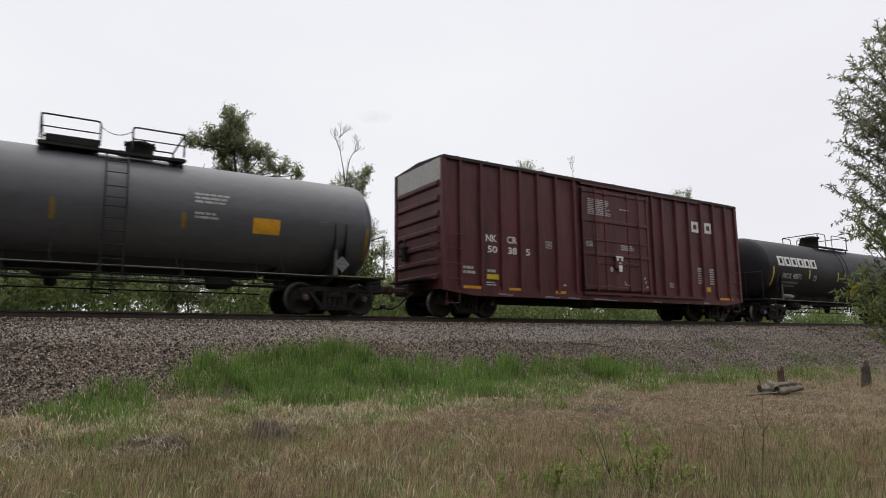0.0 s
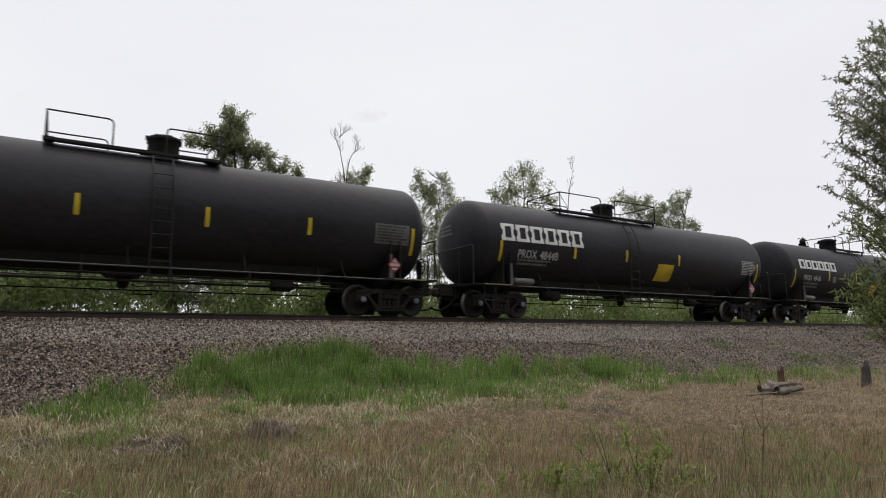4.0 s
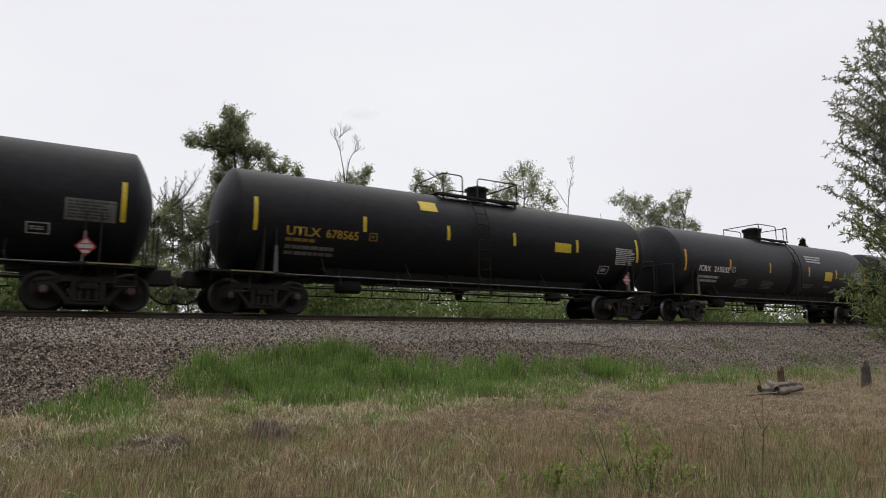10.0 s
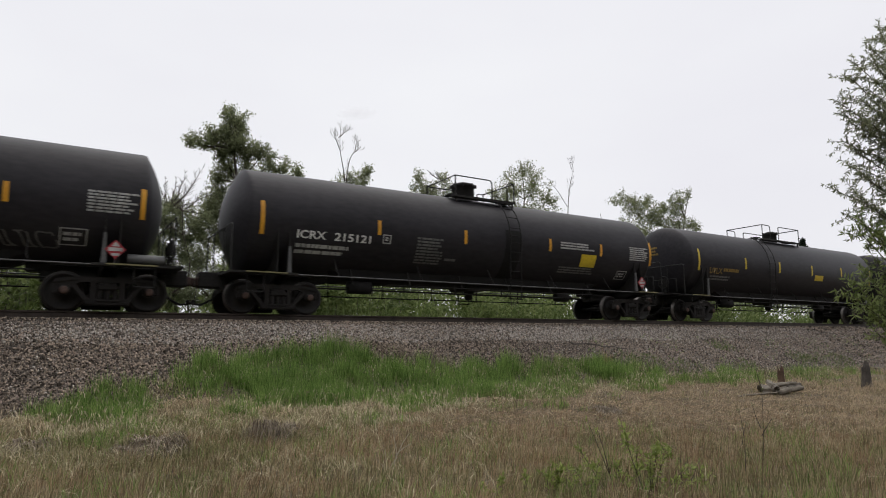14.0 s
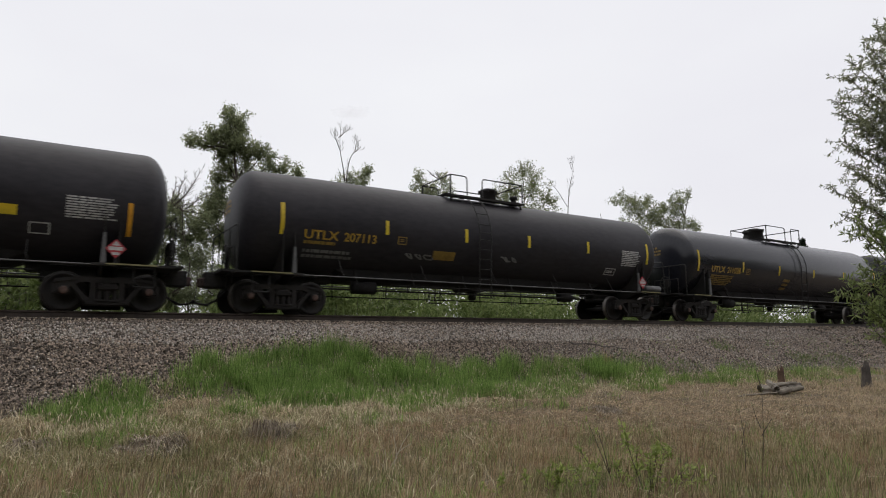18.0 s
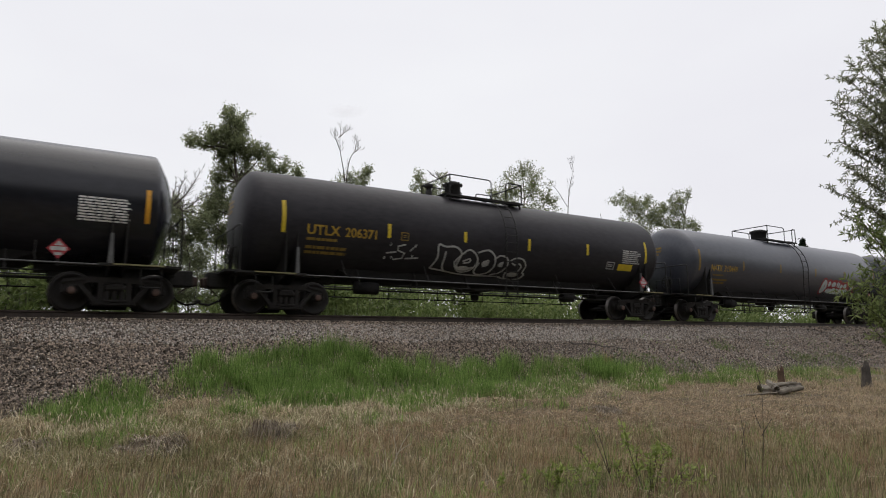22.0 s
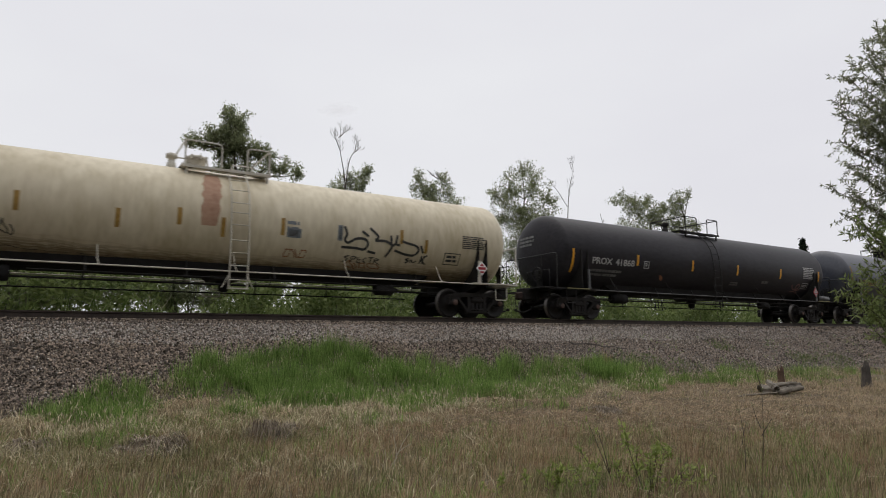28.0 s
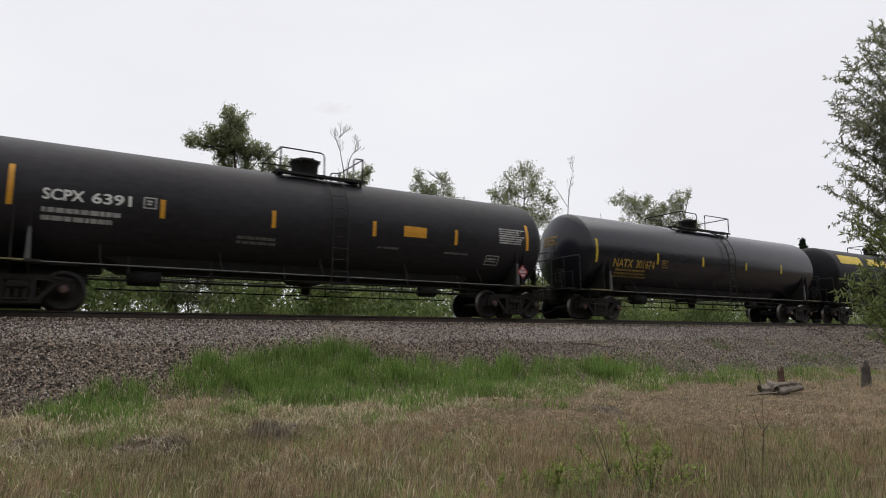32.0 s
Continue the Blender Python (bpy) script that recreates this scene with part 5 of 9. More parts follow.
    flat("stencil_box", flat_patch(frame_box(-3.51, 2.41, -3.24, 2.65, 0.03) + [(-3.43, 2.48, -3.32, 2.58, 0)]).data("stencil_box"), DULL_WHITE)
    flat("mark_block", flat_patch(frame_box(4.62, 3.7, 5.08, 4.16, 0.13)).data("mark_block"), WHITE)
    flat("mark_block", flat_patch(frame_box(5.50, 3.72, 5.97, 4.18, 0.13)).data("mark_block"), WHITE)
    flat("small_print", flat_patch(bars(-7.0, 1.62, 0.5, 0.3, 2, 31) + bars(-6.05, 1.55, 0.42, 0.3, 2, 32) + bars(-6.1, 0.98 + 0.16, 0.4, 0.15, 2, 33)).data("small_print"), DULL_WHITE)
    flat("small_print", flat_patch(bars(4.85, 2.2, 0.3, 0.7, 5, 36) + bars(5.65, 2.2, 0.3, 0.7, 5, 37) + bars(3.0, 1.5, 0.3, 0.2, 3, 38)).data("small_print"), DULL_WHITE)
    flat("small_print", flat_patch(bars(-1.48, 4.44, 1.2, 0.62, 6, 34) + bars(-1.64, 2.92, 0.42, 0.3, 4, 35) + bars(0.19, 2.80, 0.75, 0.22, 3, 39) + bars(0.2, 4.2, 0.6, 0.06, 1, 40)).data("small_print"), DULL_WHITE, -1.622)
    # worn white paint on the lock gear, a round tag and scraps of cards
    flat("door_card", flat_patch([(-0.20, 2.28, 0.22, 2.34, -0.02), (-0.16, 2.17, -0.06, 2.28, 0.02), (0.08, 2.17, 0.18, 2.28, 0)]).data("door_card"), WHITE, -1.704)
    flat("door_card", flat_patch([(-0.06, 1.76, 0.12, 2.00, 0.01)]).data("door_card"), WHITE, -1.704)
    flat("door_card", flat_patch([(-0.05, 2.04, 0.10, 2.12, 0)]).data("door_card"), DULL_WHITE, -1.704)
    flat("round_tag", Mesh().add([(-0.37 + 0.085 * math.cos(k * 0.5236), 1.84 + 0.10 * math.sin(k * 0.5236), 0) for k in range(12)], [tuple(range(12))]).data("round_tag"), DULL_WHITE, -1.626)
    for x0, z0, x1, z1 in ((0.30, 1.28, 0.34, 1.42), (0.34, 1.27, 0.44, 1.31), (0.50, 1.25, 0.62, 1.29), (1.40, 1.52, 1.48, 1.62), (1.46, 1.38, 1.52, 1.48), (1.50, 1.20, 1.62, 1.28), (-2.75, 1.12, -2.62, 1.18), (2.98, 1.30, 3.25, 1.33)):
        flat("paint_scrap", flat_patch([(x0, z0, x1, z1, 0.01)]).data("paint_scrap"), DULL_WHITE, -1.626 if abs(x0) < 2 else -1.556)
    for x0, z0, x1, z1 in ((-7.1, 0.88, -6.25, 0.97), (-5.21, 0.88, -4.7, 0.96), (-3.16, 0.84, -2.68, 0.93), (0.17, 0.84, 0.66, 0.93), (3.1, 0.86, 3.6, 0.94), (4.75, 0.86, 5.2, 0.94), (6.2, 0.88, 7.1, 0.97), (5.2, 1.20, 5.65, 1.40)):
        flat("reflector_stripe", flat_patch([(x0, z0, x1, z1, 0)]).data("reflector_stripe"), AMBER, -1.594 if z1 < 1 else -1.552)
    for x0, z0, long, high in ((-5.68, 0.72, 0.63, 0.045), (-3.65, 0.69, 0.65, 0.05), (-2.6, 0.685, 0.55, 0.045), (-1.3, 0.68, 1.2, 0.05), (1.9, 0.68, 0.5, 0.04), (5.05, 0.70, 0.4, 0.06)):
        flat("scrape", flat_patch([(x0, z0, x0 + long * 0.6, z0 + high, 0.02), (x0 + long * 0.55, z0 - 0.015, x0 + long, z0 + high * 0.5, 0.02)]).data("scrape"), CHALK_STREAK, -1.594)
    for x in (-1.74, -0.62, 0.62, 1.74):
        for z in (1.12, 4.72):
            part("door_hook", Mesh().box(x, -1.672, z, 0.16, 0.05, 0.20, 0.02), BOX_RED, door)
    flat("sign_plate", flat_patch([(-6.08, 1.21, -5.60, 1.38, 0)]).data("sign_plate"), YELLOW, -1.566)
    part("under_frame", Mesh().box(0, 0, 0.72, 9.6, 0.34, 0.42, 0.03).box(0, 0, 0.9, 10.5, 2.6, 0.1), UNDER, car)
    part("brake_rod", Mesh().tube([(-5.2, -0.7, 0.55), (5.2, -0.7, 0.55)], 0.025, 5), UNDER, car)
    part("air_tank", Mesh().lathe([(-0.5, 0.03), (-0.46, 0.2), (0.46, 0.2), (0.5, 0.03)], 14, "x", (-1.2, -0.8, 0.6)), UNDER, car)
    return car


def to_wall(me, y):
    """Stands a flat mesh up against a near wall at that y."""
    for v in me.vertices:
        v.co = Vector((v.co.x, y - v.co.z, v.co.y))
    me.update()
    return me


def tag_flat(ob):
    return tagged(ob, kind="stuff") if ob.name.startswith("small_print") else ob


# ---- the train ----
fleet = []
FRONT = [-7.01, 10.91, 29.0, 47.23, 65.58, 83.78, 101.99, 119.87, 137.69, 155.59, 173.76, 191.98, 210.18, 228.37, 246.47, 264.65, 282.94, 301.33, 319.52, 337.86, 356.11, 374.60, 394.81, 415.11, 433.61, 451.78, 469.73]
SPAN = [13.8, 13.97, 14.13, 14.15, 13.97, 14.2, 13.66, 13.71, 13.95, 14.05, 14.14, 14.01, 14.05, 13.87, 14.02, 14.09, 14.23, 14.08, 14.11, 14.07, 14.0, 15.62, 15.97, 14.28, 14.03, 13.8, 13.8]

c = tank_car("weathered grey tank car with rusty belly and yellow sign", SPAN[0], PALE_GREY, gear=((-0.47, -0.44, 0.79), (1.5, 2.71), (1.76, 0.33, 0.4), None, 'box'), ladder_at=1.18, tape=FADED_OCHRE, radius=1.45, mid=2.56, tapes=[(-0.07, -0.54, -0.03), (2.71, -0.51, -0.09), (7.72, -1.05, -0.07)])
mark(c, "small_print", bars(2.95, 0.47, 0.88, 0.31, 3, 0), DULL_WHITE)
mark(c, "small_print", bars(2.96, -0.04, 0.62, 0.2, 2, 1), DULL_WHITE)
mark(c, "small_print", bars(6.26, 0.03, 0.61, 0.14, 2, 2), FAINT)
mark(c, "sign_panel", [(4.42, -0.48, 5.14, -0.06, 0)], AMBER)
placard(c, 6.92, 1.4, SLATE)
part("safety_chain", Mesh().tube([(0.79 + 0.71 * i / 8, -0.92, 4.50 - 0.62 * (i / 8) * (1 - i / 8)) for i in range(9)], 0.010, 5), HANDRAIL, c, "slack chain between the two railings")
mark(c, "small_print", bars(5.62, -0.36, 0.42, 0.08, 1, 4), FAINT)
fleet.append(c)

fleet.append(box_car(SPAN[1]))

c = tank_car("black tank car with large pale company mark, yellow square", SPAN[2], DUSTY_BLACK, gear=((-2.88, -2.13, -1.35), (-0.7, 0.87), (-1.11, 0.4, 0.52), None, 'hoop'), ladder_at=-1.03, blue=True, cylinder=-1, head_ink=FAINT, brake=1, tapes=[(-7.5, -0.95, -0.01), (-4.33, -0.46, -0.0), (-1.56, -0.49, -0.0), (1.19, -0.46, 0.02), (4.33, -0.48, -0.03)])
company_mark(c, -7.11, 0.06, 3.49, 0.46, 6, 0.155)
mark(c, "lettering", words("PROX", 0.27, -6.7, -0.54, 0.75, 0.02), DULL_WHITE, "stencilled car lettering")
mark(c, "lettering", words("48571", 0.27, -5.83, -0.54, 0.75, 0.02), DULL_WHITE, "stencilled car lettering")
mark(c, "small_print", bars(-6.72, -0.65, 1.51, 0.36, 2, 20), FAINT)
mark(c, "sign_panel", [(0.12, -1.23, 0.86, -0.44, 0.01)], YELLOW, "plain yellow square sign")
mark(c, "stencil_box", frame_box(-3.94, -0.55, -3.67, -0.28, 0.03) + bars(-3.86, -0.35, 0.11, 0.13, 2, 2), DULL_WHITE)
mark(c, "small_print", bars(6.37, 0.12, 1.06, 0.67, 6, 2), DULL_WHITE)
mark(c, "reflector_stripe", [(7.62, -0.78, 7.73, 0.28, 0)], YELLOW)
placard(c, 6.89, 1.5, RED)
fleet.append(c)

c = tank_car("black tank car with large pale company mark, no sign", SPAN[3], DUSTY_BLACK, gear=((-2.47, -1.91, -0.51), (0.71, 2.06), (0.76, 0.4, 0.52), None, 'hoop'), ladder_at=0.63, blue=True, head_ink=FAINT, brake=1, tapes=[(-7.42, -0.95, -0.03), (-4.28, -0.46, 0.0), (-1.17, -0.46, 0.04), (1.69, -0.48, 0.02), (4.39, -0.46, 0.02), (7.65, -0.83, 0.01)])
company_mark(c, -7.13, 0.09, 3.52, 0.45, 6, 0.155)
mark(c, "lettering", words("PROX", 0.3, -6.68, -0.56, 0.76, 0.02), DULL_WHITE, "stencilled car lettering")
mark(c, "lettering", words("48609", 0.3, -5.79, -0.56, 0.77, 0.02), DULL_WHITE, "stencilled car lettering")
mark(c, "small_print", bars(-6.71, -0.58, 1.53, 0.36, 2, 30), FAINT)
mark(c, "label_panel", [(6.39, -0.53, 7.52, 0.07, 0)], FAINT)
mark(c, "stencil_box", frame_box(-3.92, -0.51, -3.66, -0.22, 0.03) + bars(-3.84, -0.29, 0.1, 0.15, 2, 3), DULL_WHITE)
placard(c, 7.01, 1.48, RED)
fleet.append(c)

c = tank_car("black tank car with large pale company mark, yellow square", SPAN[4], DUSTY_BLACK, gear=((-4.96, -4.02, -1.88), (-1.1, 1.27), (-0.8, 0.4, 0.52), None, 'hoop'), ladder_at=-0.87, blue=True, cylinder=-1, head_ink=FAINT, brake=1, tapes=[(-7.22, -0.78, -0.07), (-3.87, -0.48, 0.0), (-1.16, -0.43, 0.02), (1.95, -0.4, 0.04)])
company_mark(c, -7.24, -0.06, 3.81, 0.6, 6, 0.155)
mark(c, "lettering", words("PROX", 0.3, -6.48, -0.61, 0.83, 0.02), DULL_WHITE, "stencilled car lettering")
mark(c, "lettering", words("48448", 0.3, -5.51, -0.61, 0.84, 0.02), DULL_WHITE, "stencilled car lettering")
mark(c, "small_print", bars(-6.47, -0.62, 1.69, 0.27, 2, 40), FAINT)
mark(c, "sign_panel", [(0.67, -1.14, 1.64, -0.39, 0.01)], YELLOW, "plain yellow square sign")
mark(c, "small_print", bars(6.29, 0.08, 1.07, 0.64, 6, 4), DULL_WHITE)
mark(c, "reflector_stripe", [(7.44, -0.93, 7.54, -0.0, 0)], YELLOW)
placard(c, 6.89, 1.47, RED)
fleet.append(c)

c = tank_car("black tank car with large pale company mark, yellow square", SPAN[5], DUSTY_BLACK, gear=((-3.24, -2.26, -1.47), (-0.75, 0.77), (-1.25, 0.4, 0.52), None, 'hoop'), ladder_at=-1.03, blue=True, cylinder=-1, head_ink=FAINT, brake=1, tapes=[(-7.61, -0.96, -0.03), (-4.4, -0.48, 0.0), (-1.62, -0.44, 0.02), (1.07, -0.46, 0.03), (4.21, -0.42, 0.05), (7.46, -0.82, -0.02)])
company_mark(c, -7.21, 0.02, 3.54, 0.47, 6, 0.155)
mark(c, "lettering", words("PROX", 0.27, -6.78, -0.54, 0.74, 0.02), DULL_WHITE, "stencilled car lettering")
mark(c, "lettering", words("48166", 0.27, -5.92, -0.54, 0.75, 0.02), DULL_WHITE, "stencilled car lettering")
mark(c, "small_print", bars(-6.78, -0.62, 1.53, 0.34, 2, 50), FAINT)
mark(c, "label_panel", [(6.2, -0.57, 7.23, -0.02, 0)], FAINT)
mark(c, "sign_panel", [(0.08, -1.24, 0.8, -0.48, 0.01)], YELLOW, "plain yellow square sign")
mark(c, "stencil_box", frame_box(-4.02, -0.54, -3.74, -0.27, 0.03) + bars(-3.94, -0.34, 0.12, 0.13, 2, 5), DULL_WHITE)
placard(c, 6.84, 1.52, RED)
fleet.append(c)

c = tank_car("black tank car with yellow lettering and white spray tags", SPAN[6], BLACK, gear=((-2.66, -2.07, -0.35), (0.31, 0.96), (-1.09, 0.36, 0.46), None, 'hoop'), ladder_at=0.09, recessed=True, head_ink=FADED_OCHRE, dished=True, over=1.37, tapes=[(-7.31, -0.44, 0.48), (-4.14, -0.24, 0.21), (-1.23, -0.23, 0.2), (1.38, -0.26, 0.18), (4.25, -0.23, 0.19), (7.47, -0.5, 0.4)])
mark(c, "lettering", words("UTLX", 0.27, -6.48, -0.51, 0.98, 0.02), OCHRE, "stencilled car lettering")
mark(c, "lettering", words("678612", 0.27, -5.34, -0.51, 1.0, 0.02), OCHRE, "stencilled car lettering")
mark(c, "small_print", bars(-6.47, -0.56, 0.97, 0.16, 1, 60), FADED_OCHRE)
mark(c, "small_print", bars(-6.47, -0.75, 1.61, 0.33, 2, 61), FAINT)
mark(c, "sign_panel", [(1.32, 0.77, 2.04, 1.16, 0)], YELLOW)
mark(c, "sign_panel", [(3.19, -0.27, 3.97, 0.02, 0)], YELLOW)
mark(c, "label_panel", [(6.27, -0.55, 7.32, 0.04, 0)], FAINT)
mark(c, "stencil_box", frame_box(-3.96, -0.52, -3.71, -0.25, 0.03) + bars(-3.88, -0.32, 0.09, 0.13, 2, 6), FADED_OCHRE)
mark(c, "stencil_box", frame_box(5.61, -0.98, 6.03, -0.68, 0.03) + bars(5.69, -0.77, 0.26, 0.12, 2, 6), DULL_WHITE)
placard(c, 6.83, 1.48, RED)
mark(c, "graffiti", sketch((-4.26, -1.04, -2.98, -0.62), (260, 67), [(50, 5, 15, 10, 2, 30, 20, 47, 55, 43), (60, 53, 70, 10, 92, 35, 118, 5, 128, 55), (140, 10, 140, 55), (190, 13, 145, 35, 180, 55, 230, 60, 255, 35, 240, 13, 218, 20, 225, 40), (58, 65, 135, 67)], 0.045), DULL_WHITE, "white sprayed tag", 0.010)
mark(c, "graffiti", ovals((0.54, -0.96, 1.21, 0.26), (130, 185), [(75, 40, 50, 38), (55, 75, 28, 24), (60, 105, 30, 16), (10, 65, 8, 14)]), DULL_WHITE, "worn white sprayed patch", 0.010)
mark(c, "graffiti", sketch((0.54, -0.96, 1.21, 0.26), (130, 185), [(8, 95, 12, 130, 18, 175), (75, 110, 55, 140, 22, 178), (25, 100, 28, 130)], 0.06), DULL_WHITE, "", 0.012)
fleet.append(c)

c = tank_car("black tank car with yellow lettering and signs", SPAN[7], BLACK, gear=((-2.25, -2.08, -0.32), (0.25, 0.93), (-1.09, 0.36, 0.46), None, 'hoop'), ladder_at=0.03, recessed=True, head_ink=FADED_OCHRE, dished=True, over=1.37, tapes=[(-7.33, -0.46, 0.45), (-4.21, -0.27, 0.2), (-1.31, -0.26, 0.18), (1.33, -0.26, 0.2), (4.23, -0.24, 0.19), (7.44, -0.55, 0.43)])
mark(c, "lettering", words("UTLX", 0.26, -6.5, -0.55, 0.98, 0.02), OCHRE, "stencilled car lettering")
mark(c, "lettering", words("678653", 0.26, -5.37, -0.55, 0.99, 0.02), OCHRE, "stencilled car lettering")
mark(c, "small_print", bars(-6.51, -0.59, 0.94, 0.17, 1, 70), FADED_OCHRE)
mark(c, "small_print", bars(-6.5, -0.8, 1.58, 0.36, 2, 71), FAINT)
mark(c, "sign_panel", [(1.36, 0.46, 2.04, 0.86, 0)], YELLOW)
mark(c, "sign_panel", [(3.12, -0.33, 3.91, 0.01, 0)], YELLOW)
mark(c, "label_panel", [(6.25, -0.59, 7.29, -0.08, 0)], FAINT)
mark(c, "stencil_box", frame_box(-4.07, -0.57, -3.75, -0.26, 0.03) + bars(-3.99, -0.33, 0.16, 0.17, 2, 7), FADED_OCHRE)
mark(c, "stencil_box", frame_box(5.54, -0.99, 6.0, -0.7, 0.03) + bars(5.62, -0.79, 0.3, 0.11, 2, 7), DULL_WHITE)
placard(c, 6.72, 1.44, RED)
fleet.append(c)

c = tank_car("black tank car with yellow lettering, sign near its crown", SPAN[8], BLACK, gear=((-1.82, -1.18, -0.42), (0.2, 1.9), (0.81, 0.36, 0.46), None, 'hoop'), ladder_at=-0.05, recessed=True, head_ink=FADED_OCHRE, dished=True, tapes=[(-7.39, -0.45, 0.46), (-4.24, -0.23, 0.22), (-1.35, -0.24, 0.22), (1.3, -0.22, 0.22), (4.19, -0.24, 0.21), (7.38, -0.42, 0.48)])
mark(c, "lettering", words("UTLX", 0.25, -6.54, -0.5, 0.98, 0.02), OCHRE, "stencilled car lettering")
mark(c, "lettering", words("678565", 0.25, -5.41, -0.5, 0.99, 0.02), OCHRE, "stencilled car lettering")
mark(c, "small_print", bars(-6.55, -0.55, 0.99, 0.16, 1, 80), FADED_OCHRE)
mark(c, "small_print", bars(-6.53, -0.75, 1.59, 0.37, 2, 81), FAINT)
mark(c, "small_print", bars(6.19, 0.07, 1.12, 0.65, 6, 82), DULL_WHITE)
mark(c, "sign_panel", [(-2.28, 0.67, -1.66, 1.07, 0)], YELLOW)
mark(c, "sign_panel", [(3.11, -0.29, 3.88, 0.04, 0)], YELLOW)
mark(c, "stencil_box", frame_box(-4.08, -0.48, -3.82, -0.24, 0.03) + bars(-4.0, -0.31, 0.1, 0.1, 2, 8), FADED_OCHRE)
mark(c, "stencil_box", frame_box(5.44, -0.99, 5.93, -0.66, 0.03) + bars(5.52, -0.75, 0.33, 0.15, 2, 8), DULL_WHITE)
placard(c, 6.68, 1.48, RED)
fleet.append(c)

c = tank_car("black tank car with white lettering and amber tape", SPAN[9], DUSTY_BLACK, gear=((-1.81, -1.15, 0.32), (0.13, 1.27), (-0.2, 0.4, 0.5), None, 'hook'), ladder_at=0.75, recessed=True, head_ink=DULL_WHITE, tape=AMBER, dished=True, brake=1, shift=-0.08, tapes=[(-7.59, -0.56, 0.34), (-4.52, -0.35, 0.09), (-1.42, -0.35, 0.11), (1.99, -0.34, 0.11), (4.62, -0.34, 0.1), (7.64, -0.56, 0.38)])
mark(c, "lettering", words("ICRX", 0.24, -6.67, -0.51, 0.79, 0.02), WHITE, "stencilled car lettering")
mark(c, "lettering", words("215532", 0.24, -5.65, -0.51, 1.07, 0.02), WHITE, "stencilled car lettering")
mark(c, "small_print", bars(-6.64, -0.68, 1.73, 0.37, 2, 90), DULL_WHITE)
mark(c, "small_print", bars(-3.85, -0.73, 1.01, 0.46, 5, 91), FAINT)
mark(c, "small_print", bars(-1.84, -0.75, 1.02, 0.44, 4, 92), FAINT)
mark(c, "small_print", bars(1.58, -0.74, 0.99, 0.23, 2, 93), FAINT)
mark(c, "small_print", bars(1.84, 0.74, 1.71, 0.41, 3, 94), DULL_WHITE)
mark(c, "small_print", bars(3.54, -0.73, 0.71, 0.18, 2, 95), FAINT)
mark(c, "small_print", bars(6.46, 0.05, 1.03, 0.54, 5, 96), DULL_WHITE)
mark(c, "sign_panel", [(3.48, -0.5, 4.19, -0.04, 0.02)], YELLOW, "plain yellow square sign")
mark(c, "stencil_box", frame_box(-4.4, -0.47, -4.14, -0.22, 0.03) + bars(-4.32, -0.29, 0.1, 0.11, 2, 9), DULL_WHITE)
mark(c, "stencil_box", frame_box(5.38, -1.23, 5.94, -0.76, 0.03) + bars(5.46, -0.85, 0.4, 0.29, 2, 9), DULL_WHITE)
placard(c, 6.9, 1.43, RED)
fleet.append(c)

c = tank_car("black tank car with white lettering and sprayed scrawls", SPAN[10], DUSTY_BLACK, gear=((-1.75, -1.11, 0.4), (0.4, 1.33), (-0.23, 0.4, 0.5), None, 'hook'), ladder_at=0.8, recessed=True, cylinder=1, head_ink=DULL_WHITE, tape=AMBER, dished=True, brake=1, shift=-0.08, tapes=[(-7.66, -0.53, 0.36), (-4.25, -0.27, 0.17), (-1.15, -0.28, 0.17), (2.46, -0.3, 0.15), (4.95, -0.31, 0.14), (7.67, -0.45, 0.3)])
mark(c, "lettering", words("ICRX", 0.22, -6.67, -0.56, 0.81, 0.02), WHITE, "stencilled car lettering")
mark(c, "lettering", words("215141", 0.22, -5.63, -0.56, 1.09, 0.02), WHITE, "stencilled car lettering")
mark(c, "small_print", bars(-6.68, -0.68, 1.61, 0.34, 2, 100), DULL_WHITE)
mark(c, "small_print", bars(2.9, 0.13, 1.66, 0.24, 2, 101), DULL_WHITE)
mark(c, "small_print", bars(2.98, -0.84, 1.06, 0.24, 2, 102), FAINT)
mark(c, "small_print", bars(6.5, 0.16, 1.07, 0.53, 5, 103), DULL_WHITE)
mark(c, "small_print", bars(-2.87, -0.29, 0.92, 0.33, 4, 104), FAINT)
mark(c, "sign_panel", [(4.05, -0.74, 4.75, -0.27, 0.02)], YELLOW, "plain yellow square sign")
mark(c, "stencil_box", frame_box(6.0, -1.25, 6.56, -0.78, 0.03) + bars(6.08, -0.87, 0.4, 0.29, 2, 10), DULL_WHITE)
placard(c, 7.14, 1.41, RED)
mark(c, "graffiti", sketch((1.25, -0.80, 2.12, 0.24), (140, 175), [(5, 0, 5, 35, 25, 30, 30, 5, 8, 0), (35, 10, 35, 55), (40, 10, 55, 15, 50, 35, 38, 35), (60, 15, 60, 60, 75, 65), (80, 25, 90, 60, 105, 30, 110, 55), (30, 85, 70, 65, 100, 75, 135, 50, 140, 80), (65, 85, 65, 150), (120, 75, 110, 115, 90, 150, 80, 175), (85, 125, 120, 175)], 0.035), DULL_WHITE, "white sprayed scrawl", 0.010)
mark(c, "graffiti", scrawl(4.36, -1.54, 1.62, 0.79, 4, 72, 0.04), FAINT, "", 0.010)
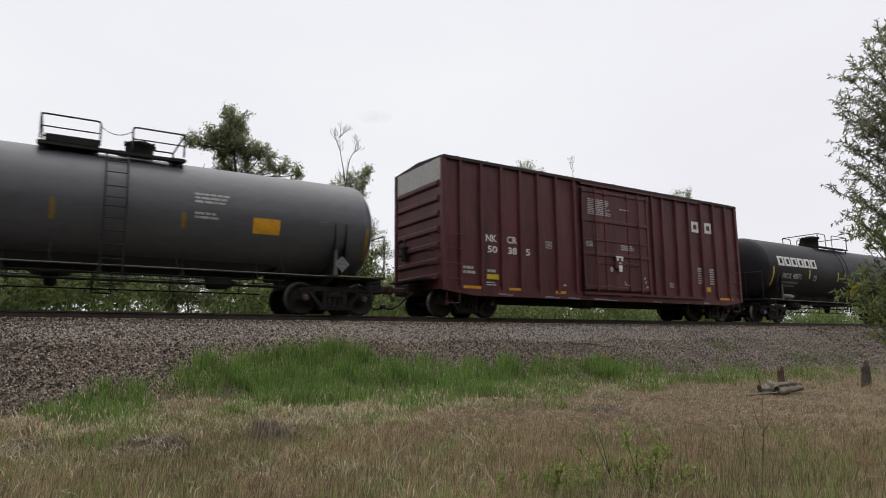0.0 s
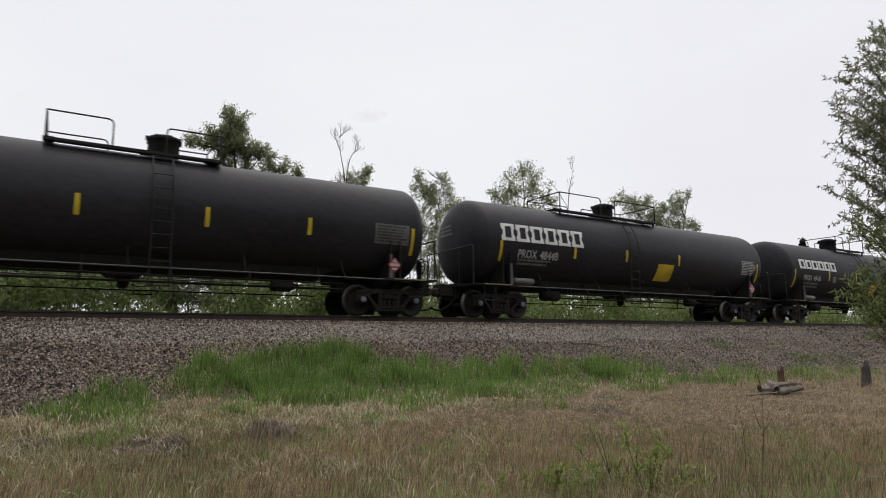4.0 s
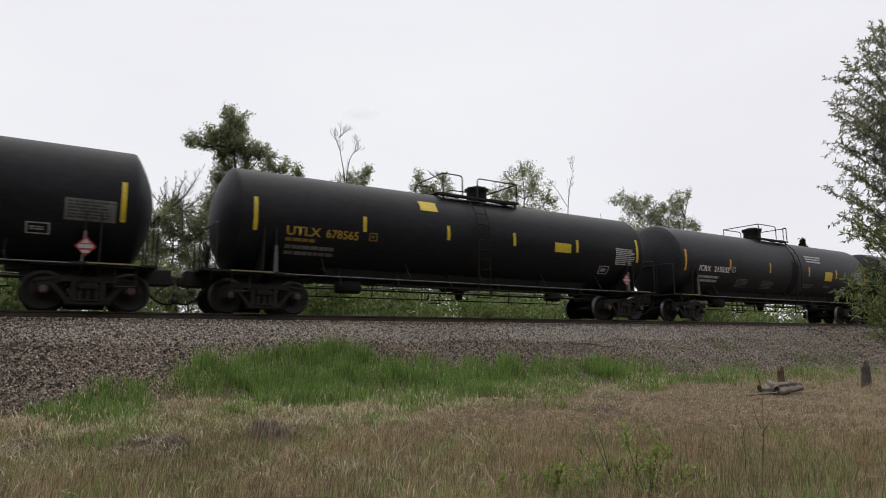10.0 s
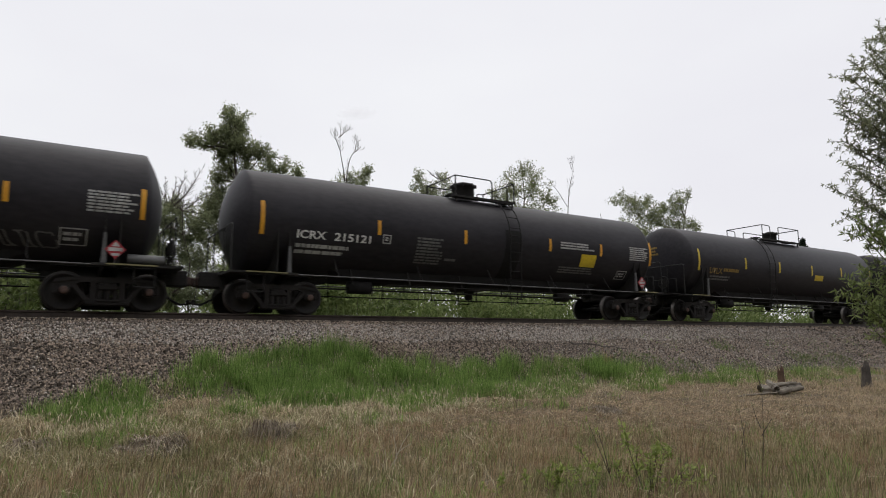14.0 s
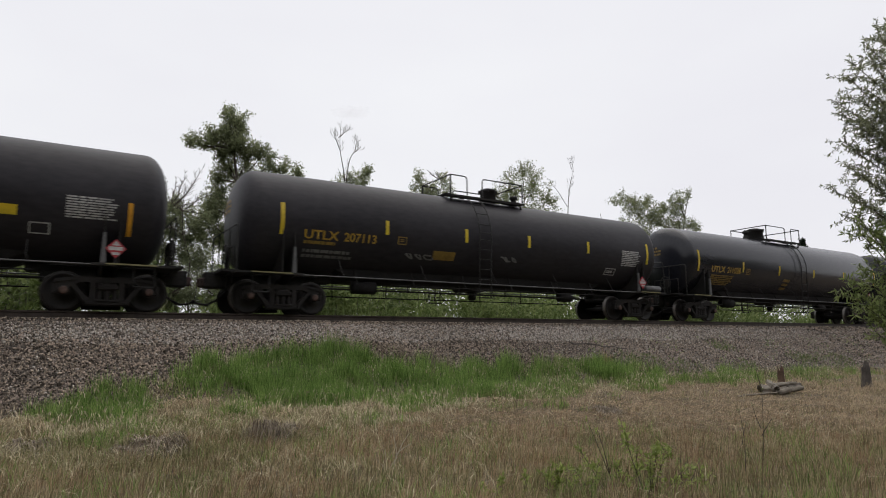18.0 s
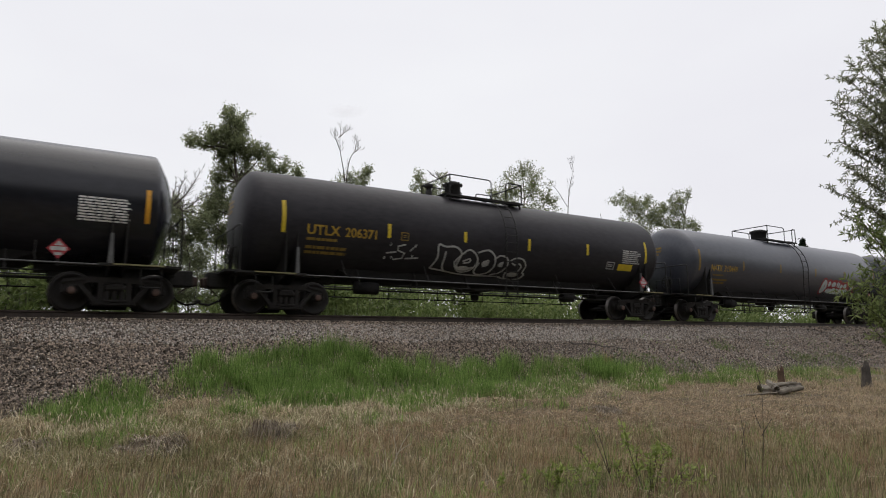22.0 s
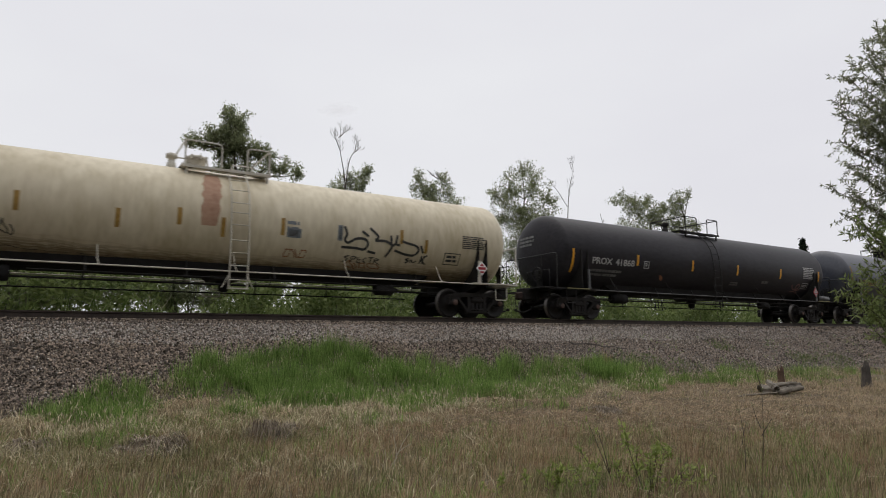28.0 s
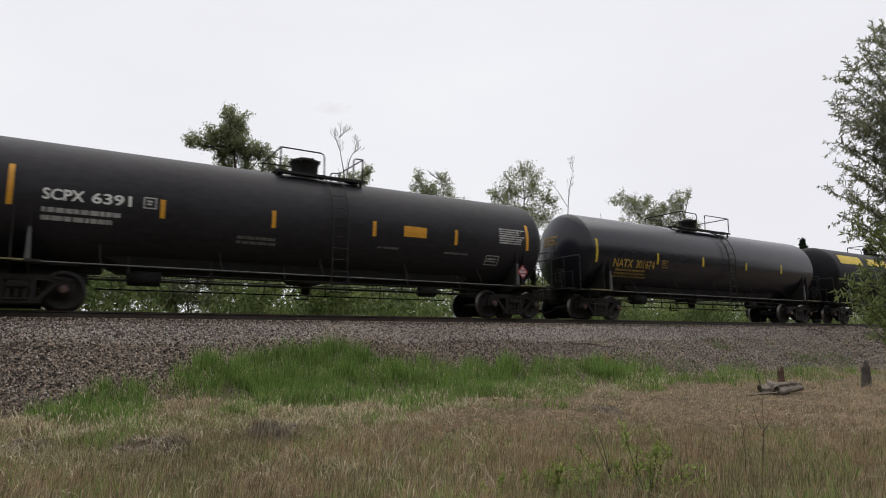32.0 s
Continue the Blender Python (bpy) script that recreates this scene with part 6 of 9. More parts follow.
mark(c, "graffiti", sketch((-4.5, -1.52, -3.0, -0.27), (340, 200), [(0, 15, 20, 45, 25, 110, 40, 160, 80, 195, 120, 190), (25, 105, 60, 110, 85, 90, 95, 130, 110, 180), (125, 90, 180, 100, 202, 140, 190, 175, 140, 192), (50, 40, 70, 2, 90, 0), (120, 20, 180, 20, 180, 65, 120, 65, 120, 20), (195, 2, 195, 50, 240, 45, 265, 70, 250, 100, 205, 95), (220, 105, 270, 110, 290, 145, 275, 185, 210, 182), (290, 5, 330, 40, 350, 90, 345, 140, 320, 182, 290, 182), (280, 45, 285, 100)], 0.032), DULL_WHITE, "white outlined sprayed letters", 0.010)
mark(c, "graffiti", sketch((-2.92, -1.62, -1.46, -0.27), (300, 220), [(5, 25, 180, 30), (5, 40, 170, 48), (10, 58, 185, 60), (5, 75, 150, 70), (0, 100, 230, 108), (5, 118, 150, 112), (5, 135, 180, 140), (10, 158, 170, 152), (0, 185, 200, 190), (185, 20, 205, 40, 210, 100), (150, 25, 180, 10), (225, 105, 260, 90, 290, 115, 285, 140, 240, 150, 215, 180, 220, 215, 270, 190, 290, 165, 260, 145), (95, 25, 100, 190), (30, 0, 40, 25)], 0.030), DULL_WHITE, "white sprayed hatching", 0.010)
mark(c, "graffiti", sketch((-1.11, -1.66, 0.33, -0.23), (260, 195), [(20, 195, 0, 135, 10, 110, 40, 100, 45, 25, 75, 3, 100, 45, 110, 100), (75, 65, 80, 175), (100, 35, 125, 15, 145, 55, 150, 100), (80, 150, 120, 135, 140, 160, 110, 190), (150, 55, 190, 15, 235, 20, 260, 65, 255, 125, 230, 185, 180, 185, 160, 155, 155, 115, 175, 100, 180, 135), (200, 55, 200, 100), (215, 50, 210, 105, 240, 120)], 0.032), DULL_WHITE, "white outlined sprayed letters", 0.010)
fleet.append(c)

c = tank_car("black tank car with white lettering and small print", SPAN[11], DUSTY_BLACK, gear=((-1.72, -1.1, 0.41), (0.22, 1.37), (-0.18, 0.4, 0.5), None, 'hook'), ladder_at=0.84, recessed=True, head_ink=DULL_WHITE, tape=AMBER, dished=True, brake=1, shift=-0.08, tapes=[(-7.61, -0.54, 0.37), (-4.17, -0.28, 0.15), (-1.09, -0.31, 0.13), (2.5, -0.29, 0.15), (5.0, -0.3, 0.14), (7.73, -0.52, 0.43)])
mark(c, "lettering", words("ICRX", 0.23, -6.64, -0.56, 0.84, 0.02), WHITE, "stencilled car lettering")
mark(c, "lettering", words("215121", 0.23, -5.55, -0.56, 1.13, 0.02), WHITE, "stencilled car lettering")
mark(c, "small_print", bars(-6.65, -0.69, 1.6, 0.37, 2, 110), DULL_WHITE)
mark(c, "small_print", bars(-2.86, -0.22, 0.96, 0.89, 6, 111), FAINT)
mark(c, "small_print", bars(-1.78, -0.82, 0.46, 0.14, 1, 112), FAINT)
mark(c, "small_print", bars(2.98, 0.1, 1.71, 0.28, 3, 113), DULL_WHITE)
mark(c, "small_print", bars(3.04, -0.79, 1.92, 0.29, 3, 114), FAINT)
mark(c, "small_print", bars(6.54, 0.17, 1.04, 0.54, 5, 115), DULL_WHITE)
mark(c, "sign_panel", [(4.0, -0.76, 4.75, -0.29, 0.02)], YELLOW, "plain yellow square sign")
mark(c, "stencil_box", frame_box(-4.04, -0.52, -3.77, -0.25, 0.03) + bars(-3.96, -0.32, 0.11, 0.13, 2, 11), DULL_WHITE)
mark(c, "stencil_box", frame_box(6.04, -1.19, 6.56, -0.8, 0.03) + bars(6.12, -0.89, 0.36, 0.21, 2, 11), DULL_WHITE)
placard(c, 7.13, 1.42, RED)
fleet.append(c)

c = tank_car("black tank car with faded yellow lettering", SPAN[12], DUSTY_BLACK, gear=((-3.24, -1.53, -0.86), (-0.14, 1.7), (0.73, 0.3, 0.45), None, 'hoop'), ladder_at=-2.14, head_ink=FADED_OCHRE, tapes=[(-7.38, -0.5, 0.43), (-4.03, -0.27, 0.23), (-1.3, -0.31, 0.2), (1.58, -0.3, 0.2), (4.47, -0.21, 0.25), (7.56, -0.54, 0.35)])
mark(c, "lettering", words("UTLX", 0.25, -6.62, -0.59, 0.88, 0.02), FADED_OCHRE, "stencilled car lettering")
mark(c, "small_print", bars(-5.66, -0.3, 1.22, 0.23, 1, 120), FADED_OCHRE)
mark(c, "small_print", bars(-6.53, -0.66, 1.79, 0.26, 2, 121), FAINT)
mark(c, "sign_panel", [(1.86, -0.53, 2.64, -0.26, 0)], YELLOW)
mark(c, "label_panel", [(6.25, -0.45, 7.33, -0.03, 0)], FAINT)
fleet.append(c)

c = tank_car("black tank car with large pale company mark, amber tape", SPAN[13], DUSTY_BLACK, gear=((-2.12, -1.45, 0.27), (0.87, 1.56), (-0.81, 0.28, 0.52), -1.87, 'hoop'), ladder_at=0.57, head_ink=FAINT, tape=AMBER, brake=1, tapes=[(-7.17, -0.98, -0.05), (-4.06, -0.48, -0.03), (-1.22, -0.48, -0.03), (1.56, -0.46, -0.03), (4.19, -0.46, -0.02)])
company_mark(c, -6.6, 0.03, 3.52, 0.45, 6, 0.155)
mark(c, "lettering", words("PROX", 0.28, -6.59, -0.57, 0.72, 0.02), DULL_WHITE, "stencilled car lettering")
mark(c, "lettering", words("44232", 0.28, -5.76, -0.57, 0.73, 0.02), DULL_WHITE, "stencilled car lettering")
mark(c, "small_print", bars(-6.62, -0.69, 1.58, 0.32, 2, 130), FAINT)
mark(c, "stencil_box", frame_box(-3.69, -0.53, -3.42, -0.28, 0.03) + bars(-3.61, -0.35, 0.11, 0.11, 2, 13), DULL_WHITE)
mark(c, "graffiti", scrawl(-4.84, -0.93, 1.54, 0.27, 4, 91, 0.03), FAINT, "", 0.010)
mark(c, "sign_panel", [(4.3, -0.58, 5.05, -0.35, 0)], YELLOW)
mark(c, "small_print", bars(5.96, -0.02, 1.06, 0.53, 6, 17), DULL_WHITE)
mark(c, "stencil_box", frame_box(5.28, -0.99, 5.69, -0.7, 0.03), DULL_WHITE)
placard(c, 7.02, 1.43, RED)
mark(c, "reflector_stripe", [(7.23, -0.9, 7.33, -0.08, 0)], AMBER)
fleet.append(c)

c = tank_car("black tank car with yellow lettering and a daubed sign", SPAN[14], DUSTY_BLACK, gear=((-1.86, -1.44, -0.78), (-0.15, 1.61), (0.76, 0.28, 0.45), 1.83, 'hoop'), ladder_at=-0.56, cylinder=1, head_ink=FADED_OCHRE, tapes=[(-7.22, -0.5, 0.38), (-4.06, -0.25, 0.17), (-1.21, -0.26, 0.17), (1.39, -0.24, 0.17), (4.19, -0.24, 0.19), (7.41, -0.46, 0.35)])
mark(c, "lettering", words("UTLX", 0.26, -6.58, -0.56, 1.01, 0.02), OCHRE, "stencilled car lettering")
mark(c, "lettering", words("207113", 0.26, -5.41, -0.56, 1.02, 0.02), OCHRE, "stencilled car lettering")
mark(c, "small_print", bars(-6.58, -0.59, 0.98, 0.15, 1, 140), FADED_OCHRE)
mark(c, "small_print", bars(-6.57, -0.84, 1.58, 0.33, 2, 141), FAINT)
mark(c, "small_print", bars(5.98, -0.0, 1.07, 0.61, 6, 142), DULL_WHITE)
mark(c, "sign_panel", [(-2.38, -0.91, -1.57, -0.61, 0)], FADED_OCHRE)
mark(c, "stencil_box", frame_box(-3.68, -0.51, -3.38, -0.27, 0.03) + bars(-3.6, -0.34, 0.14, 0.1, 2, 14), FADED_OCHRE)
mark(c, "stencil_box", frame_box(5.22, -1.02, 5.77, -0.73, 0.03) + bars(5.3, -0.82, 0.39, 0.11, 2, 14), DULL_WHITE)
placard(c, 7.03, 1.43, RED)
mark(c, "graffiti", scrawl(-3.33, -0.98, 0.96, 0.26, 3, 98, 0.05), FAINT, "", 0.010)
mark(c, "graffiti", scrawl(0.29, -0.84, 0.7, 0.26, 2, 99, 0.05), FAINT, "", 0.010)
fleet.append(c)

c = tank_car("glossy black tank car with amber lettering", SPAN[15], BLACK_GLOSSY, gear=((-1.85, -1.35, 0.3), (0.85, 1.61), (-0.83, 0.4, 0.48), -1.83, 'hoop'), ladder_at=0.42, head_ink=FADED_OCHRE, tapes=[(-7.55, -0.53, 0.37), (-4.37, -0.42, 0.03), (-1.47, -0.44, 0.01), (1.6, -0.41, 0.0), (4.54, -0.39, 0.02), (7.9, -0.55, 0.39)])
mark(c, "lettering", words("UTLX", 0.27, -6.65, -0.52, 0.96, 0.02), OCHRE, "stencilled car lettering")
mark(c, "lettering", words("211028", 0.27, -5.53, -0.52, 0.97, 0.02), OCHRE, "stencilled car lettering")
mark(c, "small_print", bars(-6.59, -0.63, 1.64, 0.51, 4, 150), FADED_OCHRE)
mark(c, "small_print", bars(6.38, -0.05, 1.11, 0.55, 5, 151), DULL_WHITE)
mark(c, "small_print", bars(-1.01, -0.57, 0.54, 0.64, 3, 152), FADED_OCHRE)
mark(c, "stencil_box", frame_box(-4.12, -0.52, -3.83, -0.25, 0.03) + bars(-4.04, -0.32, 0.13, 0.13, 2, 15), FADED_OCHRE)
placard(c, 7.08, 1.42, RED)
fleet.append(c)

c = tank_car("glossy black tank car with amber lettering and tape", SPAN[16], BLACK_GLOSSY, gear=((-2.23, -1.63, -0.92), (-0.32, 0.66), (0.04, 0.34, 0.45), 1.55, 'hoop'), ladder_at=-0.64, head_ink=FADED_OCHRE, tape=AMBER, dished=True, tapes=[(-7.68, -0.51, 0.39), (-4.53, -0.34, 0.1), (-1.94, -0.33, 0.07), (1.27, -0.34, 0.08), (4.42, -0.33, 0.11), (7.68, -0.54, 0.29)])
mark(c, "lettering", words("NATX", 0.28, -6.75, -0.53, 0.98, 0.02), OCHRE, "stencilled car lettering")
mark(c, "lettering", words("301742", 0.28, -5.61, -0.53, 1.0, 0.02), OCHRE, "stencilled car lettering")
mark(c, "small_print", bars(-6.76, -0.57, 1.18, 0.11, 1, 160), FADED_OCHRE)
mark(c, "small_print", bars(-6.76, -0.77, 1.62, 0.36, 2, 161), FADED_OCHRE)
mark(c, "small_print", bars(0.11, -0.66, 0.97, 0.66, 4, 162), FADED_OCHRE)
mark(c, "small_print", bars(6.23, 0.0, 1.1, 0.59, 6, 163), WHITE)
mark(c, "stencil_box", frame_box(-4.35, -0.51, -4.07, -0.25, 0.03) + bars(-4.27, -0.32, 0.12, 0.12, 2, 16), FADED_OCHRE)
placard(c, 5.91, 1.35, RED)
fleet.append(c)

c = tank_car("black tank car with yellow lettering and white graffiti", SPAN[17], DUSTY_BLACK, gear=((-1.89, -1.58, 0.12), (0.76, 1.45), (-0.88, 0.28, 0.5), -1.93, 'hoop'), ladder_at=0.4, head_ink=FADED_OCHRE, tapes=[(-7.3, -0.44, 0.45), (-4.1, -0.34, 0.08), (-1.37, -0.26, 0.08), (1.28, -0.34, 0.06), (4.05, -0.31, 0.09), (7.21, -0.43, 0.42)])
mark(c, "lettering", words("UTLX", 0.28, -6.63, -0.43, 0.98, 0.02), OCHRE, "stencilled car lettering")
mark(c, "lettering", words("206371", 0.28, -5.5, -0.43, 0.99, 0.02), OCHRE, "stencilled car lettering")
mark(c, "small_print", bars(-6.62, -0.5, 0.94, 0.13, 1, 170), FADED_OCHRE)
mark(c, "small_print", bars(-6.62, -0.73, 1.27, 0.31, 2, 171), FADED_OCHRE)
mark(c, "small_print", bars(5.9, 0.02, 1.01, 0.53, 5, 172), DULL_WHITE)
mark(c, "sign_panel", [(5.73, -0.79, 6.51, -0.53, 0)], YELLOW)
mark(c, "stencil_box", frame_box(-3.7, -0.38, -3.44, -0.13, 0.03) + bars(-3.62, -0.2, 0.1, 0.11, 2, 17), FADED_OCHRE)
mark(c, "stencil_box", frame_box(5.11, -0.77, 5.52, -0.48, 0.03) + bars(5.19, -0.57, 0.25, 0.11, 2, 17), DULL_WHITE)
placard(c, 6.95, 1.43, RED)
mark(c, "graffiti", sketch((-2.46, -1.52, 1.40, -0.41), (510, 150), [(0, 110, 20, 55, 15, 0, 50, 5, 100, 3, 135, 30, 110, 70, 130, 105, 150, 120), (55, 25, 55, 90, 70, 120), (135, 35, 170, 10, 210, 30, 225, 65, 200, 110, 150, 120, 125, 85, 135, 35), (150, 65, 180, 50, 185, 65, 155, 73), (130, 95, 160, 110, 210, 90), (215, 20, 270, 5, 310, 30, 320, 75, 300, 115, 250, 130, 225, 110, 235, 65), (255, 70, 280, 50, 280, 75, 258, 83)], 0.06), DULL_WHITE, "white outlined sprayed letters", 0.010)
mark(c, "graffiti", sketch((-2.46, -1.52, 1.40, -0.41), (510, 150), [(310, 45, 340, 25, 380, 35, 390, 70, 365, 110, 320, 125), (340, 70, 360, 55, 360, 80), (400, 45, 430, 30, 470, 35, 495, 65, 490, 100, 505, 115, 480, 145, 410, 145, 395, 105), (410, 55, 435, 65), (450, 55, 470, 70, 460, 100), (410, 120, 470, 110), (0, 110, 70, 120, 150, 133, 250, 137, 360, 135, 410, 150, 485, 148, 508, 113)], 0.06), DULL_WHITE, "", 0.014)
mark(c, "graffiti", ovals((-2.46, -1.52, 1.40, -0.41), (510, 150), [(165, 100, 32, 13), (265, 68, 16, 14), (352, 68, 12, 13), (440, 118, 34, 14)]), DULL_WHITE, "", 0.012)
mark(c, "graffiti", strokes([[(-4.14, -1.0), (-4.0, -0.49), (-3.89, -0.97)], [(-4.12, -0.8), (-3.79, -0.74)], [(-3.51, -0.49), (-3.77, -0.57), (-3.75, -0.69), (-3.5, -0.77), (-3.56, -0.94), (-3.84, -1.0)], [(-3.33, -0.69), (-3.15, -0.46), (-3.22, -0.92)], [(-3.45, -0.94), (-2.99, -0.89)]], 0.05), DULL_WHITE, "", 0.010)
fleet.append(c)

c = tank_car("dusty grey tank car with pink and white graffiti", SPAN[18], GREY, gear=((-1.97, -1.34, 0.14), (0.27, 1.15), (-0.55, 0.36, 0.46), None, 'hook'), ladder_at=0.48, head_ink=FADED_OCHRE, tape=FADED_OCHRE, tapes=[(-7.58, -0.51, 0.41), (-4.45, -0.35, 0.06), (-1.47, -0.3, 0.1), (1.67, -0.32, 0.08), (4.5, -0.31, 0.06), (7.75, -0.5, 0.39)])
mark(c, "lettering", words("310449", 0.27, -5.86, -0.47, 0.96, 0.02), OCHRE, "stencilled car lettering")
mark(c, "lettering", words("NATX", 0.27, -6.78, -0.47, 0.78, 0.02), OCHRE, "stencilled car lettering")
mark(c, "small_print", bars(-6.59, -0.6, 0.84, 0.11, 1, 181), FADED_OCHRE)
mark(c, "small_print", bars(-6.6, -0.8, 1.3, 0.3, 2, 182), FADED_OCHRE)
mark(c, "small_print", bars(6.39, -0.04, 1.04, 0.45, 5, 183), DARK_INK)
placard(c, 6.96, 1.41, RED)
mark(c, "graffiti", ovals((2.42, -1.36, 5.80, -0.36), (560, 185), [(45, 82, 54, 88), (130, 75, 60, 70), (215, 75, 70, 70), (290, 75, 50, 68), (350, 85, 60, 62), (400, 75, 62, 62), (440, 125, 48, 56), (520, 80, 30, 26), (560, 130, 18, 20)]), RED, "red edge of sprayed graffiti", 0.008)
mark(c, "graffiti", ovals((2.42, -1.36, 5.80, -0.36), (560, 185), [(47, 84, 42, 70), (122, 55, 20, 30), (135, 118, 34, 24), (195, 55, 34, 26), (168, 124, 30, 28), (222, 122, 40, 36), (254, 50, 10, 26), (282, 58, 12, 28), (278, 126, 34, 34), (325, 68, 24, 22), (330, 126, 38, 32), (388, 62, 32, 22), (378, 126, 30, 30), (424, 128, 32, 42), (512, 78, 24, 22)]), PALE_SPRAY, "pale blue-white sprayed forms", 0.013)
mark(c, "graffiti", sketch((2.42, -1.36, 5.80, -0.36), (560, 185), [(80, 108, 140, 98, 180, 80, 235, 78, 300, 92, 360, 90, 430, 80), (95, 85, 150, 68), (45, 50, 48, 85), (250, 108, 262, 140), (300, 105, 310, 140)], 0.035), RED, "", 0.022)
fleet.append(c)

c = tank_car("dusty grey tank car with dark spill stains", SPAN[19], GREY, gear=((-1.02, -0.76, 0.36), (0.99, 1.54), (-0.14, 0.36, 0.46), -1.64, 'hoop'), ladder_at=0.69, head_ink=FADED_OCHRE, tape=FADED_OCHRE, tapes=[(-4.75, -0.27, 0.18), (-2.26, -0.27, 0.15), (-0.61, -0.24, 0.19), (2.47, -0.2, 0.14), (4.95, -0.16, 0.13), (7.42, -0.53, 0.41)])
mark(c, "lettering", words("NATX", 0.27, -6.33, -0.54, 0.7, 0.02), OCHRE, "stencilled car lettering")
mark(c, "lettering", words("301693", 0.27, -5.52, -0.54, 0.71, 0.02), OCHRE, "stencilled car lettering")
mark(c, "small_print", bars(-6.46, -0.88, 0.92, 0.16, 1, 190), FADED_OCHRE)
mark(c, "small_print", bars(5.99, -0.02, 1.08, 0.55, 6, 191), DARK_INK)
mark(c, "stencil_box", frame_box(-4.45, -0.54, -4.2, -0.25, 0.03) + bars(-4.37, -0.32, 0.09, 0.15, 2, 19), FADED_OCHRE)
placard(c, 6.06, 1.36, RED)
mark(c, "graffiti", scrawl(-3.5, -1.13, 1.11, 0.25, 4, 133, 0.06), SLATE, "", 0.010)
mark(c, "reflector_stripe", [(-7.39, -0.47, -7.28, 0.43, 0)], YELLOW)
mark(c, "spill_stain", scrawl(0.0, -0.26, 0.42, 1.46, 3, 5, 0.16), DARK_INK, "dark spill stain", 0.005)
fleet.append(c)

c = tank_car("black tank car with yellow lettering, orange sign", SPAN[20], BLACK, gear=((-2.34, -1.43, 0.19), (0.27, 1.57), (0.33, 0.34, 0.45), None, 'hoop'), ladder_at=-0.54, head_ink=FADED_OCHRE, dished=True, tapes=[(-7.34, -0.7, 0.22), (-4.17, -0.42, 0.03), (-1.54, -0.4, -0.0), (1.56, -0.42, 0.08), (4.25, -0.33, 0.09)])
mark(c, "lettering", words("UTLX", 0.25, -6.63, -0.53, 0.99, 0.02), OCHRE, "stencilled car lettering")
mark(c, "lettering", words("212023", 0.25, -5.47, -0.53, 1.0, 0.02), OCHRE, "stencilled car lettering")
mark(c, "small_print", bars(-6.52, -0.61, 1.6, 0.39, 2, 200), FADED_OCHRE)
mark(c, "small_print", bars(0.56, 0.14, 0.99, 0.15, 1, 201), DULL_WHITE)
mark(c, "small_print", bars(6.0, 0.17, 1.02, 0.68, 5, 202), FAINT)
mark(c, "sign_panel", [(-3.32, -0.97, -2.55, -0.65, 0)], AMBER)
fleet.append(c)

c = tank_car("long stained cream tank car with black graffiti", SPAN[21], CREAM, gear=((-1.91, -1.3, -0.38), (0.3, 0.9), (-0.87, 0.26, 0.36), -1.52, 'hoop'), ladder_at=0.02, rail=PALE_RAIL, line=PALE_RAIL, head_ink=SLATE, tape=BROWN_TAPE, brake=1, radius=1.42, mid=2.49, tapes=[(-8.08, -1.03, 0.08), (-4.79, -0.34, 0.11), (-2.79, -0.53, -0.07), (-1.43, -0.34, 0.09), (-0.37, -0.56, -0.06), (1.19, -0.39, 0.08)])
mark(c, "lettering", words("PROX", 0.26, -7.33, -0.49, 0.86, 0.02), DARK_INK, "stencilled car lettering")
mark(c, "lettering", words("40432", 0.26, -6.33, -0.49, 0.86, 0.02), DARK_INK, "stencilled car lettering")
mark(c, "small_print", bars(-7.2, -0.59, 0.93, 0.36, 2, 210), SLATE)
mark(c, "small_print", bars(-6.11, -0.63, 0.58, 0.26, 2, 211), SLATE)
mark(c, "small_print", bars(1.3, 0.04, 0.4, 0.47, 3, 212), SLATE)
mark(c, "small_print", bars(7.04, 0.09, 1.01, 0.43, 5, 213), DARK_INK)
mark(c, "label_panel", [(1.31, -0.43, 1.71, -0.17, 0)], SLATE)
mark(c, "stencil_box", frame_box(6.42, -0.91, 7.01, -0.5, 0.03) + bars(6.5, -0.57, 0.43, 0.27, 2, 21), DARK_INK)
placard(c, 7.72, 1.55, WHITE)
mark(c, "graffiti", scrawl(-6.96, -1.01, 0.42, 0.48, 2, 147, 0.035), DARK_INK, "", 0.010)
mark(c, "graffiti", scrawl(-5.32, -0.95, 0.5, 0.43, 2, 148, 0.03), DARK_INK, "", 0.010)
mark(c, "graffiti", scrawl(1.28, -1.09, 0.66, 0.43, 3, 149, 0.03), RUST, "", 0.010)
mark(c, "graffiti", scrawl(3.17, -1.3, 1.08, 0.33, 3, 150, 0.03), RUST, "", 0.010)
mark(c, "graffiti", sketch((2.92, -0.83, 5.68, 0.04), (500, 190), [(10, 5, 25, 50, 15, 85, 35, 105, 80, 75, 130, 75, 148, 105, 130, 140, 80, 135, 0, 135), (110, 25, 150, 55), (155, 0, 205, 50, 190, 75, 250, 75, 290, 100, 280, 140, 260, 180), (280, 35, 290, 100, 310, 85), (320, 30, 315, 85, 340, 95), (350, 65, 380, 75, 440, 90, 460, 120, 430, 155, 370, 150, 310, 130), (470, 85, 490, 135), (150, 150, 200, 160)], 0.075), DARK_INK, "thick black sprayed lettering", 0.012)
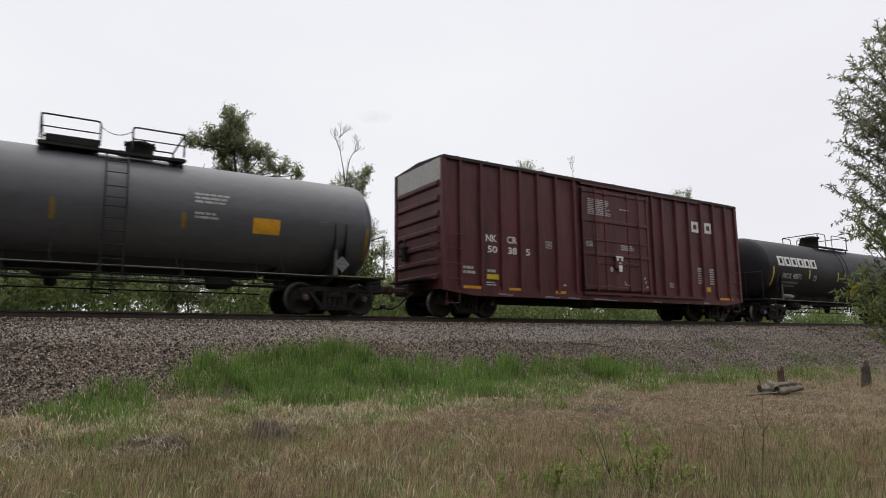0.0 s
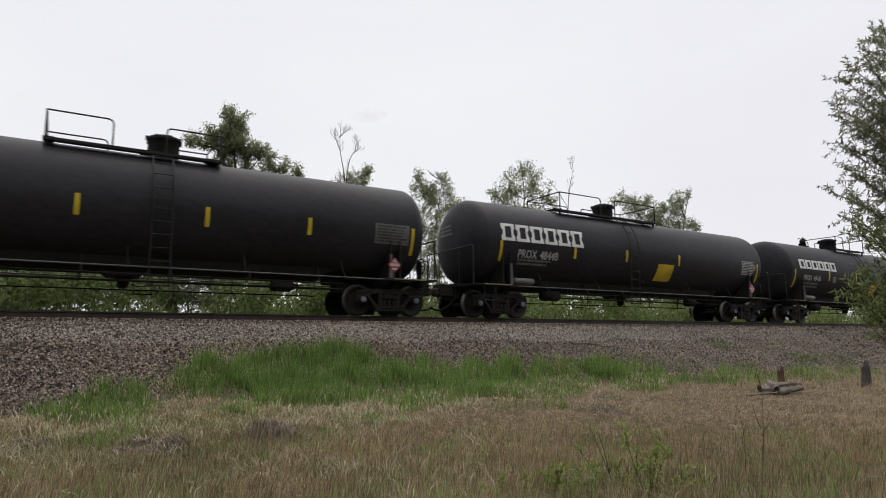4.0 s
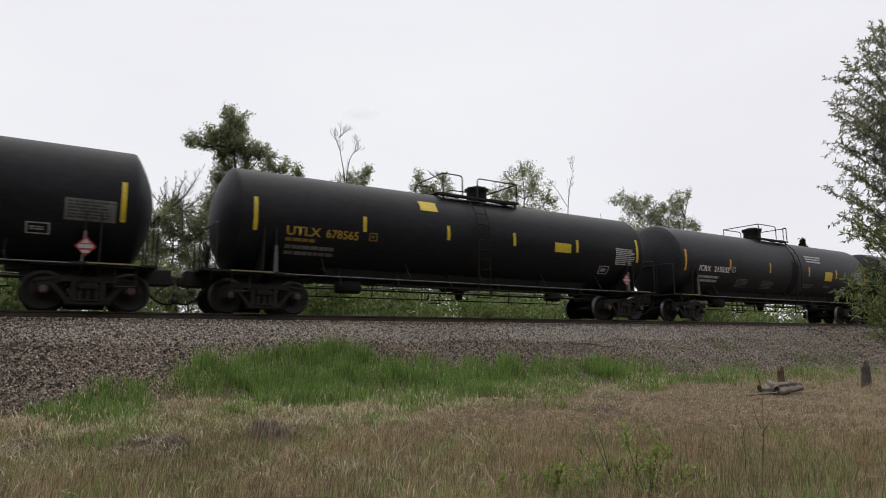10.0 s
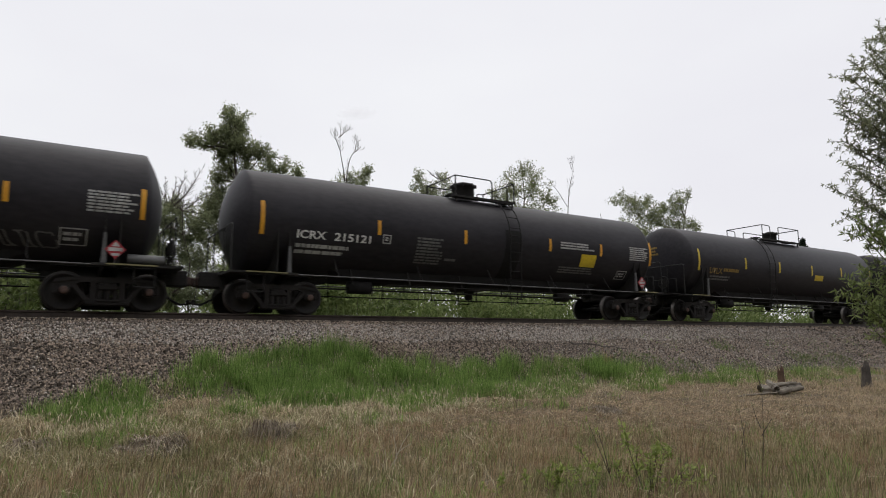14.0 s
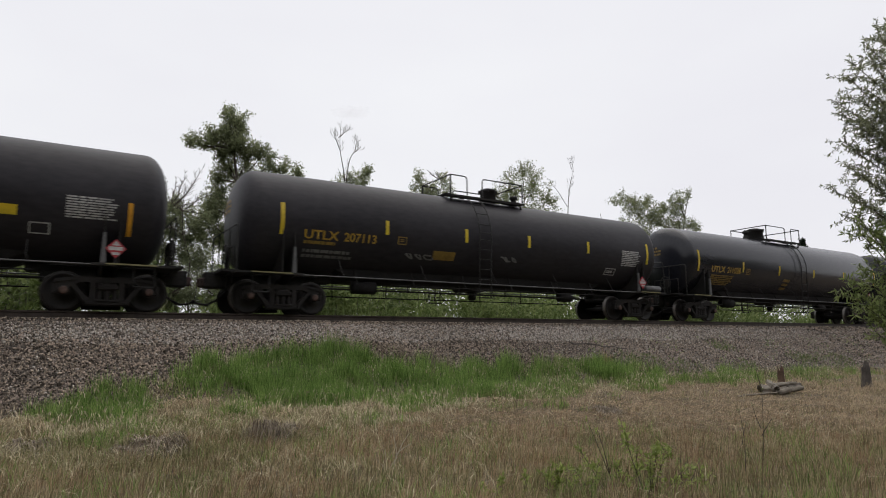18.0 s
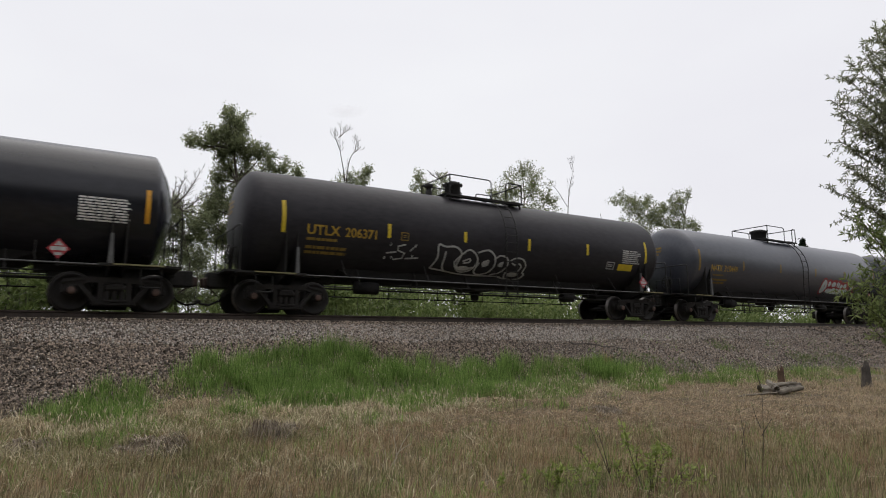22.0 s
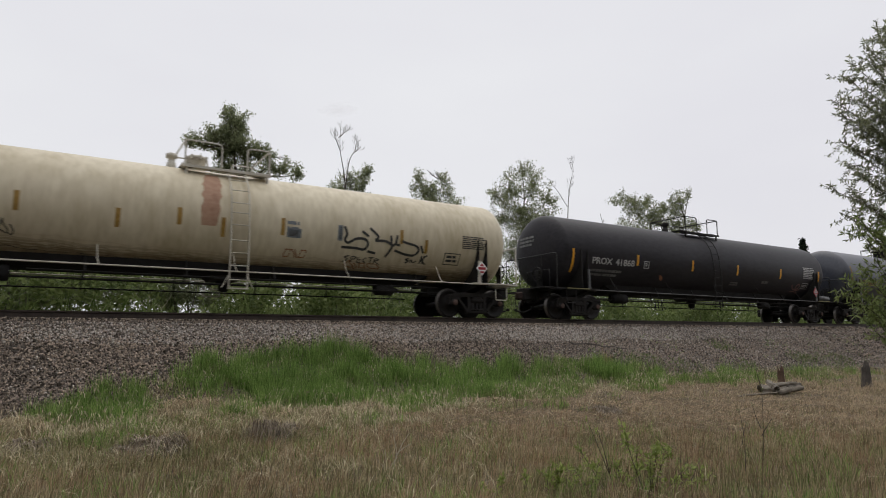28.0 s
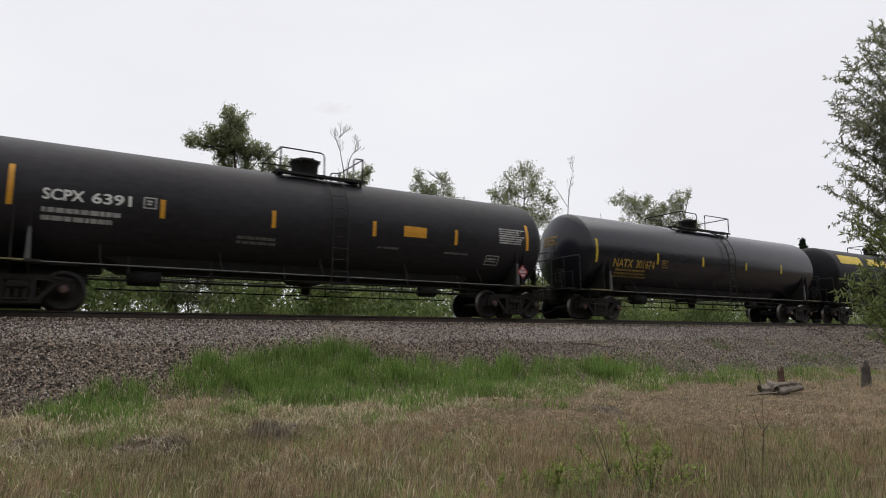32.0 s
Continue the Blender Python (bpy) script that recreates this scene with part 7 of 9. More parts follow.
mark(c, "graffiti", sketch((3.02, -1.08, 4.25, -0.80), (210, 60), [(35, 5, 10, 15, 30, 30, 5, 50), (50, 50, 50, 10, 75, 15, 55, 30), (85, 10, 85, 50, 105, 48), (88, 30, 102, 28), (130, 10, 112, 30, 130, 50), (140, 10, 170, 8), (155, 10, 155, 52), (175, 50, 178, 15, 200, 20, 182, 32, 205, 55)], 0.035), DARK_INK, "thin black sprayed scrawl", 0.010)
mark(c, "graffiti", sketch((5.05, -0.98, 5.85, -0.62), (150, 80), [(25, 35, 5, 45, 25, 55, 5, 70), (35, 65, 40, 45, 55, 65), (60, 65, 75, 50), (105, 10, 100, 70), (140, 5, 108, 40, 140, 72), (120, 10, 118, 70)], 0.05), DARK_INK, "", 0.010)
for x0, y0 in ((4.78, -0.34), (5.66, -0.58)):
    mark(c, "reflector_stripe", [(x0, y0, x0 + 0.11, y0 + 0.42, 0)], BROWN_TAPE)
mark(c, "label_panel", [(2.78, -0.40, 2.93, 0.04, 0)], SLATE)
mark(c, "oil_grime", stain(-8.5, 8.5, -2.5, [-1.20, -1.12, -1.28, -1.40, -1.46, -1.44, -1.50, -1.46, -1.42], 5), GRIME, "black oily grime along the belly", 0.004)
# five tones fading to cream: oily stain with the belly's shade painted in
for i, lift in enumerate((0.0, 0.07, 0.14, 0.22, 0.31)):
    mark(c, "brown_stain", stain(-8.5, 8.5, -1.75, [-1.08 + lift, -1.02 + lift, -1.18 + lift, -1.28 + lift, -1.32 + lift, -1.30 + lift, -1.36 + lift, -1.32 + lift, -1.28 + lift], 6 + i), STAIN_AND_SHADE[i], "brown oily stain with painted belly shade above the grime", 0.0036 - 0.0006 * i)
mark(c, "rust_streak", streak(-0.86, -0.30, -0.36, 1.34), PALE_RUST, "broad rust streak beside the ladder", 0.005)
fleet.append(c)

c = tank_car("long black tank car with white lettering", SPAN[22], DUSTY_BLACK, gear=((-1.81, -1.33, -0.53), (0.18, 0.93), None, -1.68, 'hoop'), ladder_at=-0.27, cylinder=1, head_ink=FAINT, tape=AMBER, radius=1.42, mid=2.52, tapes=[(-8.49, -0.89, 0.01), (-5.05, -0.42, -0.0), (-1.65, -0.46, -0.01), (1.52, -0.48, -0.02), (4.95, -0.46, -0.01), (8.37, -0.71, 0.05)])
mark(c, "lettering", words("PROX", 0.25, -7.51, -0.48, 1.05, 0.02), DULL_WHITE, "stencilled car lettering")
mark(c, "lettering", words("41868", 0.25, -6.29, -0.48, 1.06, 0.02), DULL_WHITE, "stencilled car lettering")
mark(c, "small_print", bars(-7.52, -0.66, 1.75, 0.34, 2, 220), FAINT)
mark(c, "small_print", bars(1.19, -0.79, 0.67, 0.21, 2, 221), FAINT)
mark(c, "small_print", bars(3.55, -0.62, 0.53, 0.21, 1, 222), FAINT)
mark(c, "small_print", bars(6.95, 0.2, 1.03, 0.59, 5, 223), DULL_WHITE)
mark(c, "stencil_box", frame_box(-4.69, -0.51, -4.39, -0.22, 0.03) + bars(-4.61, -0.29, 0.14, 0.15, 2, 22), DULL_WHITE)
mark(c, "stencil_box", frame_box(6.98, -0.91, 7.54, -0.59, 0.03) + bars(7.06, -0.68, 0.4, 0.14, 2, 22), DULL_WHITE)
mark(c, "graffiti", sketch((6.15, -1.22, 7.05, -0.62), (80, 60), [(0, 10, 15, 30, 40, 35, 60, 20, 50, 5, 35, 15, 45, 40, 75, 30), (10, 50, 40, 45, 70, 55)], 0.07), RUST_RED, "dull red sprayed swirl", 0.010)
placard(c, 7.75, 1.5, RED)
mark(c, "graffiti", scrawl(-3.62, -0.99, 0.27, 0.27, 1, 155, 0.1), RUST, "", 0.010)
fleet.append(c)

c = tank_car("dusty grey tank car with faded yellow lettering", SPAN[23], GREY, gear=((-1.02, -1.02, 0.31), (0.92, 1.23), (-0.6, 0.4, 0.48), 1.6, 'hook'), ladder_at=0.53, head_ink=FADED_OCHRE, tape=FADED_OCHRE, radius=1.47, mid=2.58, tapes=[(-7.74, -0.46, 0.48), (-4.58, -0.33, 0.07), (-1.63, -0.27, 0.09), (1.58, -0.27, -0.0), (4.54, -0.23, -0.0), (7.75, -0.42, 0.57)])
mark(c, "lettering", words("300848", 0.3, -6.07, -0.51, 1.04, 0.02), FADED_OCHRE, "stencilled car lettering")
mark(c, "lettering", words("NATX", 0.3, -6.96, -0.51, 0.76, 0.02), FADED_OCHRE, "stencilled car lettering")
mark(c, "small_print", bars(-6.83, -0.77, 1.4, 0.35, 2, 231), FADED_OCHRE)
mark(c, "small_print", bars(6.29, -0.05, 1.0, 0.4, 5, 232), DARK_INK)
placard(c, 6.12, 1.49, RED)
fleet.append(c)

c = tank_car("black tank car with white lettering and amber tape", SPAN[24], DUSTY_BLACK, gear=((-2.04, -1.15, 0.15), (0.42, 1.38), (-0.13, 0.4, 0.5), None, 'hook'), ladder_at=0.41, head_ink=DULL_WHITE, tape=AMBER, brake=1, tapes=[(-7.28, -0.36, 0.58), (-4.2, -0.37, 0.09), (-1.46, -0.36, 0.11), (1.52, -0.33, 0.12), (4.39, -0.37, 0.11), (7.3, -0.35, 0.55)])
mark(c, "lettering", words("SCPX", 0.26, -6.68, -0.17, 0.82, 0.02), WHITE, "stencilled car lettering")
mark(c, "lettering", words("6391", 0.26, -5.72, -0.17, 0.83, 0.02), WHITE, "stencilled car lettering")
mark(c, "small_print", bars(-6.68, -0.32, 1.63, 0.37, 2, 240), DULL_WHITE)
mark(c, "small_print", bars(-2.37, -0.62, 1.08, 0.27, 2, 241), FAINT)
mark(c, "small_print", bars(1.67, -0.6, 0.81, 0.1, 1, 242), FAINT)
mark(c, "small_print", bars(4.0, -0.6, 0.92, 0.11, 1, 243), FAINT)
mark(c, "small_print", bars(6.1, 0.34, 1.09, 0.54, 5, 244), DULL_WHITE)
mark(c, "sign_panel", [(2.5, -0.25, 3.29, 0.07, 0)], AMBER)
mark(c, "stencil_box", frame_box(-4.63, -0.17, -4.34, 0.11, 0.03) + bars(-4.55, 0.04, 0.13, 0.14, 2, 24), DULL_WHITE)
mark(c, "stencil_box", frame_box(5.63, -0.96, 6.17, -0.61, 0.03) + bars(5.71, -0.7, 0.38, 0.17, 2, 24), DULL_WHITE)
placard(c, 7.05, 1.53, RED)
fleet.append(c)

c = tank_car("glossy black tank car with amber lettering", SPAN[25], BLACK_GLOSSY, gear=((-3.11, -1.68, -0.54), (0.02, 1.77), (0.1, 0.34, 0.45), None, 'hoop'), ladder_at=0.76, head_ink=FADED_OCHRE, dished=True, tapes=[(-7.41, -0.53, 0.37), (-4.0, -0.41, 0.04), (-1.1, -0.35, 0.07), (2.0, -0.33, 0.0), (4.83, -0.33, 0.08)])
mark(c, "lettering", words("NATX", 0.33, -6.48, -0.64, 1.07, 0.02), OCHRE, "stencilled car lettering")
mark(c, "lettering", words("301674", 0.33, -5.24, -0.64, 1.08, 0.02), OCHRE, "stencilled car lettering")
mark(c, "small_print", bars(-6.31, -0.69, 1.92, 0.42, 3, 250), FADED_OCHRE)
mark(c, "stencil_box", frame_box(-3.73, -0.54, -3.38, -0.24, 0.03) + bars(-3.65, -0.31, 0.19, 0.16, 2, 25), FADED_OCHRE)
fleet.append(c)

c = tank_car("black tank car with yellow daubs on its crown", SPAN[26], BLACK, gear=((-1.8, -1.2, 0.5), (0.9, 1.6), (-0.5, 0.34, 0.46), None, 'hoop'), ladder_at=0.9, tapes=[])
mark(c, "paint_daub", [(-7.2, 0.55, -4.8, 1.15, 0.2), (-4.2, 0.6, -1.9, 1.1, 0.3)], YELLOW, "yellow paint daubed on the crown")
fleet.append(c)


# ---- trees and shrubs ----
BARK = mat("grey_brown_bark", (0.045, 0.036, 0.028), (0.13, 0.11, 0.09), 0.9, 0, 30, 3, 0.5, (1, 1, 0.3))
DEAD_BARK = mat("bare_weathered_twigs", (0.05, 0.042, 0.035), (0.13, 0.11, 0.09), 0.9, 0, 30, 3, 0.3)
LEAF = leafy("poplar_leaves", (0.145, 0.166, 0.090), (0.31, 0.338, 0.185), glow=0.65)
PALE_LEAF = leafy("young_birch_leaves", (0.165, 0.188, 0.105), (0.345, 0.375, 0.215), glow=0.6)
WILLOW_LEAF = leafy("willow_leaves", (0.145, 0.163, 0.095), (0.33, 0.352, 0.215), glow=0.55)
SHOOT_LEAF = leafy("young_willow_leaves", (0.125, 0.165, 0.055), (0.27, 0.325, 0.125), glow=0.5)
FRESH_LEAF = leafy("fresh_shoot_leaves", (0.20, 0.255, 0.065), (0.42, 0.49, 0.165), glow=0.5)
SHRUB_LEAF = leafy("trackside_shrub_leaves", (0.115, 0.158, 0.050), (0.260, 0.312, 0.122), glow=0.55)
SPRUCE = leafy("spruce_needles", (0.008, 0.016, 0.008), (0.025, 0.04, 0.02))


def leaf_mesh(name, centres, long, wide, material, droop=0.0, count_each=1, spread=0.0):
    """Leaves as folded diamonds round the given points, turned at random."""
    c = np.repeat(np.asarray(centres, float), count_each, 0)
    n = len(c)
    if spread:
        c = c + rng.normal(size=(n, 3)) * spread
    d = rng.normal(size=(n, 3))
    d[:, 2] = d[:, 2] * 0.7 - droop
    d /= np.linalg.norm(d, axis=1, keepdims=True)
    u = np.cross(d, rng.normal(size=(n, 3)))
    u /= np.linalg.norm(u, axis=1, keepdims=True)
    nrm = np.cross(d, u)
    size = (0.65 + 0.7 * rng.random((n, 1)))
    a, w = d * long * size, u * wide * size / 2
    fold = nrm * wide * 0.12 * size
    v = np.stack([c, c + a * 0.45 + w + fold, c + a, c + a * 0.45 - w + fold], 1)
    i = (np.arange(n) * 4)[:, None, None]
    return bulk(name, v.reshape(-1, 3), (i + np.array([(0, 1, 2), (0, 2, 3)])[None]).reshape(-1, 3), material)


def crooked(a, b, n, jitter):
    a, b = Vector(a), Vector(b)
    l = (b - a).length
    return [a.lerp(b, i / n) + Vector((random.uniform(-1, 1), random.uniform(-1, 1), random.uniform(-0.5, 0.5))) * (jitter * l if 0 < i < n else 0) for i in range(n + 1)]


def tree(name, label, base, lobes, leaf, long, wide, density, trunk, category="tree", droop=0.1, bark=None, spindly=(), trunk_top=None, twigs=5, each=7):
    """A tree: tapered trunk, a limb to every lobe of its crown, twigs, and leaves in clusters at the twigs' ends.
    lobes: (x, y, z, radius); spindly: tips of bare branches."""
    bark = bark or BARK
    root = new(name)
    root.location = base
    tagged(root, label, category)
    o = Vector(base)
    pts = [Vector(q[:3]) - o for q in lobes]
    top = Vector(trunk_top) - o if trunk_top else max(pts, key=lambda q: q.z)
    spine = crooked((0, 0, -0.1), top, 7, 0.025)
    part("trunk", Mesh().tube(spine, trunk, 8, trunk * 0.16), bark, root)
    clusters, airy = [], leaf is LEAF
    for q, (_, _, _, r) in zip(pts, lobes):
        limb = Mesh()
        at = min(spine, key=lambda p: (p - q).length + max(0, p.z - q.z + r * 0.6) * 3)
        if (at - q).length > 0.05:
            limb.tube(crooked(at, q, 4, 0.06), min(max(trunk * 0.28, 0.012), trunk * 0.6), 5, min(max(trunk * 0.1, 0.006), trunk * 0.3))
        holes = [Vector((random.gauss(0, 1), random.gauss(0, 1), random.gauss(0, 1))).normalized() for _ in range(3)]
        for i in range(max(4, int(density * r * r / 6))):
            v = (Vector((random.gauss(0, 1), random.gauss(0, 1), random.gauss(0.4, 0.9))).normalized() + (q - spine[4]).normalized() * 0.12) * r * random.uniform(0.5, 1.25)
            if i < twigs:
                limb.tube(crooked(q, q + v, 3, 0.08), min(max(trunk * 0.09, 0.006), trunk * 0.35), 4, min(0.003, trunk * 0.2))
            if airy:        # evenly filled, loose foliage
                for j in range(13):
                    d = Vector((random.gauss(0, 1), random.gauss(0, 1), random.gauss(0, 1))).normalized()
                    if max(d.dot(h) for h in holes) < 0.62:
                        clusters.append(q + d * r * (0.98 + 0.30 * math.sin(7 * d.x + q.x * 3) * math.sin(6 * d.z + q.z * 4)) * random.random() ** 0.5)
                continue
            reach = random.uniform(0.85, 1.25)
            clusters += [q + v * (reach * (0.25 + 0.15 * j)) + Vector((random.gauss(0, 1), random.gauss(0, 1), random.gauss(0, 1))) * r * 0.07 for j in range(6)]
        if category == "tree":
            for _ in range(6 if r < 0.5 else 12):
                out = (Vector((random.gauss(0, 1), random.gauss(0, 1), random.gauss(0.7, 0.8))).normalized() + (q - spine[4]).normalized() * 0.5).normalized()
                a0, a1 = q + out * r * 0.9, q + out * (r * 1.1 + random.uniform(0.06, 0.34)) + Vector((0, 0, random.uniform(0, 0.1)))
                limb.tube(crooked(q, a1, 4, 0.05), min(0.008, trunk * 0.35), 4, 0.003)
                clusters += [a0.lerp(a1, k / 5) for k in range(6)]
        part("limb", limb, bark, root)
    for tip in spindly:
        limb = Mesh()
        q = Vector(tip) - o
        at = min(spine, key=lambda p: (p - q).length + max(0, p.z - q.z) * 3)
        bend = at.lerp(q, 0.5) + Vector((q.x - at.x, q.y - at.y, 0)) * random.uniform(0.1, 0.4)
        way = [at * (1 - t) ** 2 + bend * 2 * t * (1 - t) + q * t * t + Vector((random.uniform(-1, 1), 0, random.uniform(-1, 1))) * 0.02 * (q - at).length for t in [k / 7 for k in range(8)]]
        limb.tube(way, min(max(trunk * 0.30, 0.020), trunk * 0.6), 5, min(0.006, trunk * 0.3))
        for j, p in enumerate(way[1:]):
            for _ in range(3 if category == "tree" else 0):
                reach = (q - at).length * random.uniform(0.10, 0.26) * (1.1 - j / 8)
                go = ((q - at).normalized() * 0.8 + Vector((random.uniform(-1, 1), random.uniform(-0.8, 0.8), random.uniform(-0.1, 0.9)))).normalized() * reach
                fork = crooked(p, p + go, 4, 0.09)
                limb.tube(fork, min(0.011, trunk * 0.35), 4, 0.004)
                for r in fork[2:]:
                    limb.tube(crooked(r, r + (go.normalized() + Vector((random.uniform(-1, 1), random.uniform(-0.8, 0.8), random.uniform(-0.3, 0.9)))) * reach * 0.28, 2, 0.08), 0.006, 3, 0.003)
        part("bare_branch", limb, bark, root)
    if clusters and leaf:
        part("crown", leaf_mesh("crown", [tuple(c) for c in clusters], long * (0.86 if airy else 0.78), wide * (0.86 if airy else 0.78), leaf, droop, int(each * (0.75 if airy else 1.15)), long * (0.95 if airy else 0.75)), leaf, root)
    return root


STRAW_STALK = mat("pale_dry_stalk", (0.45, 0.40, 0.31), (0.70, 0.64, 0.52), 0.8, 0, 20, 3, 0)


def spruce(x, y, top, width):
    """A spruce: trunk and whorls of drooping needle boughs."""
    root = new("spruce_tree")
    root.location = (x, y, -1.3)
    tagged(root, "dark spruce far behind the track", "tree")
    h = top + 1.3
    part("trunk", Mesh().tube([(0, 0, 0), (0, 0, h)], 0.2, 7, 0.03), BARK, root)
    c = []
    for i in range(2600):
        t = random.random() ** 0.8
        r, a = (1 - t) * width * random.uniform(0.3, 1.0) * (0.75 + 0.25 * math.sin(t * 70)) + 0.05, random.uniform(0, 6.283)
        c.append((r * math.cos(a), r * math.sin(a), 1.5 + t * (h - 1.5) - r * 0.25))
    part("crown", leaf_mesh("crown", c, 0.45, 0.16, SPRUCE, 0.4, 2, 0.1), SPRUCE, root)


def thicket(name, label, spots, leaf, long, wide, each, material_bark=None):
    """Dense shrubs as one mass of leaf clusters; spots: (x, y, z, radius)."""
    c = []
    for x, y, z, r in spots:
        v = rng.normal(size=(each, 3))
        v /= np.linalg.norm(v, axis=1, keepdims=True)
        c.append(np.array([x, y, z]) + v * r * (0.35 + 0.75 * rng.random((each, 1))) * np.array([1, 1, 0.9]))
    ob = new(name, leaf_mesh(name, np.concatenate(c), long, wide, leaf, 0.1, 3, long * 0.9))
    return tagged(ob, label, "shrubs", kind="stuff")


tree("poplar_tree", "leafy green poplar behind the track", (7.69, 28.0, -1.33), [(6.01, 27.68, 9.41, 0.23), (6.28, 27.52, 9.12, 0.31), (6.72, 27.88, 9.15, 0.29), (6.17, 27.59, 8.69, 0.36), (5.49, 27.48, 8.2, 0.3), (4.92, 27.88, 7.93, 0.25), (4.69, 28.5, 8.02, 0.15), (5.48, 28.36, 8.16, 0.35), (6.27, 28.32, 8.5, 0.62), (6.57, 27.67, 7.94, 0.72), (6.07, 28.04, 7.69, 0.46), (7.06, 27.73, 7.45, 0.62), (7.58, 27.61, 7.71, 0.32), (7.98, 27.53, 7.32, 0.4), (8.61, 27.66, 7.18, 0.37), (9.55, 28.51, 7.32, 0.32), (6.23, 28.39, 7.07, 0.46), (5.95, 28.37, 6.54, 0.38), (6.07, 28.36, 5.85, 0.43), (5.56, 27.63, 5.11, 0.45), (5.53, 27.77, 4.48, 0.5), (5.94, 28.15, 3.92, 0.65), (6.29, 28.28, 5.08, 0.76), (7.28, 28.43, 6.41, 0.88), (8.12, 28.46, 5.31, 0.94), (6.73, 27.5, 4.6, 0.92), (7.69, 28.13, 3.49, 1.03), (8.41, 28.21, 2.11, 0.93), (7.07, 28.01, 2.41, 1.01), (6.27, 27.61, 1.83, 0.75)], LEAF, 0.088, 0.070, 600, 0.16, each=11, spindly=[(8.09, 28.0, 8.28), (8.7, 28.0, 7.8)])
tree("birch_shrub", "pale young birch with bare upper branches behind the track", (4.36, 27.0, -1.33), [(3.76, 26.97, 4.64, 0.42), (3.41, 26.51, 4.06, 0.46), (4.25, 27.52, 4.41, 0.51), (3.11, 27.44, 4.0, 0.41), (3.82, 27.06, 3.65, 0.6), (4.73, 26.76, 4.04, 0.57), (3.16, 27.49, 3.31, 0.64), (4.54, 27.09, 3.36, 0.65), (5.23, 27.46, 3.59, 0.52), (3.7, 27.42, 2.87, 0.69), (4.41, 27.01, 2.51, 0.7), (2.83, 26.9, 2.4, 0.63), (2.49, 27.12, 2.41, 0.49), (3.37, 26.92, 1.98, 0.72), (4.07, 26.59, 1.65, 0.78), (4.92, 26.77, 2.4, 0.66), (5.41, 27.38, 1.77, 0.66), (2.74, 26.45, 1.36, 0.71), (4.61, 26.46, 0.98, 0.74), (3.77, 27.15, 1.0, 0.68), (5.48, 26.74, 0.79, 0.52), (2.32, 27.04, 1.72, 0.49)], PALE_LEAF, 0.095, 0.065, 430, 0.07, each=9, spindly=[(3.52, 27.0, 5.9), (4.17, 27.0, 5.89), (4.95, 27.0, 6.59), (3.95, 27.0, 5.96), (4.69, 27.0, 5.89), (5.32, 27.0, 5.48), (3.39, 27.0, 5.48), (2.91, 27.0, 5.54), (4.29, 27.0, 6.25)])
tree("dead_tree", "bare dead tree with thin branches behind the track", (2.61, 28.0, -1.33), [], None, 0.1, 0.07, 1, 0.06, spindly=[(1.82, 28.0, 5.62), (2.58, 28.0, 5.23), (2.09, 28.0, 4.7), (1.64, 28.0, 5.24)], trunk_top=(2.13, 28.0, 6.62), bark=DEAD_BARK)
tree("birch_shrub", "thin pale birch beside the track", (0.46, 26.0, -1.33), [(0.37, 25.97, 3.71, 0.33), (0.18, 25.81, 3.04, 0.45), (0.58, 26.6, 2.66, 0.49), (0.07, 25.63, 2.2, 0.53), (0.46, 25.9, 1.63, 0.61), (-0.04, 25.64, 1.29, 0.6), (0.89, 26.16, 1.89, 0.54), (1.19, 25.73, 1.24, 0.58), (1.41, 25.83, 2.09, 0.46), (1.66, 26.3, 1.52, 0.5), (1.94, 25.78, 0.86, 0.51), (0.78, 26.07, 0.94, 0.57), (-0.26, 26.49, 0.84, 0.52), (1.21, 25.52, 2.67, 0.38), (1.73, 25.47, 2.39, 0.38), (0.77, 25.67, 3.49, 0.42), (-0.03, 26.32, 3.73, 0.29), (1.02, 26.14, 4.13, 0.29), (1.4, 25.68, 3.45, 0.34), (-0.3, 25.8, 2.6, 0.4), (-0.67, 25.61, 1.95, 0.4), (0.54, 25.95, 4.25, 0.25), (1.78, 25.45, 3.02, 0.34)], PALE_LEAF, 0.095, 0.065, 420, 0.05, each=9, spindly=[(0.67, 26.0, 5.14), (0.34, 26.0, 4.67), (1.17, 26.0, 4.44), (1.32, 26.0, 5.11), (-0.18, 26.0, 4.5), (0.83, 26.0, 5.48)])
tree("birch_shrub", "thin pale birch with arching bare branches", (-1.28, 26.0, -1.33), [(-1.79, 26.24, 3.5, 0.43), (-1.98, 26.48, 2.76, 0.66), (-1.35, 26.55, 2.31, 0.55), (-1.37, 26.28, 1.28, 0.66), (-2.11, 26.55, 1.37, 0.77), (-0.79, 25.42, 1.53, 0.55), (-0.83, 25.75, 0.87, 0.55), (-0.46, 26.56, 1.24, 0.44), (-1.29, 26.33, 3.4, 0.36), (-0.82, 25.89, 2.77, 0.44), (-1.57, 26.53, 2.6, 0.55), (-0.69, 26.14, 2.11, 0.48), (-1.09, 26.38, 1.8, 0.55), (-1.71, 25.75, 1.9, 0.54), (-1.13, 25.63, 0.57, 0.51)], PALE_LEAF, 0.095, 0.065, 270, 0.06, each=9, spindly=[(-1.35, 26.0, 4.26), (-1.0, 26.0, 3.99), (-0.65, 26.0, 3.0)])
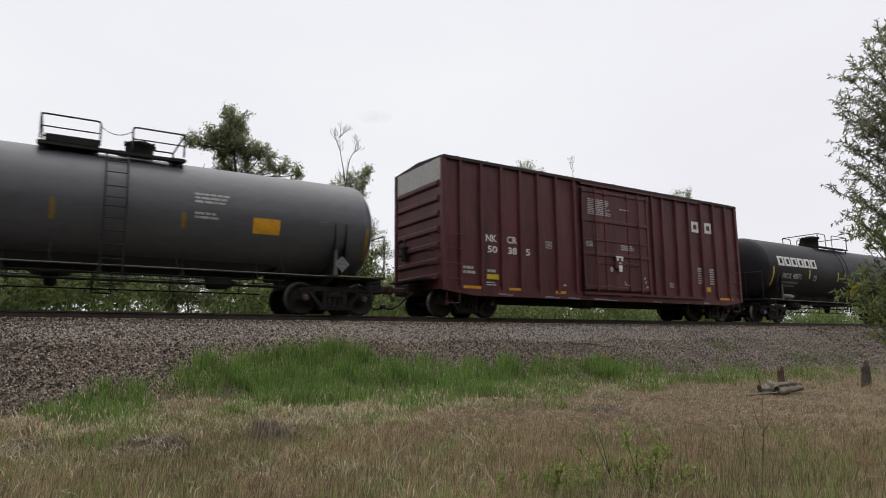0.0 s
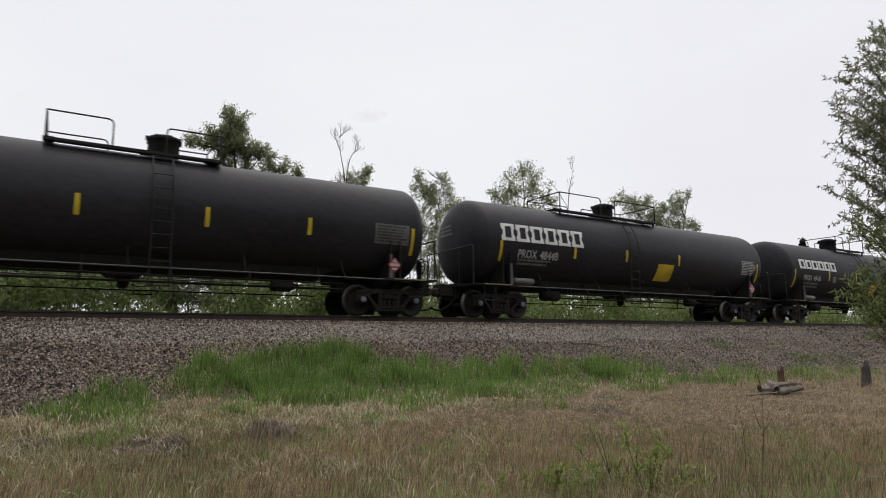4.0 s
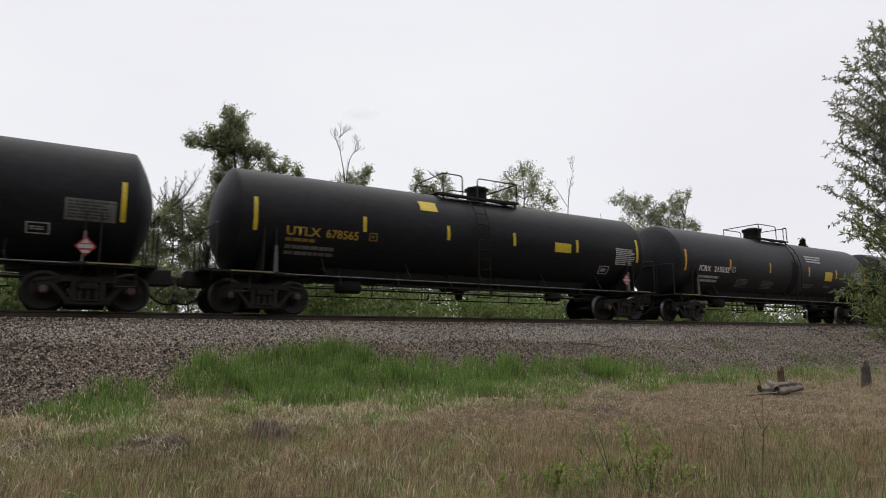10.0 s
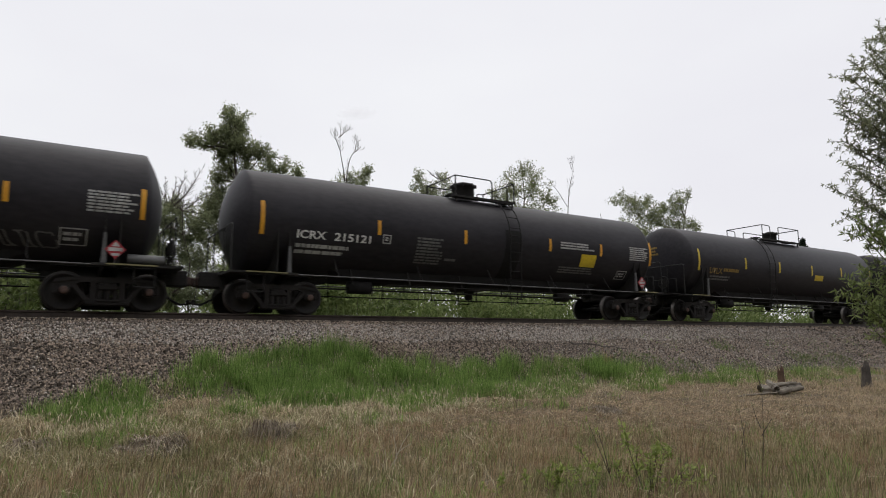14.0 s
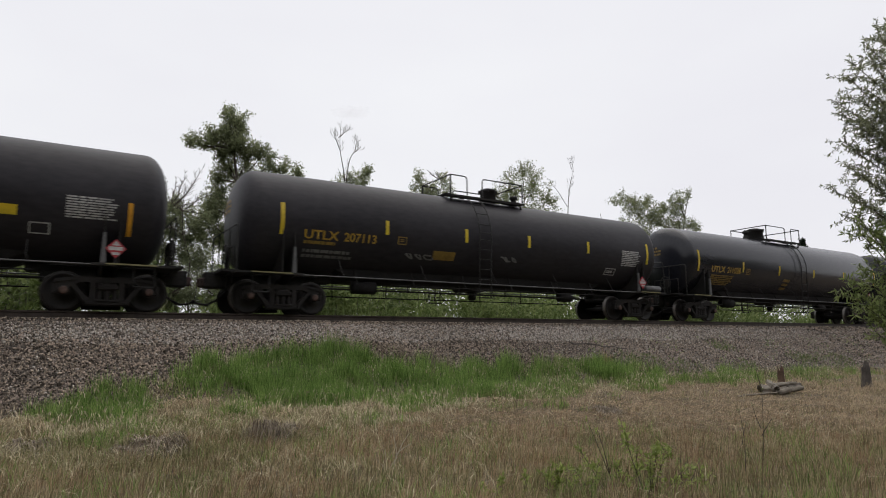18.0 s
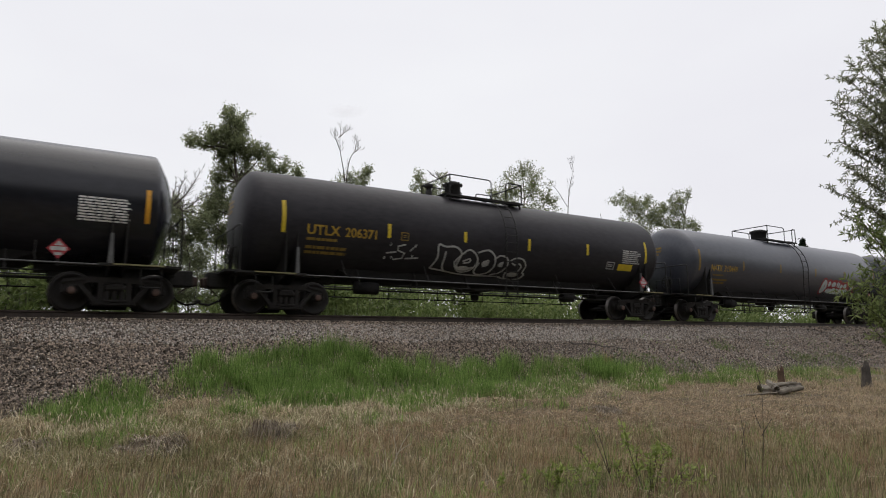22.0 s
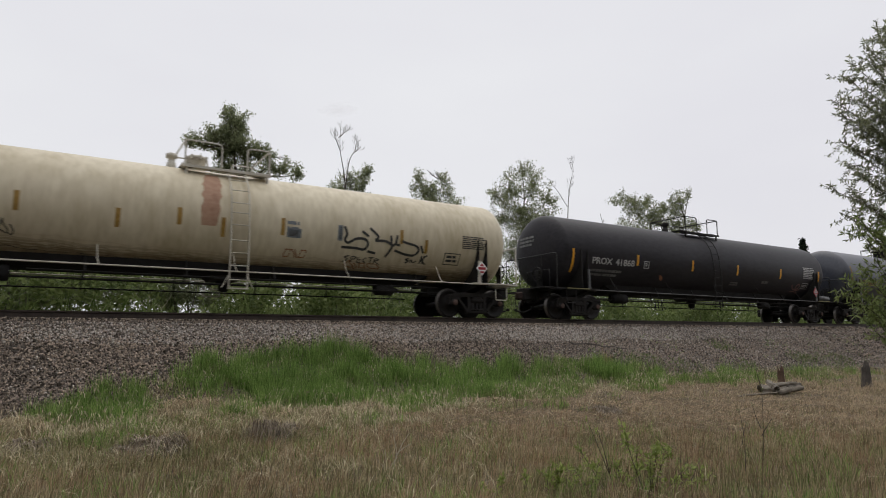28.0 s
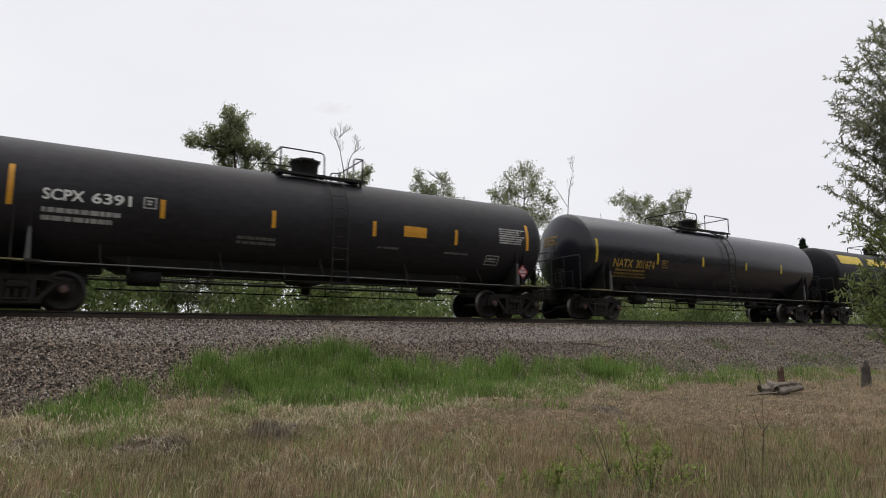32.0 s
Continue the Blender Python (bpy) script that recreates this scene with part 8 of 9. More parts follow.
tree("birch_shrub", "leafy young birch at the foot of a dead tree", (13.36, 32.0, -1.33), [(14.59, 31.93, 8.53, 0.39), (14.78, 31.56, 8.81, 0.26), (13.79, 31.86, 8.14, 0.45), (13.61, 32.55, 7.64, 0.64), (14.19, 31.8, 7.55, 0.65), (14.43, 31.41, 7.9, 0.46), (13.04, 31.45, 5.9, 0.83), (13.96, 31.6, 5.69, 0.84), (14.19, 32.34, 4.85, 0.9), (12.91, 31.84, 3.42, 1.0), (14.58, 31.75, 3.18, 0.96), (13.47, 31.52, 2.17, 1.01), (15.96, 32.58, 4.35, 0.72), (15.16, 31.91, 5.19, 0.65), (14.9, 31.65, 1.91, 0.9), (12.47, 31.47, 1.82, 0.8)], PALE_LEAF, 0.11, 0.08, 260, 0.08, trunk_top=(14.3, 31.8, 8.4))
tree("dead_tree", "tangle of bare dead stems behind the track", (12.22, 30.0, -1.33), [], None, 0.1, 0.07, 1, 0.06, spindly=[(10.71, 30.0, 6.61), (11.2, 30.0, 5.17), (11.54, 30.0, 6.4), (12.06, 30.0, 5.7), (12.81, 30.0, 6.24), (13.35, 30.0, 5.53), (13.73, 30.0, 6.65), (10.99, 30.0, 3.98), (11.42, 30.0, 3.57), (13.76, 30.0, 4.49), (13.04, 30.0, 4.13), (12.46, 30.0, 4.69), (10.46, 30.0, 4.52), (11.84, 30.0, 4.34)], trunk_top=(12.29, 30.0, 6.95), bark=DEAD_BARK)
tree("dead_tree", "thin bare stems between the birches", (4.54, 26.5, -1.33), [], None, 0.1, 0.07, 1, 0.05, spindly=[(3.66, 26.5, 5.06), (4.06, 26.5, 4.75), (4.74, 26.5, 5.18), (4.99, 26.5, 4.5), (3.4, 26.5, 4.1), (4.58, 26.5, 3.98)], trunk_top=(4.24, 26.5, 5.6), bark=DEAD_BARK)
tree("poplar_tree", "small leafy poplar behind the track", (20.58, 34.0, -1.33), [(19.29, 33.47, 9.59, 0.26), (19.58, 33.6, 9.07, 0.37), (19.46, 34.21, 8.96, 0.29), (21.16, 33.58, 9.72, 0.26), (21.29, 33.45, 9.33, 0.34), (21.95, 33.99, 8.95, 0.34), (20.31, 33.7, 8.69, 0.52), (20.33, 34.6, 8.68, 0.44), (20.13, 33.55, 8.07, 0.89), (21.07, 34.04, 7.32, 1.04), (20.16, 34.33, 6.72, 1.03), (20.54, 33.89, 5.19, 1.25), (22.55, 34.59, 8.16, 0.68), (22.82, 33.97, 7.1, 0.84), (21.94, 33.69, 5.83, 0.98), (23.21, 33.89, 5.77, 0.84), (22.12, 33.44, 4.32, 1.05), (21.18, 33.91, 3.75, 1.11), (23.5, 33.7, 3.86, 0.91), (19.81, 34.47, 3.74, 0.94)], LEAF, 0.11, 0.085, 260, 0.09, spindly=[(20.33, 34.0, 10.36), (20.85, 34.0, 10.4), (20.59, 34.0, 10.2)])
tree("poplar_tree", "rounded leafy poplar behind the track", (28.17, 34.0, -1.33), [(28.69, 34.4, 11.44, 0.74), (27.12, 34.0, 9.99, 0.97), (28.92, 33.44, 10.23, 1.0), (25.76, 33.71, 9.23, 0.6), (30.46, 33.69, 9.49, 0.68), (27.72, 33.65, 8.46, 1.55), (30.12, 33.68, 8.18, 0.92), (26.8, 34.44, 7.97, 0.88), (28.1, 33.57, 6.52, 1.71), (29.0, 33.46, 4.94, 1.48), (27.53, 34.51, 4.97, 1.43)], LEAF, 0.11, 0.085, 290, 0.14)
tree("dead_tree", "broken bare trunk behind the track", (39.29, 36.0, -1.33), [(37.4, 36.08, 6.72, 0.74), (37.22, 36.59, 5.83, 0.92)], PALE_LEAF, 0.14, 0.1, 30, 0.1, spindly=[(38.66, 36.0, 9.2)], trunk_top=(38.3, 36.0, 9.75), bark=DEAD_BARK)
tree("poplar_tree", "spreading leafy poplar behind the track", (44.57, 36.0, -1.33), [(40.15, 35.88, 10.91, 0.34), (41.7, 36.48, 11.51, 0.39), (42.03, 36.18, 10.78, 0.69), (43.19, 36.35, 11.14, 0.6), (44.63, 36.29, 11.29, 0.5), (43.06, 35.99, 10.14, 0.9), (44.35, 35.51, 10.29, 0.81), (46.08, 35.65, 10.66, 0.57), (48.17, 36.45, 11.94, 0.42), (49.32, 36.48, 12.41, 0.47), (50.91, 36.51, 12.77, 0.43), (48.75, 35.8, 11.5, 0.53), (48.37, 36.19, 10.84, 0.73), (48.92, 36.36, 10.01, 0.84), (50.48, 36.17, 9.86, 0.59), (51.41, 36.38, 9.54, 0.53), (45.7, 36.03, 9.64, 0.92), (44.62, 36.19, 8.28, 1.6), (47.77, 36.22, 8.29, 1.45), (41.52, 35.72, 8.2, 1.27), (44.84, 36.51, 6.3, 1.79)], LEAF, 0.115, 0.09, 270, 0.16)
def bare_tree(label, base, stems, thick):
    """A dead tree: crooked stems given by a few points, each with forking upswept twigs."""
    root = new("dead_tree")
    root.location = base
    tagged(root, label, "tree")
    o = Vector(base)

    def twig(m, p, way, long, level):
        line = [p]
        for k in range(4):
            way = (way + Vector((random.gauss(0, 0.16), random.gauss(0, 0.12), random.gauss(0.08, 0.10)))).normalized()
            line.append(line[-1] + way * long / 4)
        m.tube(line, 0.008 if level == 1 else 0.0045, 4, 0.0025)
        if level < 3:
            for q in line[1:4]:
                side = Vector((random.choice((-1, 1)) * random.uniform(0.5, 1.0), random.uniform(-0.6, 0.6), random.uniform(0.1, 0.5)))
                twig(m, q, (way + side * 0.8).normalized(), long * random.uniform(0.3, 0.55), level + 1)

    for i, stem in enumerate(stems):
        pts = [Vector(q) - o for q in stem]
        m = Mesh().tube(rounded([tuple(q) for q in pts], 0.9, 4) if len(pts) > 2 else pts, thick if i == 0 else thick * 0.55, 6, thick * 0.16)
        total = len(pts) - 1
        for k in range(11 if i == 0 else 6):
            t = random.uniform(0.3, 0.98) * total
            j = min(int(t), total - 1)
            p, along = pts[j].lerp(pts[j + 1], t - j), (pts[j + 1] - pts[j]).normalized()
            side = Vector((random.choice((-1, 1)), random.uniform(-0.7, 0.7), random.uniform(0.0, 0.6)))
            twig(m, p, (along * 0.7 + side * 0.6).normalized(), random.uniform(0.5, 1.1) * (1.25 - t / total), 1)
        part("trunk" if i == 0 else "bare_branch", m, DEAD_BARK, root)
    return root


bare_tree("tall bare dead tree with forked upswept branches", (13.36, 32.0, -1.33), [[(13.36, 32.0, -1.33), (13.62, 31.85, 7.0), (13.45, 31.75, 8.66), (13.07, 31.7, 10.12), (13.07, 31.45, 11.64)], [(13.55, 31.8, 7.9), (13.58, 31.5, 9.42), (13.84, 31.25, 9.99), (14.25, 31.0, 10.0)], [(13.84, 31.25, 9.95), (13.91, 31.1, 10.5)], [(13.12, 31.7, 10.0), (12.74, 31.75, 10.98)], [(13.05, 31.6, 10.7), (13.33, 31.4, 11.07)]], 0.052)
bare_tree("slender bare dead tree leaning behind the track", (33.81, 36.0, -1.33), [[(33.81, 36.0, -1.33), (34.62, 36.0, 9.3), (34.62, 35.86, 10.64), (34.68, 35.6, 12.0), (34.82, 35.4, 12.67), (34.31, 35.5, 13.8)], [(34.82, 35.4, 12.67), (34.63, 35.3, 13.71)], [(34.6, 36.0, 9.9), (33.76, 36.28, 11.33), (33.08, 36.57, 12.14)]], 0.042)
spruce(116.34, 60.0, 17.46, 7.0)


def leaves_along(name, c, d, long, wide, material):
    """Leaves as folded diamonds at the points c, each along its own direction d."""
    c, d = np.array(c, float), np.array(d, float)
    d /= np.linalg.norm(d, axis=1, keepdims=True)
    n = len(c)
    u = np.cross(d, rng.normal(size=(n, 3)) + np.array([0, 0, 1.2]))
    u /= np.linalg.norm(u, axis=1, keepdims=True)
    nrm, size = np.cross(d, u), 0.65 + 0.6 * rng.random((n, 1))
    a, w, fold = d * long * size, u * wide * size / 2, nrm * wide * 0.15 * size
    v = np.stack([c, c + a * 0.42 + w + fold, c + a - fold, c + a * 0.42 - w + fold, c + a * 0.42], 1)
    i = (np.arange(n) * 5)[:, None, None]
    return bulk(name, v.reshape(-1, 3), (i + np.array([(0, 1, 4), (1, 2, 4), (2, 3, 4), (3, 0, 4)])[None]).reshape(-1, 3), material)


def leafy_stems(name, label, base, stems, leaf, long, wide, bark, thick, first=0.35, pitch=0.03, side=0, reach=0.25, category="tree", droop=0.0, tuft=3):
    """A plant of long stems (from, to), each with side twigs and leaves set alternately along them."""
    root = new(name)
    root.location = base
    tagged(root, label, category)
    o = Vector(base)
    for a, b in stems:
        a, b = Vector(a) - o, Vector(b) - o
        span = (b - a).length
        mid = a.lerp(b, 0.5) + Vector((random.uniform(-1, 1), random.uniform(-1, 1), 0.6)) * 0.07 * span
        way = [a * (1 - t) ** 2 + mid * 2 * t * (1 - t) + b * t * t for t in [k / 8 for k in range(9)]]
        m = Mesh().tube(way, thick, 5, thick * 0.35)
        runs = [(way, first)]
        for _ in range(side):
            t = random.uniform(first, 0.97)
            p = way[int(t * 8)].lerp(way[min(int(t * 8) + 1, 8)], t * 8 % 1)
            along = (b - a).normalized()
            q = p + (along * 0.7 + Vector((random.gauss(0, 0.8), random.gauss(0, 0.8), random.gauss(0.1, 0.8)))).normalized() * reach * random.uniform(0.5, 1.2)
            twig = crooked(p, q, 3, 0.05)
            m.tube(twig, thick * 0.4, 4, thick * 0.2)
            runs.append((twig, 0.15))
        c, d = [], []
        for line, start in runs:
            length = sum((q - p).length for p, q in zip(line, line[1:]))
            n = max(3, int(length * (1 - start) / pitch))
            for k in range(n + tuft):
                t = min(start + (1 - start) * (k + random.uniform(0, 0.8)) / n, 1.0) * (len(line) - 1)
                i = min(int(t), len(line) - 2)
                p, along = line[i].lerp(line[i + 1], t - i), (line[i + 1] - line[i]).normalized()
                turn = Vector((random.gauss(0, 1), random.gauss(0, 1), random.gauss(0, 1) - droop)).normalized()
                c.append(tuple(p))
                d.append(tuple(along * 0.45 + turn * 0.9))
        stem = part("stem", m, bark, root)
        tagged(part("leaves", leaves_along("leaves", c, d, long, wide, leaf), leaf, stem), kind="stuff")
    return root


trunk_foot, crown_side = Vector((10.35, 3.7, -2.3)), Vector((10.4, 3.5, 3.6))
tips = [(9.13, 3.38, 3.45), (8.88, 3.42, 3.32), (9.02, 3.66, 3.23), (8.62, 3.7, 2.92), (8.56, 3.69, 2.68), (8.69, 4.0, 2.49), (9.25, 4.21, 2.46), (9.3, 4.08, 2.29), (9.19, 4.16, 2.03), (8.79, 3.91, 1.56), (8.95, 4.2, 1.28), (8.8, 4.07, 0.93), (8.92, 3.93, 0.67), (8.81, 3.52, 2.98), (8.92, 3.64, 2.57), (9.52, 4.01, 2.67)]
tips += [(9.53, 4.0, 2.12), (9.42, 4.08, 1.88), (9.51, 4.08, 1.52), (8.84, 3.92, 1.16), (9.15, 3.55, 2.83), (9.51, 3.75, 2.33), (9.62, 3.89, 1.82), (9.75, 4.02, 1.37), (9.72, 4.1, 1.14), (8.96, 3.37, 3.19), (9.57, 3.64, 2.64), (9.69, 3.72, 2.11), (9.55, 3.74, 1.52), (8.96, 3.62, 2.3), (9.49, 3.84, 0.98), (8.72, 3.7, 2.2)]
stems = []
for q in tips + [(10.9, 3.2, 4.2), (11.3, 3.6, 3.0), (11.2, 4.3, 2.2), (10.9, 2.8, 1.6), (10.2, 3.3, 4.1)]:
    t = min(max((q[2] - 0.75 - trunk_foot.z) / (crown_side.z - trunk_foot.z), 0.2), 0.95)
    stems.append((trunk_foot.lerp(crown_side, t), trunk_foot.lerp(crown_side, t).lerp(Vector(q), 0.95)))
willow = leafy_stems("willow_tree", "willow with narrow dull green leaves beside the meadow", (10.35, 3.7, -2.36), stems, WILLOW_LEAF, 0.060, 0.0165, BARK, 0.010, 0.30, 0.011, 20, 0.27, droop=0.45)
part("trunk", Mesh().tube(crooked((0, 0, -0.1), crown_side - Vector((10.35, 3.7, -2.36)), 7, 0.02), 0.07, 8, 0.02), BARK, willow)
tips = [(8.48, 3.75, 0.64), (8.49, 3.68, 0.75), (8.15, 3.87, -0.19), (8.17, 3.69, -0.05), (8.55, 3.87, -0.4), (8.47, 3.54, 0.64), (8.64, 3.67, 0.35), (8.72, 3.63, 0.13), (8.36, 3.67, 0.12), (8.39, 3.65, -0.23), (8.65, 3.62, -0.37), (8.52, 3.46, 0.45), (8.07, 3.7, -0.24), (8.43, 3.6, -0.47), (8.78, 3.62, -0.11)]
stems = [((9.0, 3.43, max(-2.3, q[2] - 0.75)), q) for q in tips] + [((9.0, 3.43, -2.4), (9.05, 3.4, 0.3))]
leafy_stems("willow_shoot", "bright green young willow shoot beside the meadow", (9.0, 3.43, -2.36), stems, SHOOT_LEAF, 0.085, 0.024, BARK, 0.008, 0.4, 0.015, 5, 0.2, "shrub", 0.1)
# saplings in the near grass: slender stems, bare below, leafy tops
leafy_stems("sapling", "leaning bare sapling with a leaf tuft at its tip", (5.23, 4.87, -2.34), [((5.23, 4.87, -2.36), (4.91, 4.94, -1.6)), ((5.16, 4.88, -2.2), (5.02, 4.9, -1.72))], FRESH_LEAF, 0.042, 0.016, BARK, 0.0055, 0.93, 0.015, category="shrub", tuft=5)
leafy_stems("sapling", "bushy green leafed sapling in the dry grass", (5.3, 4.53, -2.34), [((5.3, 4.53, -2.36), (5.06, 4.56, -1.66)), ((5.33, 4.51, -2.35), (5.31, 4.45, -1.94)), ((5.4, 4.53, -2.37), (5.49, 4.39, -1.92)), ((5.36, 4.52, -2.3), (5.40, 4.43, -1.86)), ((5.27, 4.61, -2.36), (5.23, 4.55, -1.89)), ((5.47, 4.48, -2.37), (5.66, 4.31, -2.08))], FRESH_LEAF, 0.062, 0.025, BARK, 0.0050, 0.35, 0.015, 4, 0.13, "shrub")
leafy_stems("sapling", "slender green leafed sapling in the dry grass", (5.06, 4.86, -2.34), [((5.06, 4.86, -2.36), (4.79, 4.95, -1.89)), ((4.92, 4.9, -2.39), (4.93, 4.82, -2.03)), ((5.21, 4.7, -2.37), (5.09, 4.72, -2.03)), ((4.84, 4.88, -2.35), (4.67, 4.94, -2.07))], FRESH_LEAF, 0.058, 0.023, BARK, 0.005, 0.42, 0.014, 3, 0.10, "shrub")
leafy_stems("sapling", "low bright green shoots in the dry grass", (4.45, 5.0, -2.34), [((4.4, 5.04, -2.37), (4.41, 4.97, -2.01)), ((4.52, 4.96, -2.38), (4.47, 4.95, -2.1)), ((4.45, 5.0, -2.37), (4.53, 4.93, -2.07)), ((4.27, 5.12, -2.38), (4.19, 5.13, -2.15))], FRESH_LEAF, 0.062, 0.025, BARK, 0.0045, 0.25, 0.010, 4, 0.10, "shrub")
leafy_stems("sapling", "small green shoots in the dry grass", (3.9, 5.24, -2.33), [((3.94, 5.21, -2.36), (3.92, 5.19, -2.15)), ((3.82, 5.29, -2.36), (3.78, 5.28, -2.19))], FRESH_LEAF, 0.058, 0.023, BARK, 0.004, 0.2, 0.011, 3, 0.09, "shrub")
more = [((4.58, 4.95, -2.37), (4.57, 4.91, -2.11)), ((4.74, 4.89, -2.38), (4.78, 4.83, -2.16)), ((5.08, 4.73, -2.37), (5.14, 4.64, -2.15)), ((5.28, 4.58, -2.36), (5.35, 4.48, -2.12)), ((5.55, 4.43, -2.37), (5.59, 4.37, -2.18)), ((5.63, 4.42, -2.37), (5.77, 4.28, -2.22)), ((5.9, 4.36, -2.38), (5.9, 4.28, -2.11))]
for a, b in more:
    leafy_stems("sapling", "small yellow-green shoot in the dry grass", (a[0], a[1], -2.34), [(a, b), (a, (b[0] + 0.07, b[1] - 0.05, b[2] - 0.06))], FRESH_LEAF, 0.050, 0.018, BARK, 0.004, 0.2, 0.016, 2, 0.09, "shrub")
leafy_stems("sapling", "thin brown sapling with few leaves", (5.8, 4.43, -2.34), [((5.76, 4.42, -2.36), (5.7, 4.39, -1.97)), ((5.92, 4.44, -2.39), (5.85, 4.42, -2.02)), ((5.8, 4.43, -2.37), (5.95, 4.35, -2.05))], SHOOT_LEAF, 0.04, 0.014, BARK, 0.005, 0.5, 0.035, 2, 0.08, "shrub")
leafy_stems("tall_weed", "tall thin brown weed with a pale flower head", (6.94, 4.27, -2.34), [((6.94, 4.27, -2.35), (6.86, 4.14, -1.32)), ((6.86, 4.14, -1.32), (6.79, 4.14, -1.1)), ((6.89, 4.2, -1.78), (6.78, 4.22, -1.5)), ((6.9, 4.21, -1.86), (6.99, 4.12, -1.66))], PALE_LEAF, 0.035, 0.013, DEAD_BARK, 0.0055, 0.93, 0.02, category="weed", tuft=3)
leafy_stems("tall_weed", "thin brown forked weed in the dry grass", (6.72, 4.35, -2.34), [((6.72, 4.35, -2.36), (6.66, 4.31, -1.57)), ((6.7, 4.33, -1.95), (6.74, 4.28, -1.7))], PALE_LEAF, 0.03, 0.012, DEAD_BARK, 0.0045, 0.94, 0.02, category="weed", tuft=3)


def stalks(label, base, lines, thick, material):
    """A dry weed of thin bent stalks; lines: lists of points."""
    root = new("dry_weed")
    root.location = base
    tagged(root, label, "weed")
    for line in lines:
        part("stalk", Mesh().tube(rounded([tuple(Vector(q) - Vector(base)) for q in line], 0.08, 3), thick, 5, thick * 0.5), material, root)


stalks("pale dry weed with thin radiating stalks", (3.48, 6.68, -2.29), [[(3.48, 6.68, -2.3), (3.52, 6.62, -2.06), (3.47, 6.6, -1.9), (3.46, 6.6, -1.75)], [(3.52, 6.62, -2.08), (3.56, 6.57, -1.94), (3.62, 6.52, -1.83)], [(3.52, 6.62, -2.06), (3.58, 6.57, -1.99), (3.65, 6.52, -1.95)], [(3.47, 6.69, -2.3), (3.41, 6.7, -2.15), (3.40, 6.68, -2.0)], [(3.46, 6.69, -2.28), (3.38, 6.73, -2.2), (3.32, 6.75, -2.12)], [(3.52, 6.62, -2.1), (3.46, 6.66, -2.2), (3.42, 6.68, -2.28)]], 0.0058, STRAW_STALK)
for x, y, z, top in ((1.09, 7.91, -2.24, -1.65), (1.91, 6.52, -2.29, -1.63), (3.23, 5.64, -2.32, -1.71), (2.45, 6.4, -2.29, -1.8)):
    tree("dry_weed", "single thin dark dead stalk in the meadow", (x, y, z), [], None, 0.03, 0.012, 1, 0.004, category="weed", bark=DEAD_BARK, trunk_top=(x - 0.04, y - 0.08, top))
tree("dry_weed", "pale dead twigs beside the track", (3.3, 24.6, -1.3), [], None, 0.03, 0.012, 1, 0.02, category="weed", bark=STRAW_STALK, spindly=[(2.92, 24.75, 0.97), (3.61, 24.3, 1.02), (3.9, 24.23, 0.37)], trunk_top=(3.35, 24.55, 0.5))

# low shrubs beyond the track, thinned by camera angle where sky shows through
spots = []
for i in range(1500):
    x, y = random.uniform(-12, 105), random.uniform(22.2, 29.0)
    across = x / y
    thin = 0.05 < across < 0.12 or 0.155 < across < 0.2 or 1.7 < across < 1.95 or 2.1 < across < 2.3
    if thin and random.random() < 0.82 or 0.9 < across < 1.7 and random.random() < 0.2:
        continue
    spots.append((x, y, random.uniform(-0.5, 0.75 + 0.035 * y + (0.25 if random.random() < 0.2 else 0)), random.uniform(0.4, 0.75)))
for i in range(330):
    x, y = random.uniform(-14, 110), random.uniform(29.0, 36.0)
    across = x / y
    if 0.03 < across < 0.25 and random.random() < 0.75 or (1.7 < across < 1.95 or 2.1 < across < 2.3) and random.random() < 0.5:
        continue
    spots.append((x, y, random.uniform(-0.3, 0.4 + 0.04 * y), random.uniform(0.5, 0.9)))
for i in range(40):
    spots.append((random.uniform(11.0, 15.8), random.uniform(30, 34), random.uniform(0.5, 4.2), random.uniform(0.4, 0.8)))
for i in range(70):
    y = random.uniform(30, 35)
    spots.append((y * random.uniform(0.70, 0.92), y, random.uniform(0.5, 3.6), random.uniform(0.4, 0.8)))
thicket("trackside_shrubs", "dense low green shrubs behind the track", spots, SHRUB_LEAF, 0.185, 0.12, 38)
spots = [(random.uniform(-10, 100), random.uniform(24, 30), random.uniform(0.2, 2.2), random.uniform(0.35, 0.7)) for i in range(110)]
thicket("birch_scrub", "pale scattered birch scrub behind the track", spots, PALE_LEAF, 0.11, 0.07, 26)
stems = Mesh()
for i in range(260):
    x, y = random.uniform(-8, 90), random.uniform(23, 30)
    stems.tube(crooked((x, y, -1.35), (x + random.uniform(-0.4, 0.4), y, random.uniform(0.8, 3.0)), 4, 0.04), 0.025, 4, 0.008)
scrub = new("scrub_stems", stems.data("scrub_stems"))
scrub.data.materials.append(DEAD_BARK)
tagged(scrub, "thin grey stems of the scrub behind the track", "shrubs", kind="stuff")

# the woods across the meadow, behind the camera: unseen, known from the tanks' reflections
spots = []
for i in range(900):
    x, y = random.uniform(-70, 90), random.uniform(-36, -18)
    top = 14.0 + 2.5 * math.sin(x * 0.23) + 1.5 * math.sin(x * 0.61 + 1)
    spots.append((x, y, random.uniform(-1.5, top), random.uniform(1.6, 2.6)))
# unseen trees added on the left to darken the tanks' front ends
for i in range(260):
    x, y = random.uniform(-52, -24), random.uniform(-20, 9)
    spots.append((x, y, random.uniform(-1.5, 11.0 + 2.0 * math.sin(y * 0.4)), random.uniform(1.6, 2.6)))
thicket("woods", "tall dense dark green woods out of view, partly added to darken tank ends", spots, LEAF, 1.5, 1.1, 18)


